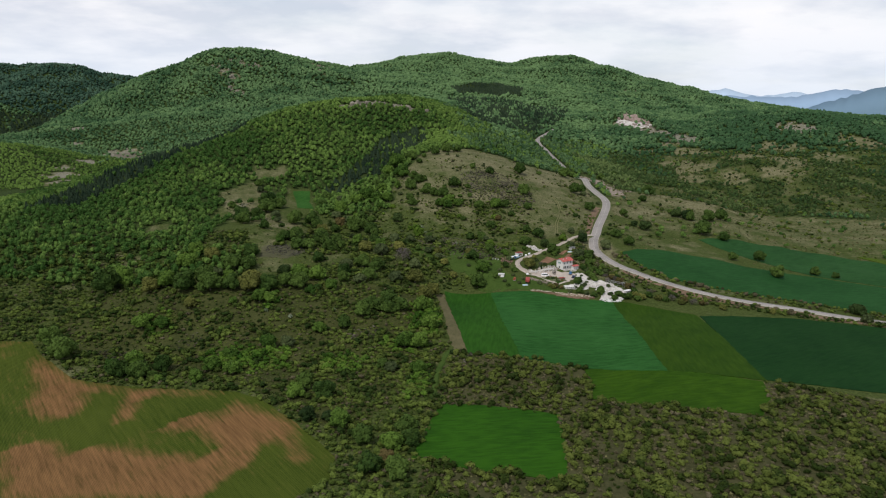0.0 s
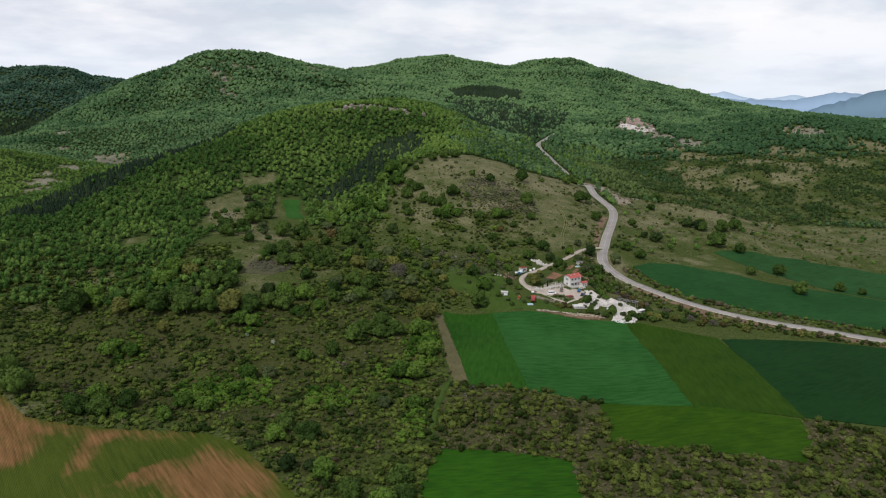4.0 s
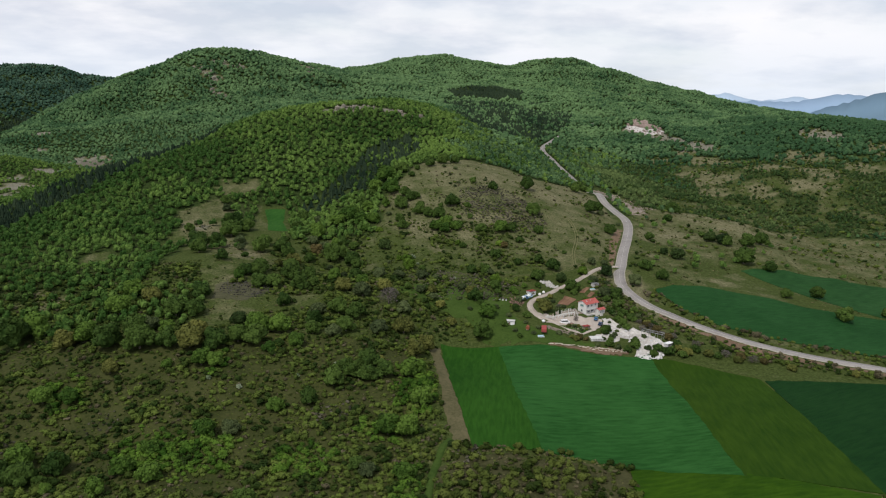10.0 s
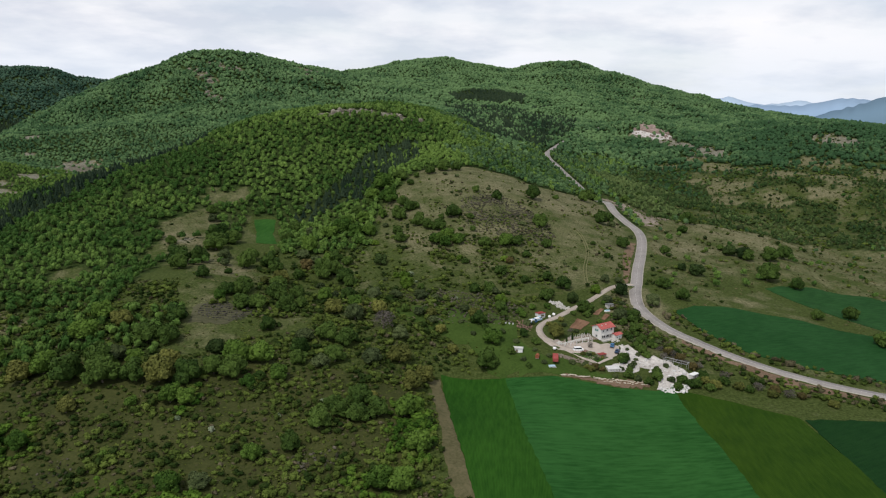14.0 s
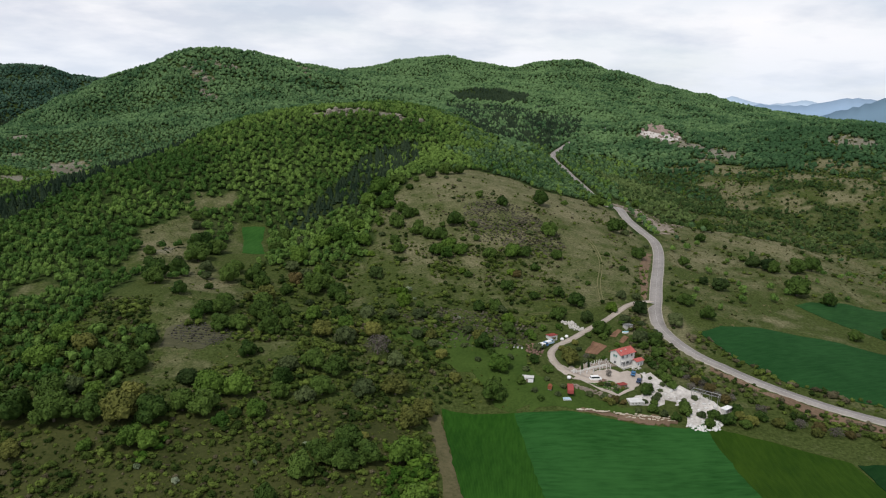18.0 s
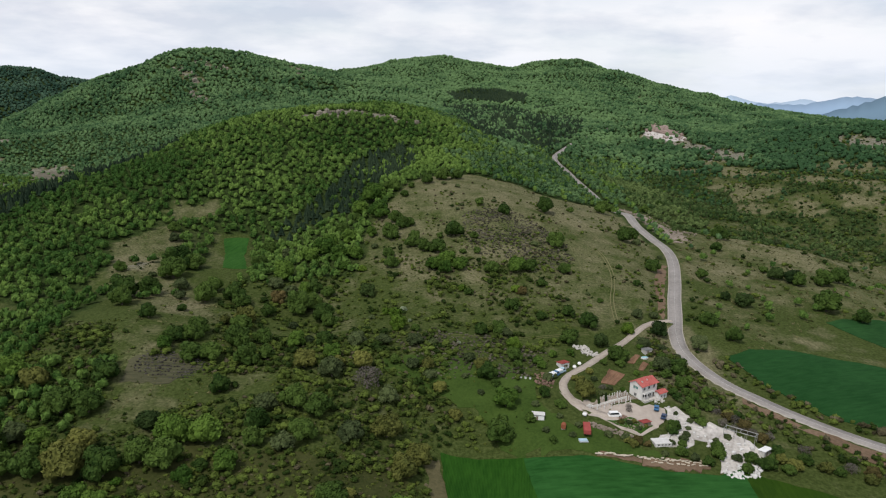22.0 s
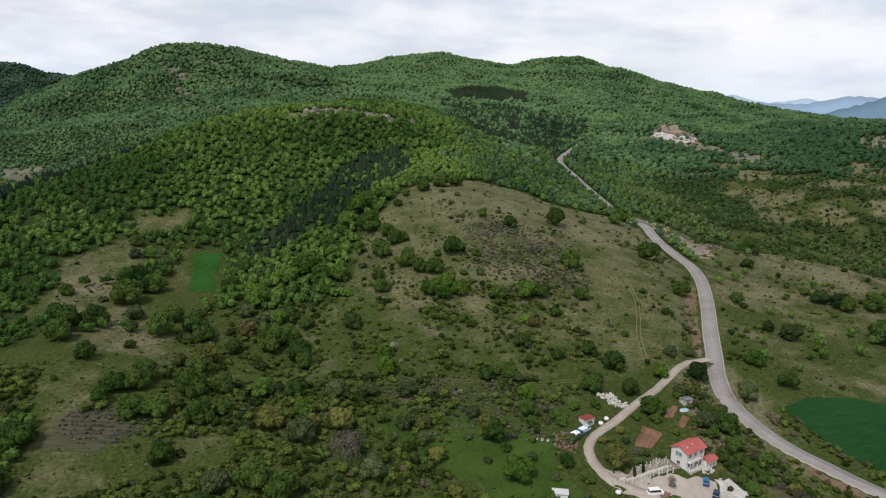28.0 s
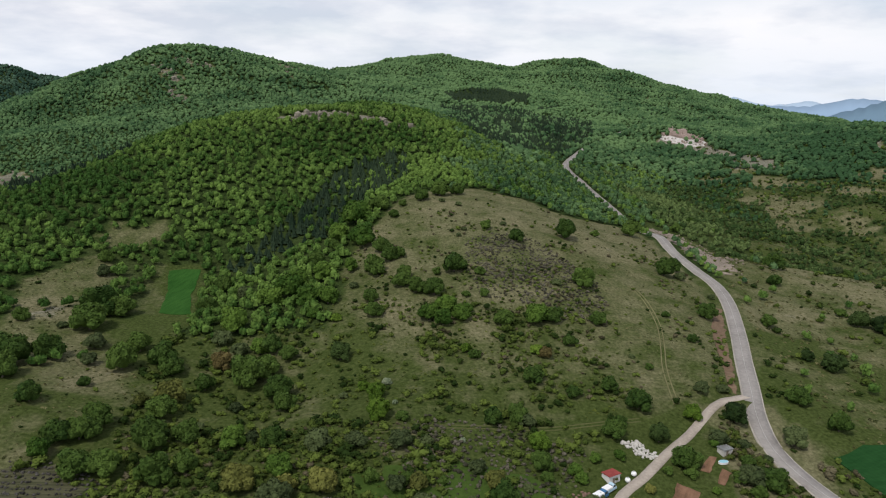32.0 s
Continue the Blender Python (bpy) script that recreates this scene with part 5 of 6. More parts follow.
def scrub_dome(x, y):
    s = np.where(inside(DOME, x, y), 0.05 + 0.4 * (ripple(x, y, 40, 73) > 0.5), 0.0)
    s = np.where(inside(DOME, x, y) & (y < 600) & (x < 75), 0.16 + 0.5 * (ripple(x, y, 30, 74) > 0.1), s)
    return s * np.where(y > 670, 0.25, 1)


def scrub_east(x, y):
    s = np.where(inside(EAST_SLOPE, x, y), 0.03 + 0.30 * (ripple(x, y, 45, 75) > 0.5), 0.0)
    return np.where((x > 225) & (y > 690) & (y < 1150), 0.22 + 0.4 * (ripple(x, y, 60, 76) > 0.1), s)


def scrub_glade(x, y):
    return np.where(inside(GLADE, x, y), 0.10, 0.0)


def scrub_garden(x, y):
    return np.where(inside([(86, 446), (92, 440), (103, 429), (112, 432), (109, 446), (105, 462), (106, 490), (99, 500), (92, 482), (89, 462)], x, y), 0.9, 0.0)


def scrub_road(x, y):
    d, _ = near_line(x, y, MAIN_ROAD[40:175], np.zeros(135))
    below = (x > 95) & (y < 470)
    return np.where((d > 9) & (d < 17) & below, 0.85, np.where((d > 5) & (d < 9) & below & (x > 118), 0.3, np.where((d > 6) & (d < 14) & (y < 560), np.where((x > 128) & (y < 470), 0.7, 0.3), 0.0)))


for box, step, seed, share, low, high, mat, label in (
        ((-330, 10, 150, 475), 2.8, 1, scrub_west, 0.9, 2.3, SCRUB, "dense thorny green scrub"),
        ((-330, 10, 150, 475), 4.0, 12, lambda x, y: (0.10 + 0.2 * scrub_west(x, y)) * (x < 4) * ~inside(GLADE, x, y) * ~inside(PADDOCK, x, y), 0.7, 1.6, BROWN_SCRUB, "brownish leafless thickets in the scrub"),
        ((-115, 65, 390, 565), 3.0, 2, scrub_middle, 1.1, 2.4, SCRUB, "green scrub between the meadows"),
        ((-60, 260, 165, 318), 3.1, 3, scrub_south, 0.8, 2.7, LOW_SCRUB, "low olive-green scrub between the fields"),
        ((-60, 260, 165, 318), 3.6, 13, lambda x, y: 0.55 * scrub_south(x, y), 0.9, 1.5, BROWN_SCRUB, "brownish low scrub between the fields"),
        ((-60, 160, 490, 745), 3.0, 4, scrub_dome, 0.7, 1.6, SCRUB, "low scrub on the grassy dome"),
        ((-60, 160, 490, 745), 4.2, 14, lambda x, y: 0.6 * scrub_dome(x, y), 0.7, 1.5, BROWN_SCRUB, "brown leafless scrub on the dome"),
        ((120, 620, 470, 1150), 5.4, 5, scrub_east, 1.2, 2.6, SCRUB, "scattered scrub on the eastern slopes"),
        ((-200, -80, 395, 635), 3.5, 6, scrub_glade, 0.6, 1.3, SCRUB, "small shrubs in the glade"),
        ((80, 115, 425, 505), 2.3, 8, lambda x, y: 0.6 * scrub_garden(x, y), 1.0, 2.0, LOW_SCRUB, "dark dense hedge between the house and the road"),
        ((80, 115, 425, 505), 2.7, 18, lambda x, y: 0.8 * scrub_garden(x, y), 0.9, 1.8, BROWN_SCRUB, "brown thicket between the house and the road"),
        ((90, 340, 330, 565), 2.8, 7, scrub_road, 0.9, 2.2, SCRUB, "hedgerow scrub along the road"),
        ((90, 340, 330, 475), 3.4, 17, lambda x, y: 0.6 * scrub_road(x, y), 1.0, 2.2, BROWN_SCRUB, "brown leafless hedge along the road")):
    x, y, r, tall, tint = place_scrub(box, step, seed, share, low, high)
    grove("scrub", label, mat, SHRUB_SHAPES, np.stack([x, y, r, tall, tint], 1), "scrub")

for box, step, seed, share, low, high, mat, label in (
        ((-60, 160, 490, 745), 1.9, 31, lambda x, y: (0.2 + 0.4 * (ripple(x, y, 24, 82) > 0)) * inside(DOME, x, y), 0.25, 0.65, TUFT, "grass tussocks on the dome"),
        ((-200, -80, 395, 635), 1.9, 32, lambda x, y: 0.5 * (inside(GLADE, x, y) | inside(PADDOCK, x, y)), 0.3, 0.8, TUFT, "grass tussocks in the glade"),
        ((-330, 10, 150, 475), 1.9, 33, lambda x, y: 0.7 * (x < 4) * ~inside(GLADE, x, y) * ~inside(PADDOCK, x, y), 0.55, 1.2, LOW_SCRUB, "knee-high olive scrub in the thorny land"),
        ((-330, 10, 150, 475), 3.2, 36, lambda x, y: 0.6 * (x < 4) * ~inside(GLADE, x, y) * ~inside(PADDOCK, x, y), 0.5, 1.0, BROWN_SCRUB, "knee-high brown scrub in the thorny land"),
        ((-6, 300, 165, 318), 2.0, 34, lambda x, y: 0.8 * (x > -6) * (y < 318), 0.5, 1.1, TUFT, "rough grass and seedlings between the scrub"),
        ((-115, 65, 390, 565), 2.2, 37, lambda x, y: 0.4 * (y > 400) * ~inside(GLADE, x, y) * ~inside(MEADOW, x, y), 0.4, 1.0, LOW_SCRUB, "weeds and seedlings between the meadows"),
        ((-30, 62, 402, 464), 2.0, 38, lambda x, y: 0.35 * inside(MEADOW, x, y), 0.3, 0.8, LOW_SCRUB, "taller grass and weeds in the meadow"),
        ((120, 480, 470, 1000), 2.9, 35, lambda x, y: 0.5 * ((x > 225) | inside(EAST_SLOPE, x, y)), 0.5, 1.2, TUFT, "grass tussocks on the eastern slopes")):
    x, y, r, tall, tint = place_scrub(box, step, seed, share, low, high)
    grove("tussocks", label, mat, TUFT_SHAPES, np.stack([x, y, r, tall * 0.8, tint], 1), "grass")


GREY_HEATH = material("grey_heath", (0.040, 0.040, 0.026), (0.135, 0.124, 0.092), 0.8, 0.9, 0.2, 2.0, tint="tint", spread=0.5)
FRESH_SCRUB = material("fresh_thicket", (0.022, 0.056, 0.006), (0.084, 0.150, 0.020), 0.7, 0.8, 0.2, 2.0, tint="tint", spread=0.4)
for k, outline in enumerate([[(-20, 361), (-13, 374), (-4, 365), (-3, 338), (-7, 331), (-17, 338)], [(-31, 327), (-20, 331), (-8, 327), (-7, 317), (-16, 314), (-29, 318)], [(-166, 346), (-157, 353), (-144, 347), (-141, 337), (-152, 333)], [(-120, 317), (-109, 324), (-87, 313), (-75, 317), (-71, 296), (-90, 292), (-109, 298)], [(-59, 307), (-49, 314), (-38, 311), (-38, 295), (-54, 296)], [(-105, 362), (-96, 367), (-89, 358), (-99, 354)], [(-14, 298), (-6, 301), (-5, 284), (-7, 270), (-15, 269)]]):
    o = np.array(outline)
    middle = o.mean(0)
    x, y, r, tall, tint = place_scrub((o[:, 0].min() - 4, o[:, 0].max() + 4, o[:, 1].min() - 4, o[:, 1].max() + 4), 2.3, 50 + k, lambda x, y: np.where(inside(outline, x + 2.5 * ripple(x, y, 13, 84), y + 3 * ripple(x, y, 11, 85)), 0.95, 0.0), 1.2, 2.6)
    grove("thicket", "dense bright green thicket in the scrub", FRESH_SCRUB, SHRUB_SHAPES, np.stack([x, y, r, tall, tint], 1), "scrub")
HEATH_BELT = [(13, 618), (25, 632), (46, 637), (64, 609), (75, 587), (75, 563), (65, 552), (46, 547), (32, 566), (20, 563), (13, 587)]
LOW_HEATH = [(-20, 465), (-5, 482), (12, 480), (31, 482), (46, 469), (38, 447), (16, 443), (-4, 442)]
for outline, step, seed, label in ((HEATH_BELT, 1.7, 41, "grey-brown leafless heath on the dome"), (LOW_HEATH, 1.8, 43, "grey-brown leafless heath above the meadow"), *((bare, 1.9, 60 + k, "grey-brown leafless thorn patch in the scrub") for k, bare in enumerate([[(-138, 328), (-129, 337), (-121, 327), (-129, 317)], [(-173, 316), (-163, 322), (-152, 316), (-159, 308)], [(-51, 336), (-36, 341), (-32, 331), (-47, 327)], [(5, 308), (16, 315), (19, 305), (9, 299)]]))):
    o = np.array(outline)
    x, y, r, tall, tint = place_scrub((o[:, 0].min(), o[:, 0].max(), o[:, 1].min(), o[:, 1].max()), step, seed, lambda x, y: inside(outline, x, y) * (0.75 + 0.35 * ripple(x, y, 14, 83)), 0.5, 1.15)
    grove("heath_scrub", label, GREY_HEATH, SHRUB_SHAPES, np.stack([x, y, r, tall, tint], 1), "scrub")
tagged(drape("old_plot", [(-124, 445), (-106, 450), (-95, 442), (-100, 429), (-118, 428)], crop_material("old_plot_rows", (0.030, 0.035, 0.016), (0.088, 0.086, 0.050), 80, 2.0), 0.1, 3, 3, 1.0), "brown soil of an old planted plot", "plot", kind="structure")
row_x, row_y = np.meshgrid(np.arange(-120, -88, 0.9), np.arange(431, 455, 2.0))
rng = np.random.default_rng(44)
row_x, row_y = (row_x + rng.normal(0, 0.15, row_x.shape)).ravel(), (row_y + rng.normal(0, 0.25, row_y.shape) + 0.12 * row_x).ravel() + 12.5
keep = inside([(-119, 449), (-101, 454), (-89, 443), (-98, 432), (-118, 435)], row_x, row_y) & (rng.random(len(row_x)) < 0.8)
row_r = rng.uniform(0.4, 0.75, keep.sum())
grove("planting_rows", "grey-brown low plants in old rows", material("grey_plants", (0.035, 0.033, 0.030), (0.105, 0.098, 0.088), 0.9, 0.95, tint="tint"), SHRUB_SHAPES, np.stack([row_x[keep], row_y[keep], row_r, row_r, rng.random(keep.sum())], 1), "plants")


# ---- far mountains ----
def range_of(name, points, depth, mat, label, far):
    """A distant chain: a crest with its two slopes. points: bearing in degrees, elevation in degrees."""
    line = smooth_line([(b, e) for b, e in points], 0.35)
    rows_ = []
    rng = np.random.default_rng(9)
    for k, (share, back) in enumerate(((0.0, -depth), (0.55, -depth * 0.45), (1.0, 0.0), (0.0, depth * 0.4))):
        r = far + back
        e = 100 + (far * np.tan(np.radians(line[:, 1]))) * share - (1 - share) * 190 + rng.normal(0, 3, len(line)) * (share > 0.3)
        q = np.radians(line[:, 0])
        rows_.append(np.stack([r * np.sin(q), 140 + r * np.cos(q), e], 1))
    v = np.stack(rows_)
    return tagged(mesh_object(name, v.reshape(-1, 3), grid_faces(len(rows_), len(line)), mat), label, "mountains", kind="structure")


# haze is painted in: each farther chain gets a paler, bluer colour
HAZE_FAR = material("hazed_distant_slopes", (0.40, 0.52, 0.66), (0.45, 0.57, 0.70), 0.002, 1.0)
HAZE_MID = material("hazed_middle_slopes", (0.24, 0.34, 0.47), (0.28, 0.39, 0.52), 0.002, 1.0)
HAZE_NEAR = material("hazed_nearer_slopes", (0.12, 0.20, 0.27), (0.16, 0.24, 0.31), 0.002, 1.0)
range_of("backdrop_mountains", [(14, 0.0), (18.4, 0.33), (20.1, 0.65), (21.2, 0.79), (22.1, 0.94), (22.9, 0.72), (24.3, 0.40), (26.0, 0.54), (27.1, 0.73), (27.9, 0.55), (30.1, 0.37), (32.4, 0.39), (45, 0.5)], 60, HAZE_FAR, "mountain chain on the horizon, haze painted pale blue", 4720)
range_of("backdrop_mountains", [(16, -0.3), (20.9, 0.25), (22.5, 0.42), (24.5, 0.36), (26.4, 0.33), (27.9, 0.51), (29.3, 0.82), (30.0, 0.90), (31.1, 0.85), (32.4, 0.60), (34.1, 0.49), (45, 0.4)], 90, HAZE_MID, "mountain chain behind the valley, haze painted blue", 4620)
range_of("backdrop_ridge", [(26.5, -1.2), (28.0, -0.46), (29.4, 0.04), (30.8, 0.5), (32.3, 1.03), (34.0, 1.26), (36.6, 0.9), (45, 0.7)], 150, HAZE_NEAR, "mountain ridge at the horizon, thin haze painted dark blue", 4480)


# ---- the farmstead and stone yard ----
def part(name, bm, mat, parent, label=""):
    """One mesh of a thing, or of a part of it."""
    me = bpy.data.meshes.new(name)
    bm.to_mesh(me)
    bm.free()
    me.materials.append(mat)
    ob = new(name, me)
    ob.parent = parent
    return tagged(ob, label) if label else ob


def box(x0, y0, z0, x1, y1, z1, bevel=0.03):
    """A block with softened edges."""
    bm = bmesh.new()
    bmesh.ops.create_cube(bm, size=1)
    for v in bm.verts:
        v.co = Vector(((x0 + x1) / 2 + v.co.x * (x1 - x0), (y0 + y1) / 2 + v.co.y * (y1 - y0), (z0 + z1) / 2 + v.co.z * (z1 - z0)))
    if bevel:
        bmesh.ops.bevel(bm, geom=bm.edges[:], offset=min(bevel, 0.45 * min(x1 - x0, y1 - y0, z1 - z0)), segments=1, affect="EDGES")
    return bm


def merged(*pieces):
    total = bmesh.new()
    for bm in pieces:
        me = bpy.data.meshes.new("piece")
        bm.to_mesh(me)
        bm.free()
        total.from_mesh(me)
        bpy.data.meshes.remove(me)
    return total


def tube(radius, length, sides=12, axis="Z", taper=1.0):
    bm = bmesh.new()
    bmesh.ops.create_cone(bm, cap_ends=True, segments=sides, radius1=radius, radius2=radius * taper, depth=length)
    if axis == "X":
        bmesh.ops.rotate(bm, verts=bm.verts, matrix=Matrix.Rotation(radians(90), 3, "Y"))
    elif axis == "Y":
        bmesh.ops.rotate(bm, verts=bm.verts, matrix=Matrix.Rotation(radians(90), 3, "X"))
    return bm


def moved(bm, x=0, y=0, z=0):
    bmesh.ops.translate(bm, verts=bm.verts, vec=(x, y, z))
    return bm


def prism(points, depth, axis="Y"):
    """A solid with the outline (a, z), drawn out along an axis from 0 to depth."""
    bm = bmesh.new()
    a = [bm.verts.new((p, 0, q) if axis == "Y" else (0, p, q)) for p, q in points]
    b = [bm.verts.new((p, depth, q) if axis == "Y" else (depth, p, q)) for p, q in points]
    bm.faces.new(a)
    bm.faces.new(b[::-1])
    for i in range(len(points)):
        j = (i + 1) % len(points)
        bm.faces.new((a[j], a[i], b[i], b[j]))
    bmesh.ops.recalc_face_normals(bm, faces=bm.faces)
    return bm


def root_at(name, x, y, turn=0.0, lift=0.0, label="", category="", group=""):
    ob = new(name)
    ob.matrix_basis = pose(x, y, h1(x, y) + lift, 0, 0, turn)
    return tagged(ob, label, category, group)


PLASTER = material("white_plaster", (0.52, 0.51, 0.485), (0.72, 0.71, 0.68), 0.6, 0.9, 0.02, 6.0)
ROOF_RED = material("red_roof_tiles", (0.34, 0.085, 0.075), (0.52, 0.16, 0.14), 1.2, 0.75, 0.05, 4.0)
DULL_RED = material("faded_red_paint", (0.20, 0.045, 0.040), (0.36, 0.085, 0.075), 0.8, 0.7, 0.03)
GLASS = material("dark_window_glass", (0.020, 0.024, 0.028), (0.05, 0.058, 0.062), 0.5, 0.12)
GREEN_GLASS = material("greenish_window_glass", (0.10, 0.20, 0.18), (0.18, 0.30, 0.27), 0.5, 0.15)
TIMBER = material("grey_timber", (0.16, 0.13, 0.10), (0.30, 0.25, 0.20), 2.0, 0.85, 0.03)
CONCRETE = material("pale_concrete", (0.38, 0.36, 0.33), (0.55, 0.53, 0.49), 0.9, 0.9, 0.03)
MARBLE = material("white_marble", (0.42, 0.41, 0.39), (0.68, 0.67, 0.64), 0.8, 0.6, 0.04)
DUST = material("white_stone_dust", (0.19, 0.17, 0.145), (0.68, 0.65, 0.61), 0.6, 0.95, 0.12)
YARD_SAND = material("pinkish_yard_sand", (0.26, 0.225, 0.19), (0.46, 0.40, 0.345), 0.4, 0.95, 0.06)
BED = crop_material("dug_garden_soil", (0.095, 0.056, 0.034), (0.23, 0.135, 0.085), 30, 0.9)
BLUE_PAINT = material("blue_car_paint", (0.025, 0.10, 0.22), (0.04, 0.15, 0.30), 0.4, 0.3)
NAVY_PAINT = material("dark_blue_car_paint", (0.012, 0.03, 0.075), (0.02, 0.045, 0.10), 0.4, 0.3)
WHITE_PAINT = material("white_car_paint", (0.70, 0.70, 0.69), (0.80, 0.80, 0.79), 0.4, 0.35)
RUBBER = material("tyre_rubber", (0.015, 0.015, 0.015), (0.03, 0.03, 0.03), 3.0, 0.85)
STEEL = material("dull_steel", (0.28, 0.28, 0.27), (0.45, 0.45, 0.44), 1.5, 0.45, metal=0.7)
RUST = material("rusty_steel", (0.16, 0.055, 0.030), (0.30, 0.11, 0.06), 1.2, 0.8, 0.02)
SCRAP = material("dull_scrap", (0.085, 0.055, 0.042), (0.27, 0.18, 0.14), 1.2, 0.85, 0.05)
SKY_PAINT = material("pale_blue_paint", (0.30, 0.45, 0.55), (0.45, 0.60, 0.68), 0.6, 0.5)
WATER = material("pool_water", (0.25, 0.48, 0.56), (0.35, 0.60, 0.66), 0.6, 0.08)

WHITE_GROUND = [(86, 432), (90, 433), (93, 427), (97, 422.5), (101, 425), (106, 421.5), (111, 415), (113.5, 408.5), (108, 403), (102, 399.5), (95, 398.5), (97, 404), (95.5, 411), (93, 415.5), (90, 411), (86, 410), (81, 409), (76, 410), (79, 415), (82, 416), (84.5, 422)]
tagged(drape("yard", [(46.5, 438), (49, 430), (53, 424), (60, 420.5), (66, 416), (72, 414), (80, 419), (84, 424), (85.5, 431), (80, 433), (77, 431.5), (72, 433), (66, 430.5), (58, 432), (52, 433)], YARD_SAND, 0.16, 3, 2, 0.4), "pale pinkish sand yard in front of the house", "yard", kind="structure")
tagged(drape("stone_yard", WHITE_GROUND, DUST, 0.2, 2.5, 2, 0.7), "white dusty stone yard with marble waste", "stone yard", kind="structure")
tagged(drape("grass_plot", [(61.5, 420), (66, 416.6), (72, 415), (78, 419.5), (70, 424)], LUSH, 0.3, 2, 2, 0.3), "island of rough grass in the yard", "grass plot", kind="structure")
for outline in ([(64.3, 445.5), (70.5, 457.2), (76.1, 453.6), (69.8, 444.3)], [(79.7, 463.9), (84.5, 470.3), (86.8, 469.3), (82.2, 462.7)], [(82.8, 458.3), (86.6, 464.7), (88.4, 462.6), (84.9, 457.4)]):
    tagged(drape("garden_bed", outline, BED, 0.22, 1.5, 1.5, 0.12), "freshly dug reddish-brown garden bed", "garden bed", kind="structure")


def wall_panel(length, tall, thick, holes):
    """A wall along x from 0, outer face at y = 0, with openings (x0, z0, x1, z1) right through it."""
    xs = sorted({0, length, *(h[0] for h in holes), *(h[2] for h in holes)})
    zs = sorted({0, tall, *(h[1] for h in holes), *(h[3] for h in holes)})
    pieces = []
    for a, b in zip(xs, xs[1:]):
        for c, d in zip(zs, zs[1:]):
            mid = ((a + b) / 2, (c + d) / 2)
            if not any(h[0] < mid[0] < h[2] and h[1] < mid[1] < h[3] for h in holes):
                pieces.append(box(a, 0, c, b, thick, d, 0))
    bm = merged(*pieces)
    bmesh.ops.remove_doubles(bm, verts=bm.verts, dist=0.001)
    return bm


def window_in(parent, to_wall, x0, z0, x1, z1, pane_mat=GLASS):
    """A framed window set into an opening of a wall."""
    frame_bm = merged(box(x0, 0.1, z0, x0 + 0.09, 0.2, z1, 0), box(x1 - 0.09, 0.1, z0, x1, 0.2, z1, 0), box(x0, 0.1, z1 - 0.09, x1, 0.2, z1, 0), box(x0, 0.1, z0, x1, 0.2, z0 + 0.09, 0), box((x0 + x1) / 2 - 0.04, 0.1, z0, (x0 + x1) / 2 + 0.04, 0.2, z1, 0))
    frame_ob = part("window", frame_bm, PLASTER, parent)
    frame_ob.matrix_basis = to_wall
    part("pane", box(x0 + 0.05, 0.14, z0 + 0.05, x1 - 0.05, 0.17, z1 - 0.05, 0), pane_mat, frame_ob, "dark glass pane")
    part("sill", box(x0 - 0.1, -0.14, z0 - 0.08, x1 + 0.1, 0.14, z0, 0.01), CONCRETE, frame_ob)
    return frame_ob


HX, HY, HTURN = 77.7, 435.0, 34.5
HL, HD, HT = 10.2, 6.6, 6.9
house = new("house")
HZ = h1(HX + 3, HY + 5) - 0.4
house.matrix_basis = pose(HX, HY, HZ, 0, 0, HTURN) @ Matrix.Diagonal((0.88, 0.88, 0.82, 1))
tagged(house, "white two-storey house with a red tiled roof", "house")
front_holes = [(1.2, 4.6, 2.5, 6.1), (4.3, 4.6, 5.6, 6.1), (7.6, 4.6, 8.9, 6.1), (1.0, 0.9, 3.6, 2.7), (4.4, 0.9, 7.0, 2.7), (7.8, 0.3, 8.8, 2.6)]
side_holes = [(1.4, 4.5, 4.2, 6.0), (2.2, 1.0, 3.6, 2.5)]
for length, to_wall, holes in ((HL, Matrix.Identity(4), front_holes), (HD - 0.6, pose(0, HD - 0.3, 0, 0, 0, -90), side_holes),
                               (HL, pose(HL, HD, 0, 0, 0, 180), [(2, 4.6, 3.3, 6.0), (6, 4.6, 7.3, 6.0)]), (HD - 0.6, pose(HL, 0.3, 0, 0, 0, 90), [(2.4, 4.6, 3.6, 6.0)])):
    wall_ob = part("wall", wall_panel(length, HT, 0.3, holes), PLASTER, house)
    wall_ob.matrix_basis = to_wall
    for k, hole in enumerate(holes):
        if holes is front_holes and k == 5:
            door = part("door", box(hole[0], 0.12, hole[1], hole[2], 0.2, hole[3], 0.01), TIMBER, house, "plain timber door")
            part("handle", box(hole[0] + 0.1, 0.05, 1.4, hole[0] + 0.22, 0.12, 1.44, 0.005), STEEL, door)
        else:
            window_in(house, to_wall, *hole, GREEN_GLASS if holes is side_holes and k == 0 else GLASS)
for x0 in (0.0, HL - 0.3):
    part("gable", prism([(0, HT), (HD, HT), (HD / 2, HT + 1.75)], 0.3, "X"), PLASTER, house).location.x = x0
pitch = math.atan2(1.85, HD / 2 + 0.1)
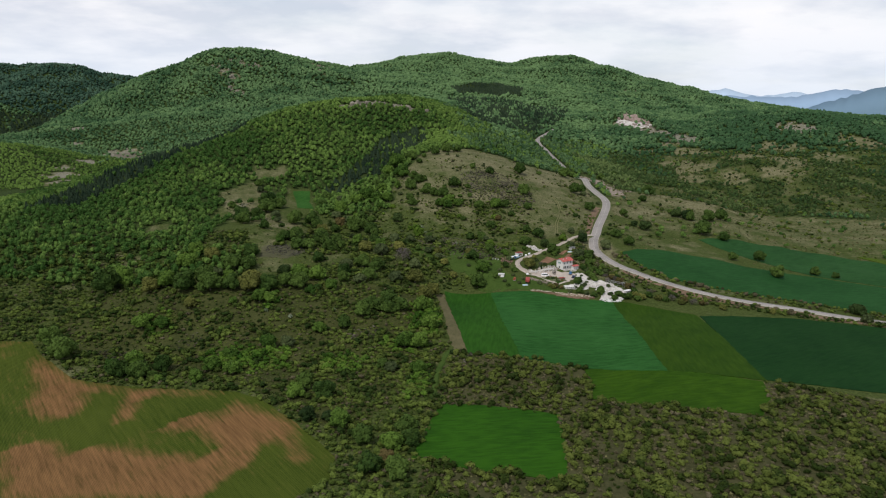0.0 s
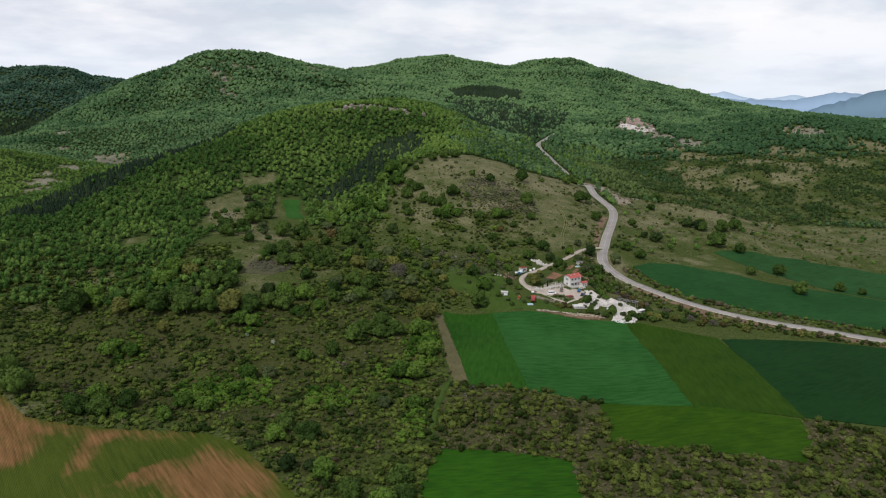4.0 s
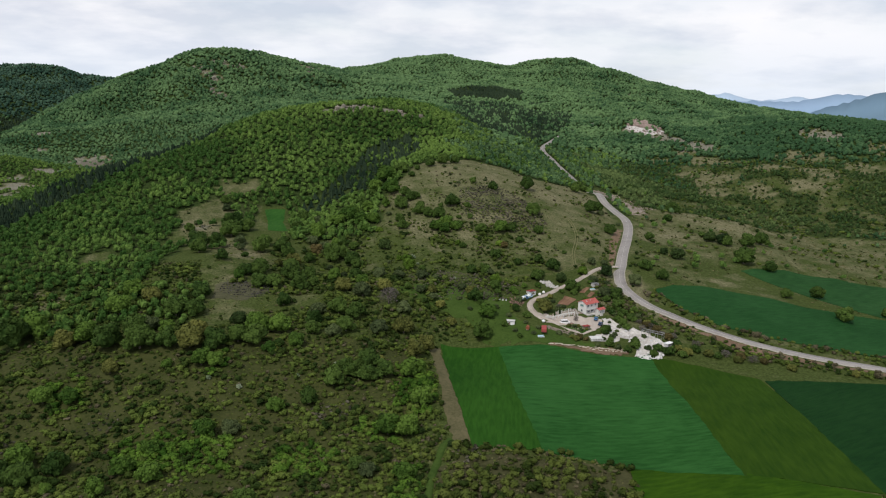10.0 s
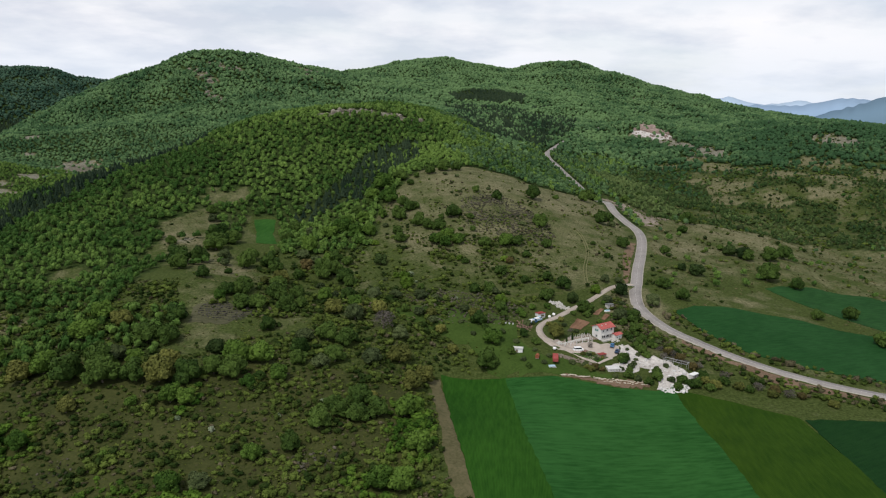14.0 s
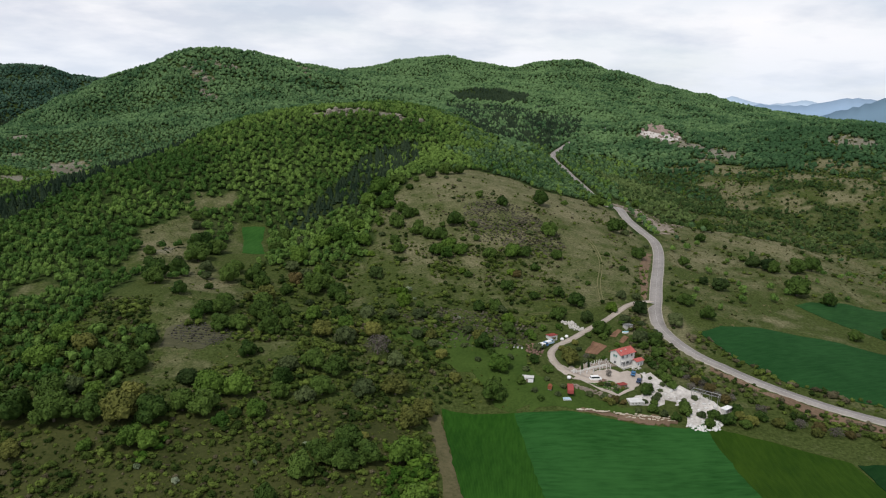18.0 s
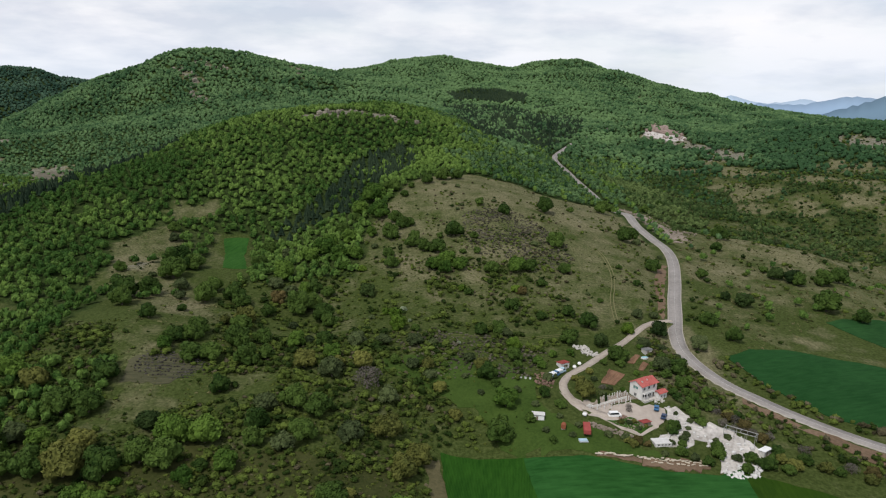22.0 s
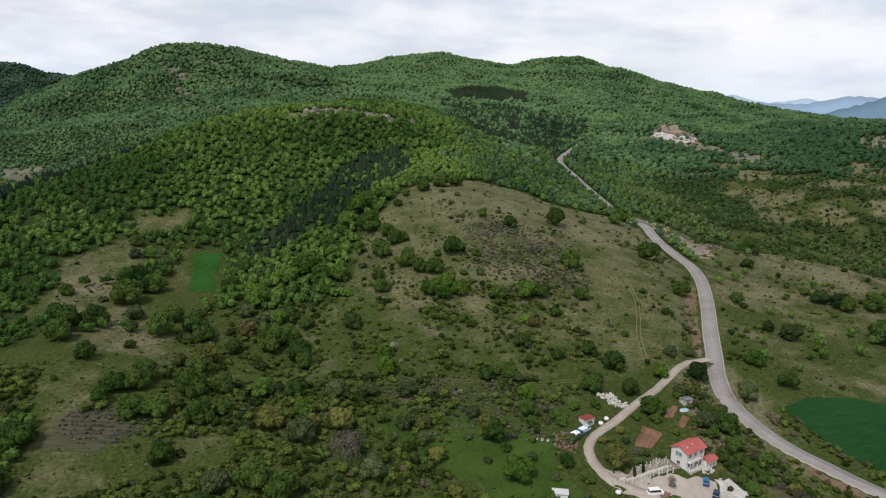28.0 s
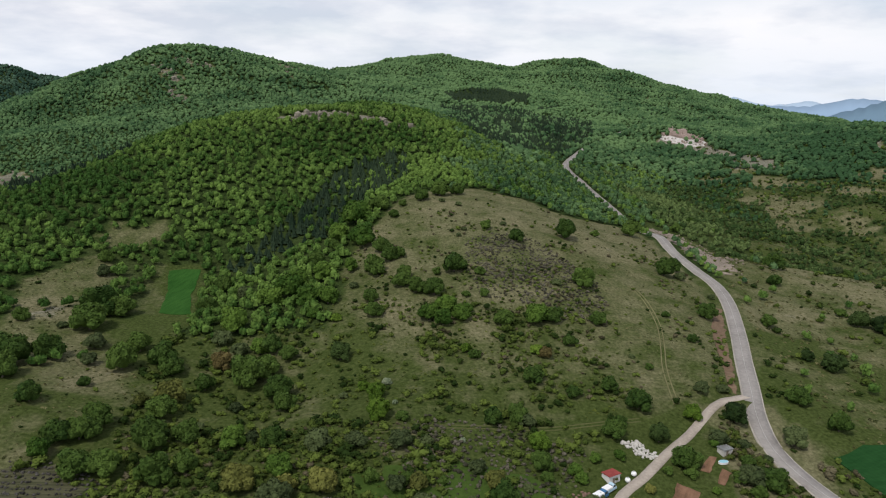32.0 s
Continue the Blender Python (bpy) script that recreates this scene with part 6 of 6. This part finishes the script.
for side_ in (0, 1):
    slope = (HD / 2 + 0.7) / math.cos(pitch)
    slab = merged(box(-0.6, 0, 0, HL + 0.6, slope, 0.16, 0.02), *(box(-0.6, 0.02 + k * slope / 14, 0.16, HL + 0.6, 0.02 + (k + 0.55) * slope / 14, 0.215, 0) for k in range(14)))
    ob = part("roof", slab, ROOF_RED, house, "red tiled roof slope")
    ob.matrix_basis = Matrix.Translation((0, -0.62, HT - 0.32)) @ Matrix.Rotation(pitch, 4, "X") if side_ == 0 else Matrix.Translation((HL, HD + 0.62, HT - 0.32)) @ Matrix.Rotation(math.pi, 4, "Z") @ Matrix.Rotation(pitch, 4, "X")
part("ridge_cap", moved(tube(0.16, HL + 1.2, 8, "X"), HL / 2, HD / 2, HT + 1.83), ROOF_RED, house)
for cx, cy in ((2.0, 1.7), (5.6, 2.1)):
    chimney = part("chimney", box(cx - 0.3, cy - 0.3, HT, cx + 0.3, cy + 0.3, HT + 1.9, 0.02), PLASTER, house, "white plastered chimney")
    part("chimney_cap", box(cx - 0.38, cy - 0.38, HT + 1.9, cx + 0.38, cy + 0.38, HT + 2.02, 0.01), ROOF_RED, chimney)
part("balcony", merged(box(0.4, -1.3, 3.1, 7.4, 0.0, 3.28, 0.02), box(0.4, -1.3, 3.28, 7.4, -1.2, 4.0, 0.01)), PLASTER, house, "white balcony along the front")
for px in (0.55, 2.8, 5.05, 7.25):
    part("porch_post", moved(tube(0.11, 3.1, 10), px, -1.2, 1.55), PLASTER, house)
part("porch_floor", box(0.1, -2.2, -1.6, 8.0, -0.01, 0.25, 0.03), CONCRETE, house)

annex = new("annex")
annex.matrix_basis = house.matrix_basis @ pose(8.2, -3.4, -0.9)
tagged(annex, "low white annex with a red roof beside the house", "annex")
for length, to_wall, holes in ((5.0, Matrix.Identity(4), [(1.0, 1.2, 2.0, 2.3), (3.0, 0.2, 3.9, 2.3)]), (2.7, pose(0, 3.3, 0, 0, 0, -90), []), (5.0, pose(5.0, 3.3, 0, 0, 0, 180), []), (2.7, pose(5.0, 0.3, 0, 0, 0, 90), [(0.8, 1.2, 1.8, 2.2)])):
    wall_ob = part("wall", wall_panel(length, 3.4, 0.3, holes), PLASTER, annex)
    wall_ob.matrix_basis = to_wall
    for hole in holes:
        window_in(annex, to_wall, *hole)
for side_ in (0, 1):
    ob = part("roof", merged(box(-0.4, 0, 0, 5.4, 2.25, 0.14, 0.02), *(box(-0.4, 0.02 + k * 0.25, 0.14, 5.4, 0.16 + k * 0.25, 0.185, 0) for k in range(9))), ROOF_RED, annex, "red tiled roof slope")
    ob.matrix_basis = Matrix.Translation((0, -0.35, 3.25)) @ Matrix.Rotation(radians(24), 4, "X") if side_ == 0 else Matrix.Translation((5.0, 3.65, 3.25)) @ Matrix.Rotation(math.pi, 4, "Z") @ Matrix.Rotation(radians(24), 4, "X")


def vehicle(name, x, y, turn, paint, label, category, length=4.2, width=1.75, tall=1.45, cab=(0.22, 0.78), box_back=None):
    """A parked car or van: lower body, cabin with glass, bumpers, lamps and four wheels."""
    root = root_at(name, x, y, turn, 0.22, label, category)
    half = length / 2
    sill = tall * 0.58
    body = bmesh.new()
    body = merged(box(-half, -width / 2, 0.25, half, width / 2, sill, 0.09))
    part("body", body, paint, root)
    a, b = -half + cab[0] * length, -half + cab[1] * length
    cabin = prism([(a, sill - 0.02), (b, sill - 0.02), (b - 0.5, tall), (a + 0.3, tall)], width - 0.16)
    moved(cabin, 0, -(width - 0.16) / 2, 0)
    cabin_ob = part("cabin", cabin, paint, root)
    for s in (-1, 1):
        glass = prism([(a + 0.14, sill + 0.04), (b - 0.16, sill + 0.04), (b - 0.56, tall - 0.09), (a + 0.36, tall - 0.09)], 0.02)
        part("side_window", moved(glass, 0, s * (width - 0.16) / 2 + (0.0 if s > 0 else -0.02), 0), GLASS, cabin_ob, "dark side glass")
    for x0, x1 in ((b - 0.02, b - 0.52), (a + 0.02, a + 0.32)):
        screen = bmesh.new()
        w = width / 2 - 0.17
        out = 0.02 if x0 > x1 else -0.02
        quad = [screen.verts.new(p) for p in ((x0 + out, -w, sill + 0.06), (x0 + out, w, sill + 0.06), (x1 + out, w, tall - 0.05), (x1 + out, -w, tall - 0.05))]
        screen.faces.new(quad)
        bmesh.ops.solidify(screen, geom=screen.faces[:], thickness=0.02)
        part("windscreen", screen, GLASS, cabin_ob, "dark windscreen glass")
    if box_back:
        part("load_box", box(-half + 0.05, -width / 2, sill, a - 0.05, width / 2, box_back, 0.04), WHITE_PAINT, root, "white load box")
    for s in (-1, 1):
        part("headlight", box(half - 0.03, s * width * 0.33 - 0.16, 0.55, half + 0.02, s * width * 0.33 + 0.16, 0.70, 0.01), MARBLE, root)
        part("bumper", box(s * half - 0.06, -width / 2 + 0.05, 0.28, s * half + 0.06, width / 2 - 0.05, 0.45, 0.02), RUBBER, root)
        for wx in (-half + 0.75, half - 0.75):
            wheel = part("wheel", moved(tube(0.31, 0.2, 16, "Y"), wx, s * (width / 2 - 0.08), 0.31), RUBBER, root)
            part("rim", moved(tube(0.18, 0.22, 12, "Y"), wx, s * (width / 2 - 0.08), 0.31), STEEL, wheel)
    return root


vehicle("car", 82.3, 430.2, 70, BLUE_PAINT, "blue hatchback parked below the house", "car")
vehicle("car", 83.6, 425.3, 62, NAVY_PAINT, "dark blue car parked beside the stone yard", "car")
vehicle("van", 64.8, 424.0, 8, WHITE_PAINT, "white van parked on the sandy yard", "van", 4.9, 1.9, 2.0, (0.05, 0.86))
vehicle("truck", 46.2, 449.3, 40, BLUE_PAINT, "old blue truck with a pale load box", "truck", 5.2, 2.0, 2.1, (0.62, 0.94), 2.0)
vehicle("truck", 49.4, 452.6, 40, SKY_PAINT, "old pale blue truck parked by the shed", "truck", 4.8, 1.9, 2.0, (0.62, 0.94), 1.7)

trailer = root_at("trailer", 52.4, 413.2, 82, 0.1, "long faded red trailer parked on the grass", "trailer")
part("load_bed", merged(box(-3.4, -1.2, 0.8, 3.4, 1.2, 2.3, 0.06), *(box(-3.2 + k * 0.9, -1.26, 0.8, -3.08 + k * 0.9, 1.26, 2.32, 0.01) for k in range(8))), DULL_RED, trailer)
part("chassis", box(-3.2, -0.5, 0.55, 4.6, 0.5, 0.8, 0.02), RUST, trailer)
for wx in (-2.2, -1.1, 2.2):
    for s in (-1, 1):
        wheel = part("wheel", moved(tube(0.42, 0.25, 14, "Y"), wx, s * 1.0, 0.42), RUBBER, trailer)
        part("rim", moved(tube(0.2, 0.27, 10, "Y"), wx, s * 1.0, 0.42), STEEL, wheel)


def shed(name, x, y, turn, wide, deep, tall, wall_mat, roof_mat, label, fall=0.35):
    root = root_at(name, x, y, turn, -0.1, label, "shed")
    part("wall", wall_panel(wide, tall, 0.12, [(wide * 0.3, 0.1, wide * 0.3 + 0.9, 1.9)]), wall_mat, root)
    part("door", box(wide * 0.3 + 0.01, 0.04, 0.11, wide * 0.3 + 0.89, 0.09, 1.89, 0.01), TIMBER, root)
    for x0 in (0, wide - 0.12):
        part("wall", box(x0, 0.125, 0, x0 + 0.12, deep - 0.125, tall, 0), wall_mat, root)
    part("wall", box(0, deep - 0.12, 0, wide, deep, tall, 0), wall_mat, root)
    roof = part("roof", merged(box(-0.25, -0.3, 0, wide + 0.25, deep + 0.3, 0.08, 0.01), *(box(-0.25 + k * (wide + 0.5) / 12, -0.3, 0.08, -0.2 + k * (wide + 0.5) / 12, deep + 0.3, 0.12, 0) for k in range(12))), roof_mat, root)
    roof.matrix_basis = Matrix.Translation((0, 0, tall + 0.22)) @ Matrix.Rotation(radians(-4), 4, "X")
    return root


shed("shed", 50.2, 455.6, 30, 4.2, 3.2, 2.5, PLASTER, DULL_RED, "small white shed with a faded red roof")
shed("shed", 89.0, 470.0, 20, 3.6, 2.8, 2.1, CONCRETE, STEEL, "small grey shed with a tin roof")
shed("shed", 33.8, 420.3, -8, 4.4, 3.0, 2.2, WHITE_PAINT, MARBLE, "white shed standing in the grass")
shed("shed", 113.0, 406.6, 35, 4.6, 2.2, 2.2, MARBLE, WHITE_PAINT, "low white shed at the end of the stone yard")
shed("shed", 74.0, 418.2, 25, 3.4, 2.4, 1.9, TIMBER, DULL_RED, "low timber shed under a faded red roof")

pool = root_at("paddling_pool", 88.0, 467.2, 15, 0.0, "small oval paddling pool with blue water", "pool")
rim = tube(1.0, 0.6, 24)
bmesh.ops.scale(rim, verts=rim.verts, vec=(1.7, 1.0, 1.0))
part("basin", moved(rim, 0, 0, 0.25), WHITE_PAINT, pool)
top = tube(0.9, 0.04, 24)
bmesh.ops.scale(top, verts=top.verts, vec=(1.7, 1.0, 1.0))
part("water", moved(top, 0, 0, 0.58), WATER, pool)

tank_model = root_at("water_tank", 56.0, 457.4, 0, 0, "round white water tank beside the lane", "water tank", "white tanks")
drum = bmesh.new()
bmesh.ops.create_uvsphere(drum, u_segments=16, v_segments=10, radius=0.85)
bmesh.ops.scale(drum, verts=drum.verts, vec=(1, 1, 0.9))
part("drum", moved(drum, 0, 0, 0.7), WHITE_PAINT, tank_model)
part("lid", moved(tube(0.28, 0.16, 12), 0, 0, 1.48), STEEL, tank_model)
for x, y in ((58.6, 460.4), (53.2, 421.6)):
    copy_thing(tank_model, pose(x, y, h1(x, y)))
boiler = root_at("fuel_tank", 44.4, 415.0, 75, 0, "rusty brown fuel tank lying in the grass", "fuel tank")
part("drum", moved(tube(0.9, 2.2, 18, "X"), 0, 0, 1.2), RUST, boiler)
for s in (-0.7, 0.7):
    part("cradle", box(s - 0.1, -0.7, 0, s + 0.1, 0.7, 0.5, 0.02), CONCRETE, boiler)
stack = root_at("panel_stack", 50.4, 408.6, 5, 0, "stack of pale blue sheets lying in the grass", "sheet stack")
for k in range(4):
    part("panel", box(-1.6, -0.9, 0.1 + 0.16 * k, 1.6 - 0.1 * k, 0.9, 0.22 + 0.16 * k, 0.01), SKY_PAINT if k % 2 else WHITE_PAINT, stack)

hive = root_at("beehive", 30.6, 446.2, 10, 0, "white box beehive standing in the meadow", "beehive", "row of beehives")
part("hive_body", box(-0.35, -0.3, 0.25, 0.35, 0.3, 0.85, 0.02), WHITE_PAINT, hive)
part("hive_roof", box(-0.42, -0.37, 0.85, 0.42, 0.37, 0.98, 0.02), STEEL, hive)
part("stand", box(-0.3, -0.25, -0.1, 0.3, 0.25, 0.25, 0.01), TIMBER, hive)
for x, y in ((32.4, 445.9), (34.2, 445.5), (36.0, 445.2)):
    copy_thing(hive, pose(x, y, h1(x, y), 0, 0, 10))

TERRACE_EARTH = material("terrace_earth", (0.13, 0.105, 0.08), (0.34, 0.29, 0.24), 0.7, 0.95, 0.1)
tagged(drape("terrace", [(57, 429.6), (61, 434), (67, 437.5), (73.5, 440.6), (76.6, 436.2), (69, 433), (62, 429.6)], TERRACE_EARTH, 0.14, 2, 2, 0.3), "brownish earth terrace beside the house", "terrace", kind="structure")
# the terrace wall and its row of stone posts
terrace_line = smooth_line([(55, 428.2), (59, 429.6), (63, 431.2), (68, 433.6), (72.3, 436)], 1.0)
terrace_z = height(terrace_line[:, 0], terrace_line[:, 1])
tagged(ribbon("terrace_wall", terrace_line, terrace_z + 0.3, 0.3, 0.6, CONCRETE, None, 0.0, 0.6), "low pale retaining wall along the terrace", "wall", kind="structure")
post_model = new("stone_post")
part("shaft", moved(tube(0.16, 1.5, 8, "Z", 0.8), 0, 0, 0.85), MARBLE, post_model)
part("plinth", box(-0.25, -0.25, 0, 0.25, 0.25, 0.2, 0.02), CONCRETE, post_model)
part("cap", box(-0.22, -0.22, 1.55, 0.22, 0.22, 1.72, 0.03), MARBLE, post_model)
tagged(post_model, "short white carved stone post on the terrace", "stone post", "posts along the terrace")
post_model.matrix_basis = pose(56.0, 427.2, h1(56.0, 427.2))
rng = np.random.default_rng(77)
for k in range(1, 20):
    q = terrace_line[min(len(terrace_line) - 1, k)] + np.array((0.5, -1.2)) * (1 if k % 3 else 1.9)
    copy_thing(post_model, pose(q[0], q[1], h1(*q), 0, 0, rng.uniform(0, 90)))
for k in range(22):
    s = k / 21
    copy_thing(post_model, pose(60.5 + 13 * s + rng.normal(0, 0.35), 433.2 + 6.4 * s - 1.3 * (k % 2) + rng.normal(0, 0.3), h1(60.5 + 13 * s, 433 + 6.4 * s) + 0.1, 0, 0, rng.uniform(0, 90)) @ Matrix.Scale(rng.uniform(0.45, 0.9), 4))
for x, y, r, tone in ((60.2, 430.2, 0.32, "DEEP"), (63.2, 431.8, 0.36, "DEEP")):
    cypress = root_at("cypress", x, y, 0, 0, "slim dark cypress beside the terrace", "tree")
    v, f = crown_arrays(int(x), 3, 260, 2, 0.16, 1.0)
    v[:, :2] *= 0.62
    v[:, 2] *= 3.0
    mesh_object("crown", v, f, TREE_KINDS[tone][0], cypress, smooth=False)
    part("trunk", moved(tube(0.1, 0.8, 8), 0, 0, 0.2), BARK, cypress)

# blocks and slabs of marble
block_models = []
for k, (a, b, c) in enumerate(((1.6, 0.9, 0.7), (1.1, 0.8, 0.9), (2.2, 1.2, 0.5), (0.8, 0.6, 0.6), (1.9, 1.4, 1.0))):
    bm = box(-a / 2, -b / 2, 0, a / 2, b / 2, c, 0.05)
    for v in bm.verts:
        v.co += Vector(rng.normal(0, 0.05, 3))
    me = bpy.data.meshes.new("marble_block")
    bm.to_mesh(me)
    bm.free()
    me.materials.append(MARBLE)
    block_models.append(me)


def marble(x, y, k, turn, grow=1.0):
    ob = new("marble_block", block_models[k % 5])
    ob.matrix_basis = pose(x, y, h1(x, y) + 0.08, 0, 0, turn) @ Matrix.Scale(grow, 4)
    return tagged(ob, "rough white marble block lying on the ground", "stone block", "marble blocks")


CREAM_STONE = material("cream_stone", (0.30, 0.26, 0.19), (0.58, 0.52, 0.42), 0.7, 0.85, 0.05)
tagged(drape("bank", [(69, 398.6), (80, 398.2), (91, 399), (93, 402.6), (82, 403.6), (70, 402.6)], EARTH, 0.33, 2, 1.5, 0.75), "low brown bank heaped with slabs beside the crops", "bank", kind="structure")
tagged(drape("bank", [(54, 402), (62, 401), (69, 400.4), (69, 402.4), (62, 403), (55, 404)], EARTH, 0.12, 2, 2, 0.4), "low brown bank under a row of slabs", "bank", kind="structure")
slab_models = []
for k, (a, b, c) in enumerate(((1.8, 0.7, 0.22), (1.2, 0.8, 0.3), (2.4, 0.6, 0.18), (0.9, 0.5, 0.4))):
    bm = box(-a / 2, -b / 2, 0, a / 2, b / 2, c, 0.03)
    for v in bm.verts:
        v.co += Vector(rng.normal(0, 0.04, 3))
    me = bpy.data.meshes.new("stone_slab")
    bm.to_mesh(me)
    bm.free()
    me.materials.append(CREAM_STONE)
    slab_models.append(me)
for k in range(64):
    s = k / 63
    if 0.30 < s < 0.36:
        continue
    x, y = 54.5 + 37 * s + rng.normal(0, 0.3), 402.9 - 0.7 * math.sin(3 * s) + rng.normal(0, 0.35) - (1.8 if s > 0.45 and k % 3 == 0 else 0)
    slab = new("stone_block", slab_models[k % 4])
    slab.matrix_basis = pose(x, y, h1(x, y) + 0.33, rng.uniform(-6, 6), rng.uniform(-6, 6), rng.uniform(-30, 30)) @ Matrix.Scale(rng.uniform(0.6, 1.0), 4)
    tagged(slab, "cream-coloured sawn stone slab lying on the bank", "stone slab", "slabs along the field")
spots, tries = [], 0
while len(spots) < 48 and tries < 4000:
    tries += 1
    x, y = rng.uniform(76, 115), rng.uniform(398, 434)
    if inside(WHITE_GROUND, x, y) and all((x - a) ** 2 + (y - b) ** 2 > 2.2 for a, b in spots) and (x - 83) ** 2 + (y - 428) ** 2 > 16:
        spots.append((x, y))
        marble(x, y, int(rng.integers(0, 5)), rng.uniform(0, 90), rng.uniform(0.45, 1.0))
platform = root_at("loading_platform", 75.6, 408.6, 8, 0, "white concrete loading platform with dark bays", "platform")
part("deck", wall_panel(6.2, 1.3, 4.2, [(1.0 + k * 1.3, 0.2, 1.7 + k * 1.3, 1.0) for k in range(4)]), MARBLE, platform)
# black sheet added inside the bays, in place of the shade there
part("back", box(0.2, 1.2, 0.1, 6.0, 1.4, 1.2, 0), RUBBER, platform)

frame_root = root_at("lifting_frame", 103.0, 417.5, -38, 0, "grey steel lifting frame over the stone yard", "lifting frame")
for x0 in (0, 3.6, 7.2, 10.6):
    for y0 in (0, 3.0):
        part("leg", moved(tube(0.09, 3.2, 8), x0, y0, 1.5), STEEL, frame_root)
for y0 in (0, 3.0):
    part("beam", box(-0.3, y0 - 0.1, 3.0, 11.0, y0 + 0.1, 3.2, 0.02), STEEL, frame_root)
for x0 in (0, 5.4, 10.6):
    part("cross_beam", box(x0 - 0.08, 0, 3.2, x0 + 0.08, 3.0, 3.36, 0.02), STEEL, frame_root)


def rubble(name, outline, count, low, high, mat, label, seed):
    """Loose stones strewn over an outline."""
    rng = np.random.default_rng(seed)
    o = np.array(outline)
    v0, f0 = ICO[1]
    verts, faces, n = [], [], 0
    while n < count:
        x, y = rng.uniform(*o[:, 0][[o[:, 0].argmin(), o[:, 0].argmax()]]), rng.uniform(*o[:, 1][[o[:, 1].argmin(), o[:, 1].argmax()]])
        if not inside(outline, x, y):
            continue
        r = rng.uniform(low, high) * rng.uniform(0.5, 1.0)
        verts.append(v0 * (1 + rng.normal(0, 0.18, (len(v0), 1))) * r * rng.uniform(0.6, 1.3, 3) + np.array((x, y, h1(x, y) + r * 0.35)))
        faces.append(f0 + n * len(v0))
        n += 1
    return tagged(mesh_object(name, np.concatenate(verts), np.concatenate(faces), mat, smooth=False), label, "rubble", kind="stuff")


rubble("rubble", [(58, 475), (63, 477), (69, 472), (68, 468), (62, 470)], 130, 0.25, 0.8, CONCRETE, "heap of pale stone waste beside the lane", 5)
rubble("rubble", [(95, 399), (104, 399), (112, 405), (108, 397), (98, 395)], 130, 0.3, 1.0, MARBLE, "white stone waste at the edge of the field", 6)
rubble("rubble", [(54, 419), (64, 415), (72, 412.5), (66, 412), (55, 416)], 160, 0.25, 0.7, PINK_ROCK, "reddish rubble along the yard edge", 7)
rubble("rubble", [(152, 770), (174, 768), (188, 738), (196, 705), (176, 656), (160, 650), (152, 690)], 240, 0.3, 1.1, PINK_ROCK, "loose stones strewn over the cutting", 8)
rubble("rubble", [(62.5, 425.5), (66, 427), (70, 424.5), (68, 421.5), (64.5, 422)], 70, 0.25, 0.7, SCRAP, "dark heap of rusty scrap in the yard", 15)
rubble("rubble", [(62, 419), (68, 416), (74, 417.5), (76, 420.5), (70, 423)], 80, 0.2, 0.6, TIMBER, "broken boards and litter on the grass island", 16)
rubble("rubble", [(80, 437), (84, 434), (88, 436), (86, 439)], 60, 0.25, 0.7, CONCRETE, "rubble beside the house wall", 17)
rubble("rubble", [(42, 452), (46, 446), (44, 440), (37, 443), (38, 449)], 90, 0.3, 0.9, SCRAP, "heap of rusty scrap beside the lane", 9)

OUTCROP = material("weathered_outcrop", (0.10, 0.095, 0.070), (0.27, 0.245, 0.195), 0.3, 0.95, 0.5)
rubble("outcrop", [(-122, 814), (-104, 834), (-84, 844), (-66, 847), (-66, 838), (-84, 834), (-102, 824), (-116, 808)], 26, 2.0, 4.4, OUTCROP, "weathered rocks on the wooded hilltop", 21)
rubble("outcrop", [(-58, 850), (-40, 850), (-24, 856), (-24, 849), (-44, 843), (-58, 843)], 12, 1.8, 3.6, OUTCROP, "weathered rocks on the shoulder of the hilltop", 22)
rubble("outcrop", [(-524, 1545), (-500, 1535), (-448, 1484), (-440, 1440), (-400, 1398), (-412, 1386), (-452, 1432), (-460, 1474), (-505, 1512)], 60, 1.8, 4.2, OUTCROP, "pale rocks in a spine down the high hill", 23)
rubble("outcrop", [(-488, 1570), (-450, 1550), (-416, 1560), (-418, 1546), (-450, 1534), (-484, 1556)], 26, 1.8, 3.6, OUTCROP, "pale rocks below the summit", 24)
rubble("outcrop", [(-335, 1745), (-288, 1810), (-274, 1800), (-276, 1620), (-296, 1624), (-312, 1668)], 40, 1.8, 3.8, OUTCROP, "pale rocks on the shoulder of the high hill", 25)

# ---- the quarry on the far slope ----
QUARRY = [(286, 1172), (292, 1160), (306, 1152), (324, 1148), (338, 1152), (343, 1164), (338, 1180), (326, 1192), (308, 1196), (292, 1188)]
QUARRY_BACK = [(289, 1178), (300, 1176), (314, 1172), (330, 1171), (341, 1170), (337, 1181), (326, 1193), (308, 1197), (293, 1189)]


def broken(x, y):
    """Steps and boulders of a worked rock slope."""
    return 1.6 * np.sin(x * 0.9 + 2 * np.sin(y * 0.35)) * np.cos(y * 0.8) + 1.2 * np.sin(x * 0.37 + 1.3) + 0.8


tagged(drape("quarry_floor", QUARRY, DUST, 0.5, 3, 3, 0.9), "pale quarry floor on the far hill", "quarry", kind="structure")
tagged(drape("quarry_face", QUARRY_BACK, QUARRY_ROCK, 1.6, 2.5, 2.5, 0.9, rise=broken), "reddish rock face of the far quarry", "quarry", kind="structure")
rubble("rubble", QUARRY, 160, 0.7, 2.2, QUARRY_ROCK, "broken rock on the quarry floor", 12)
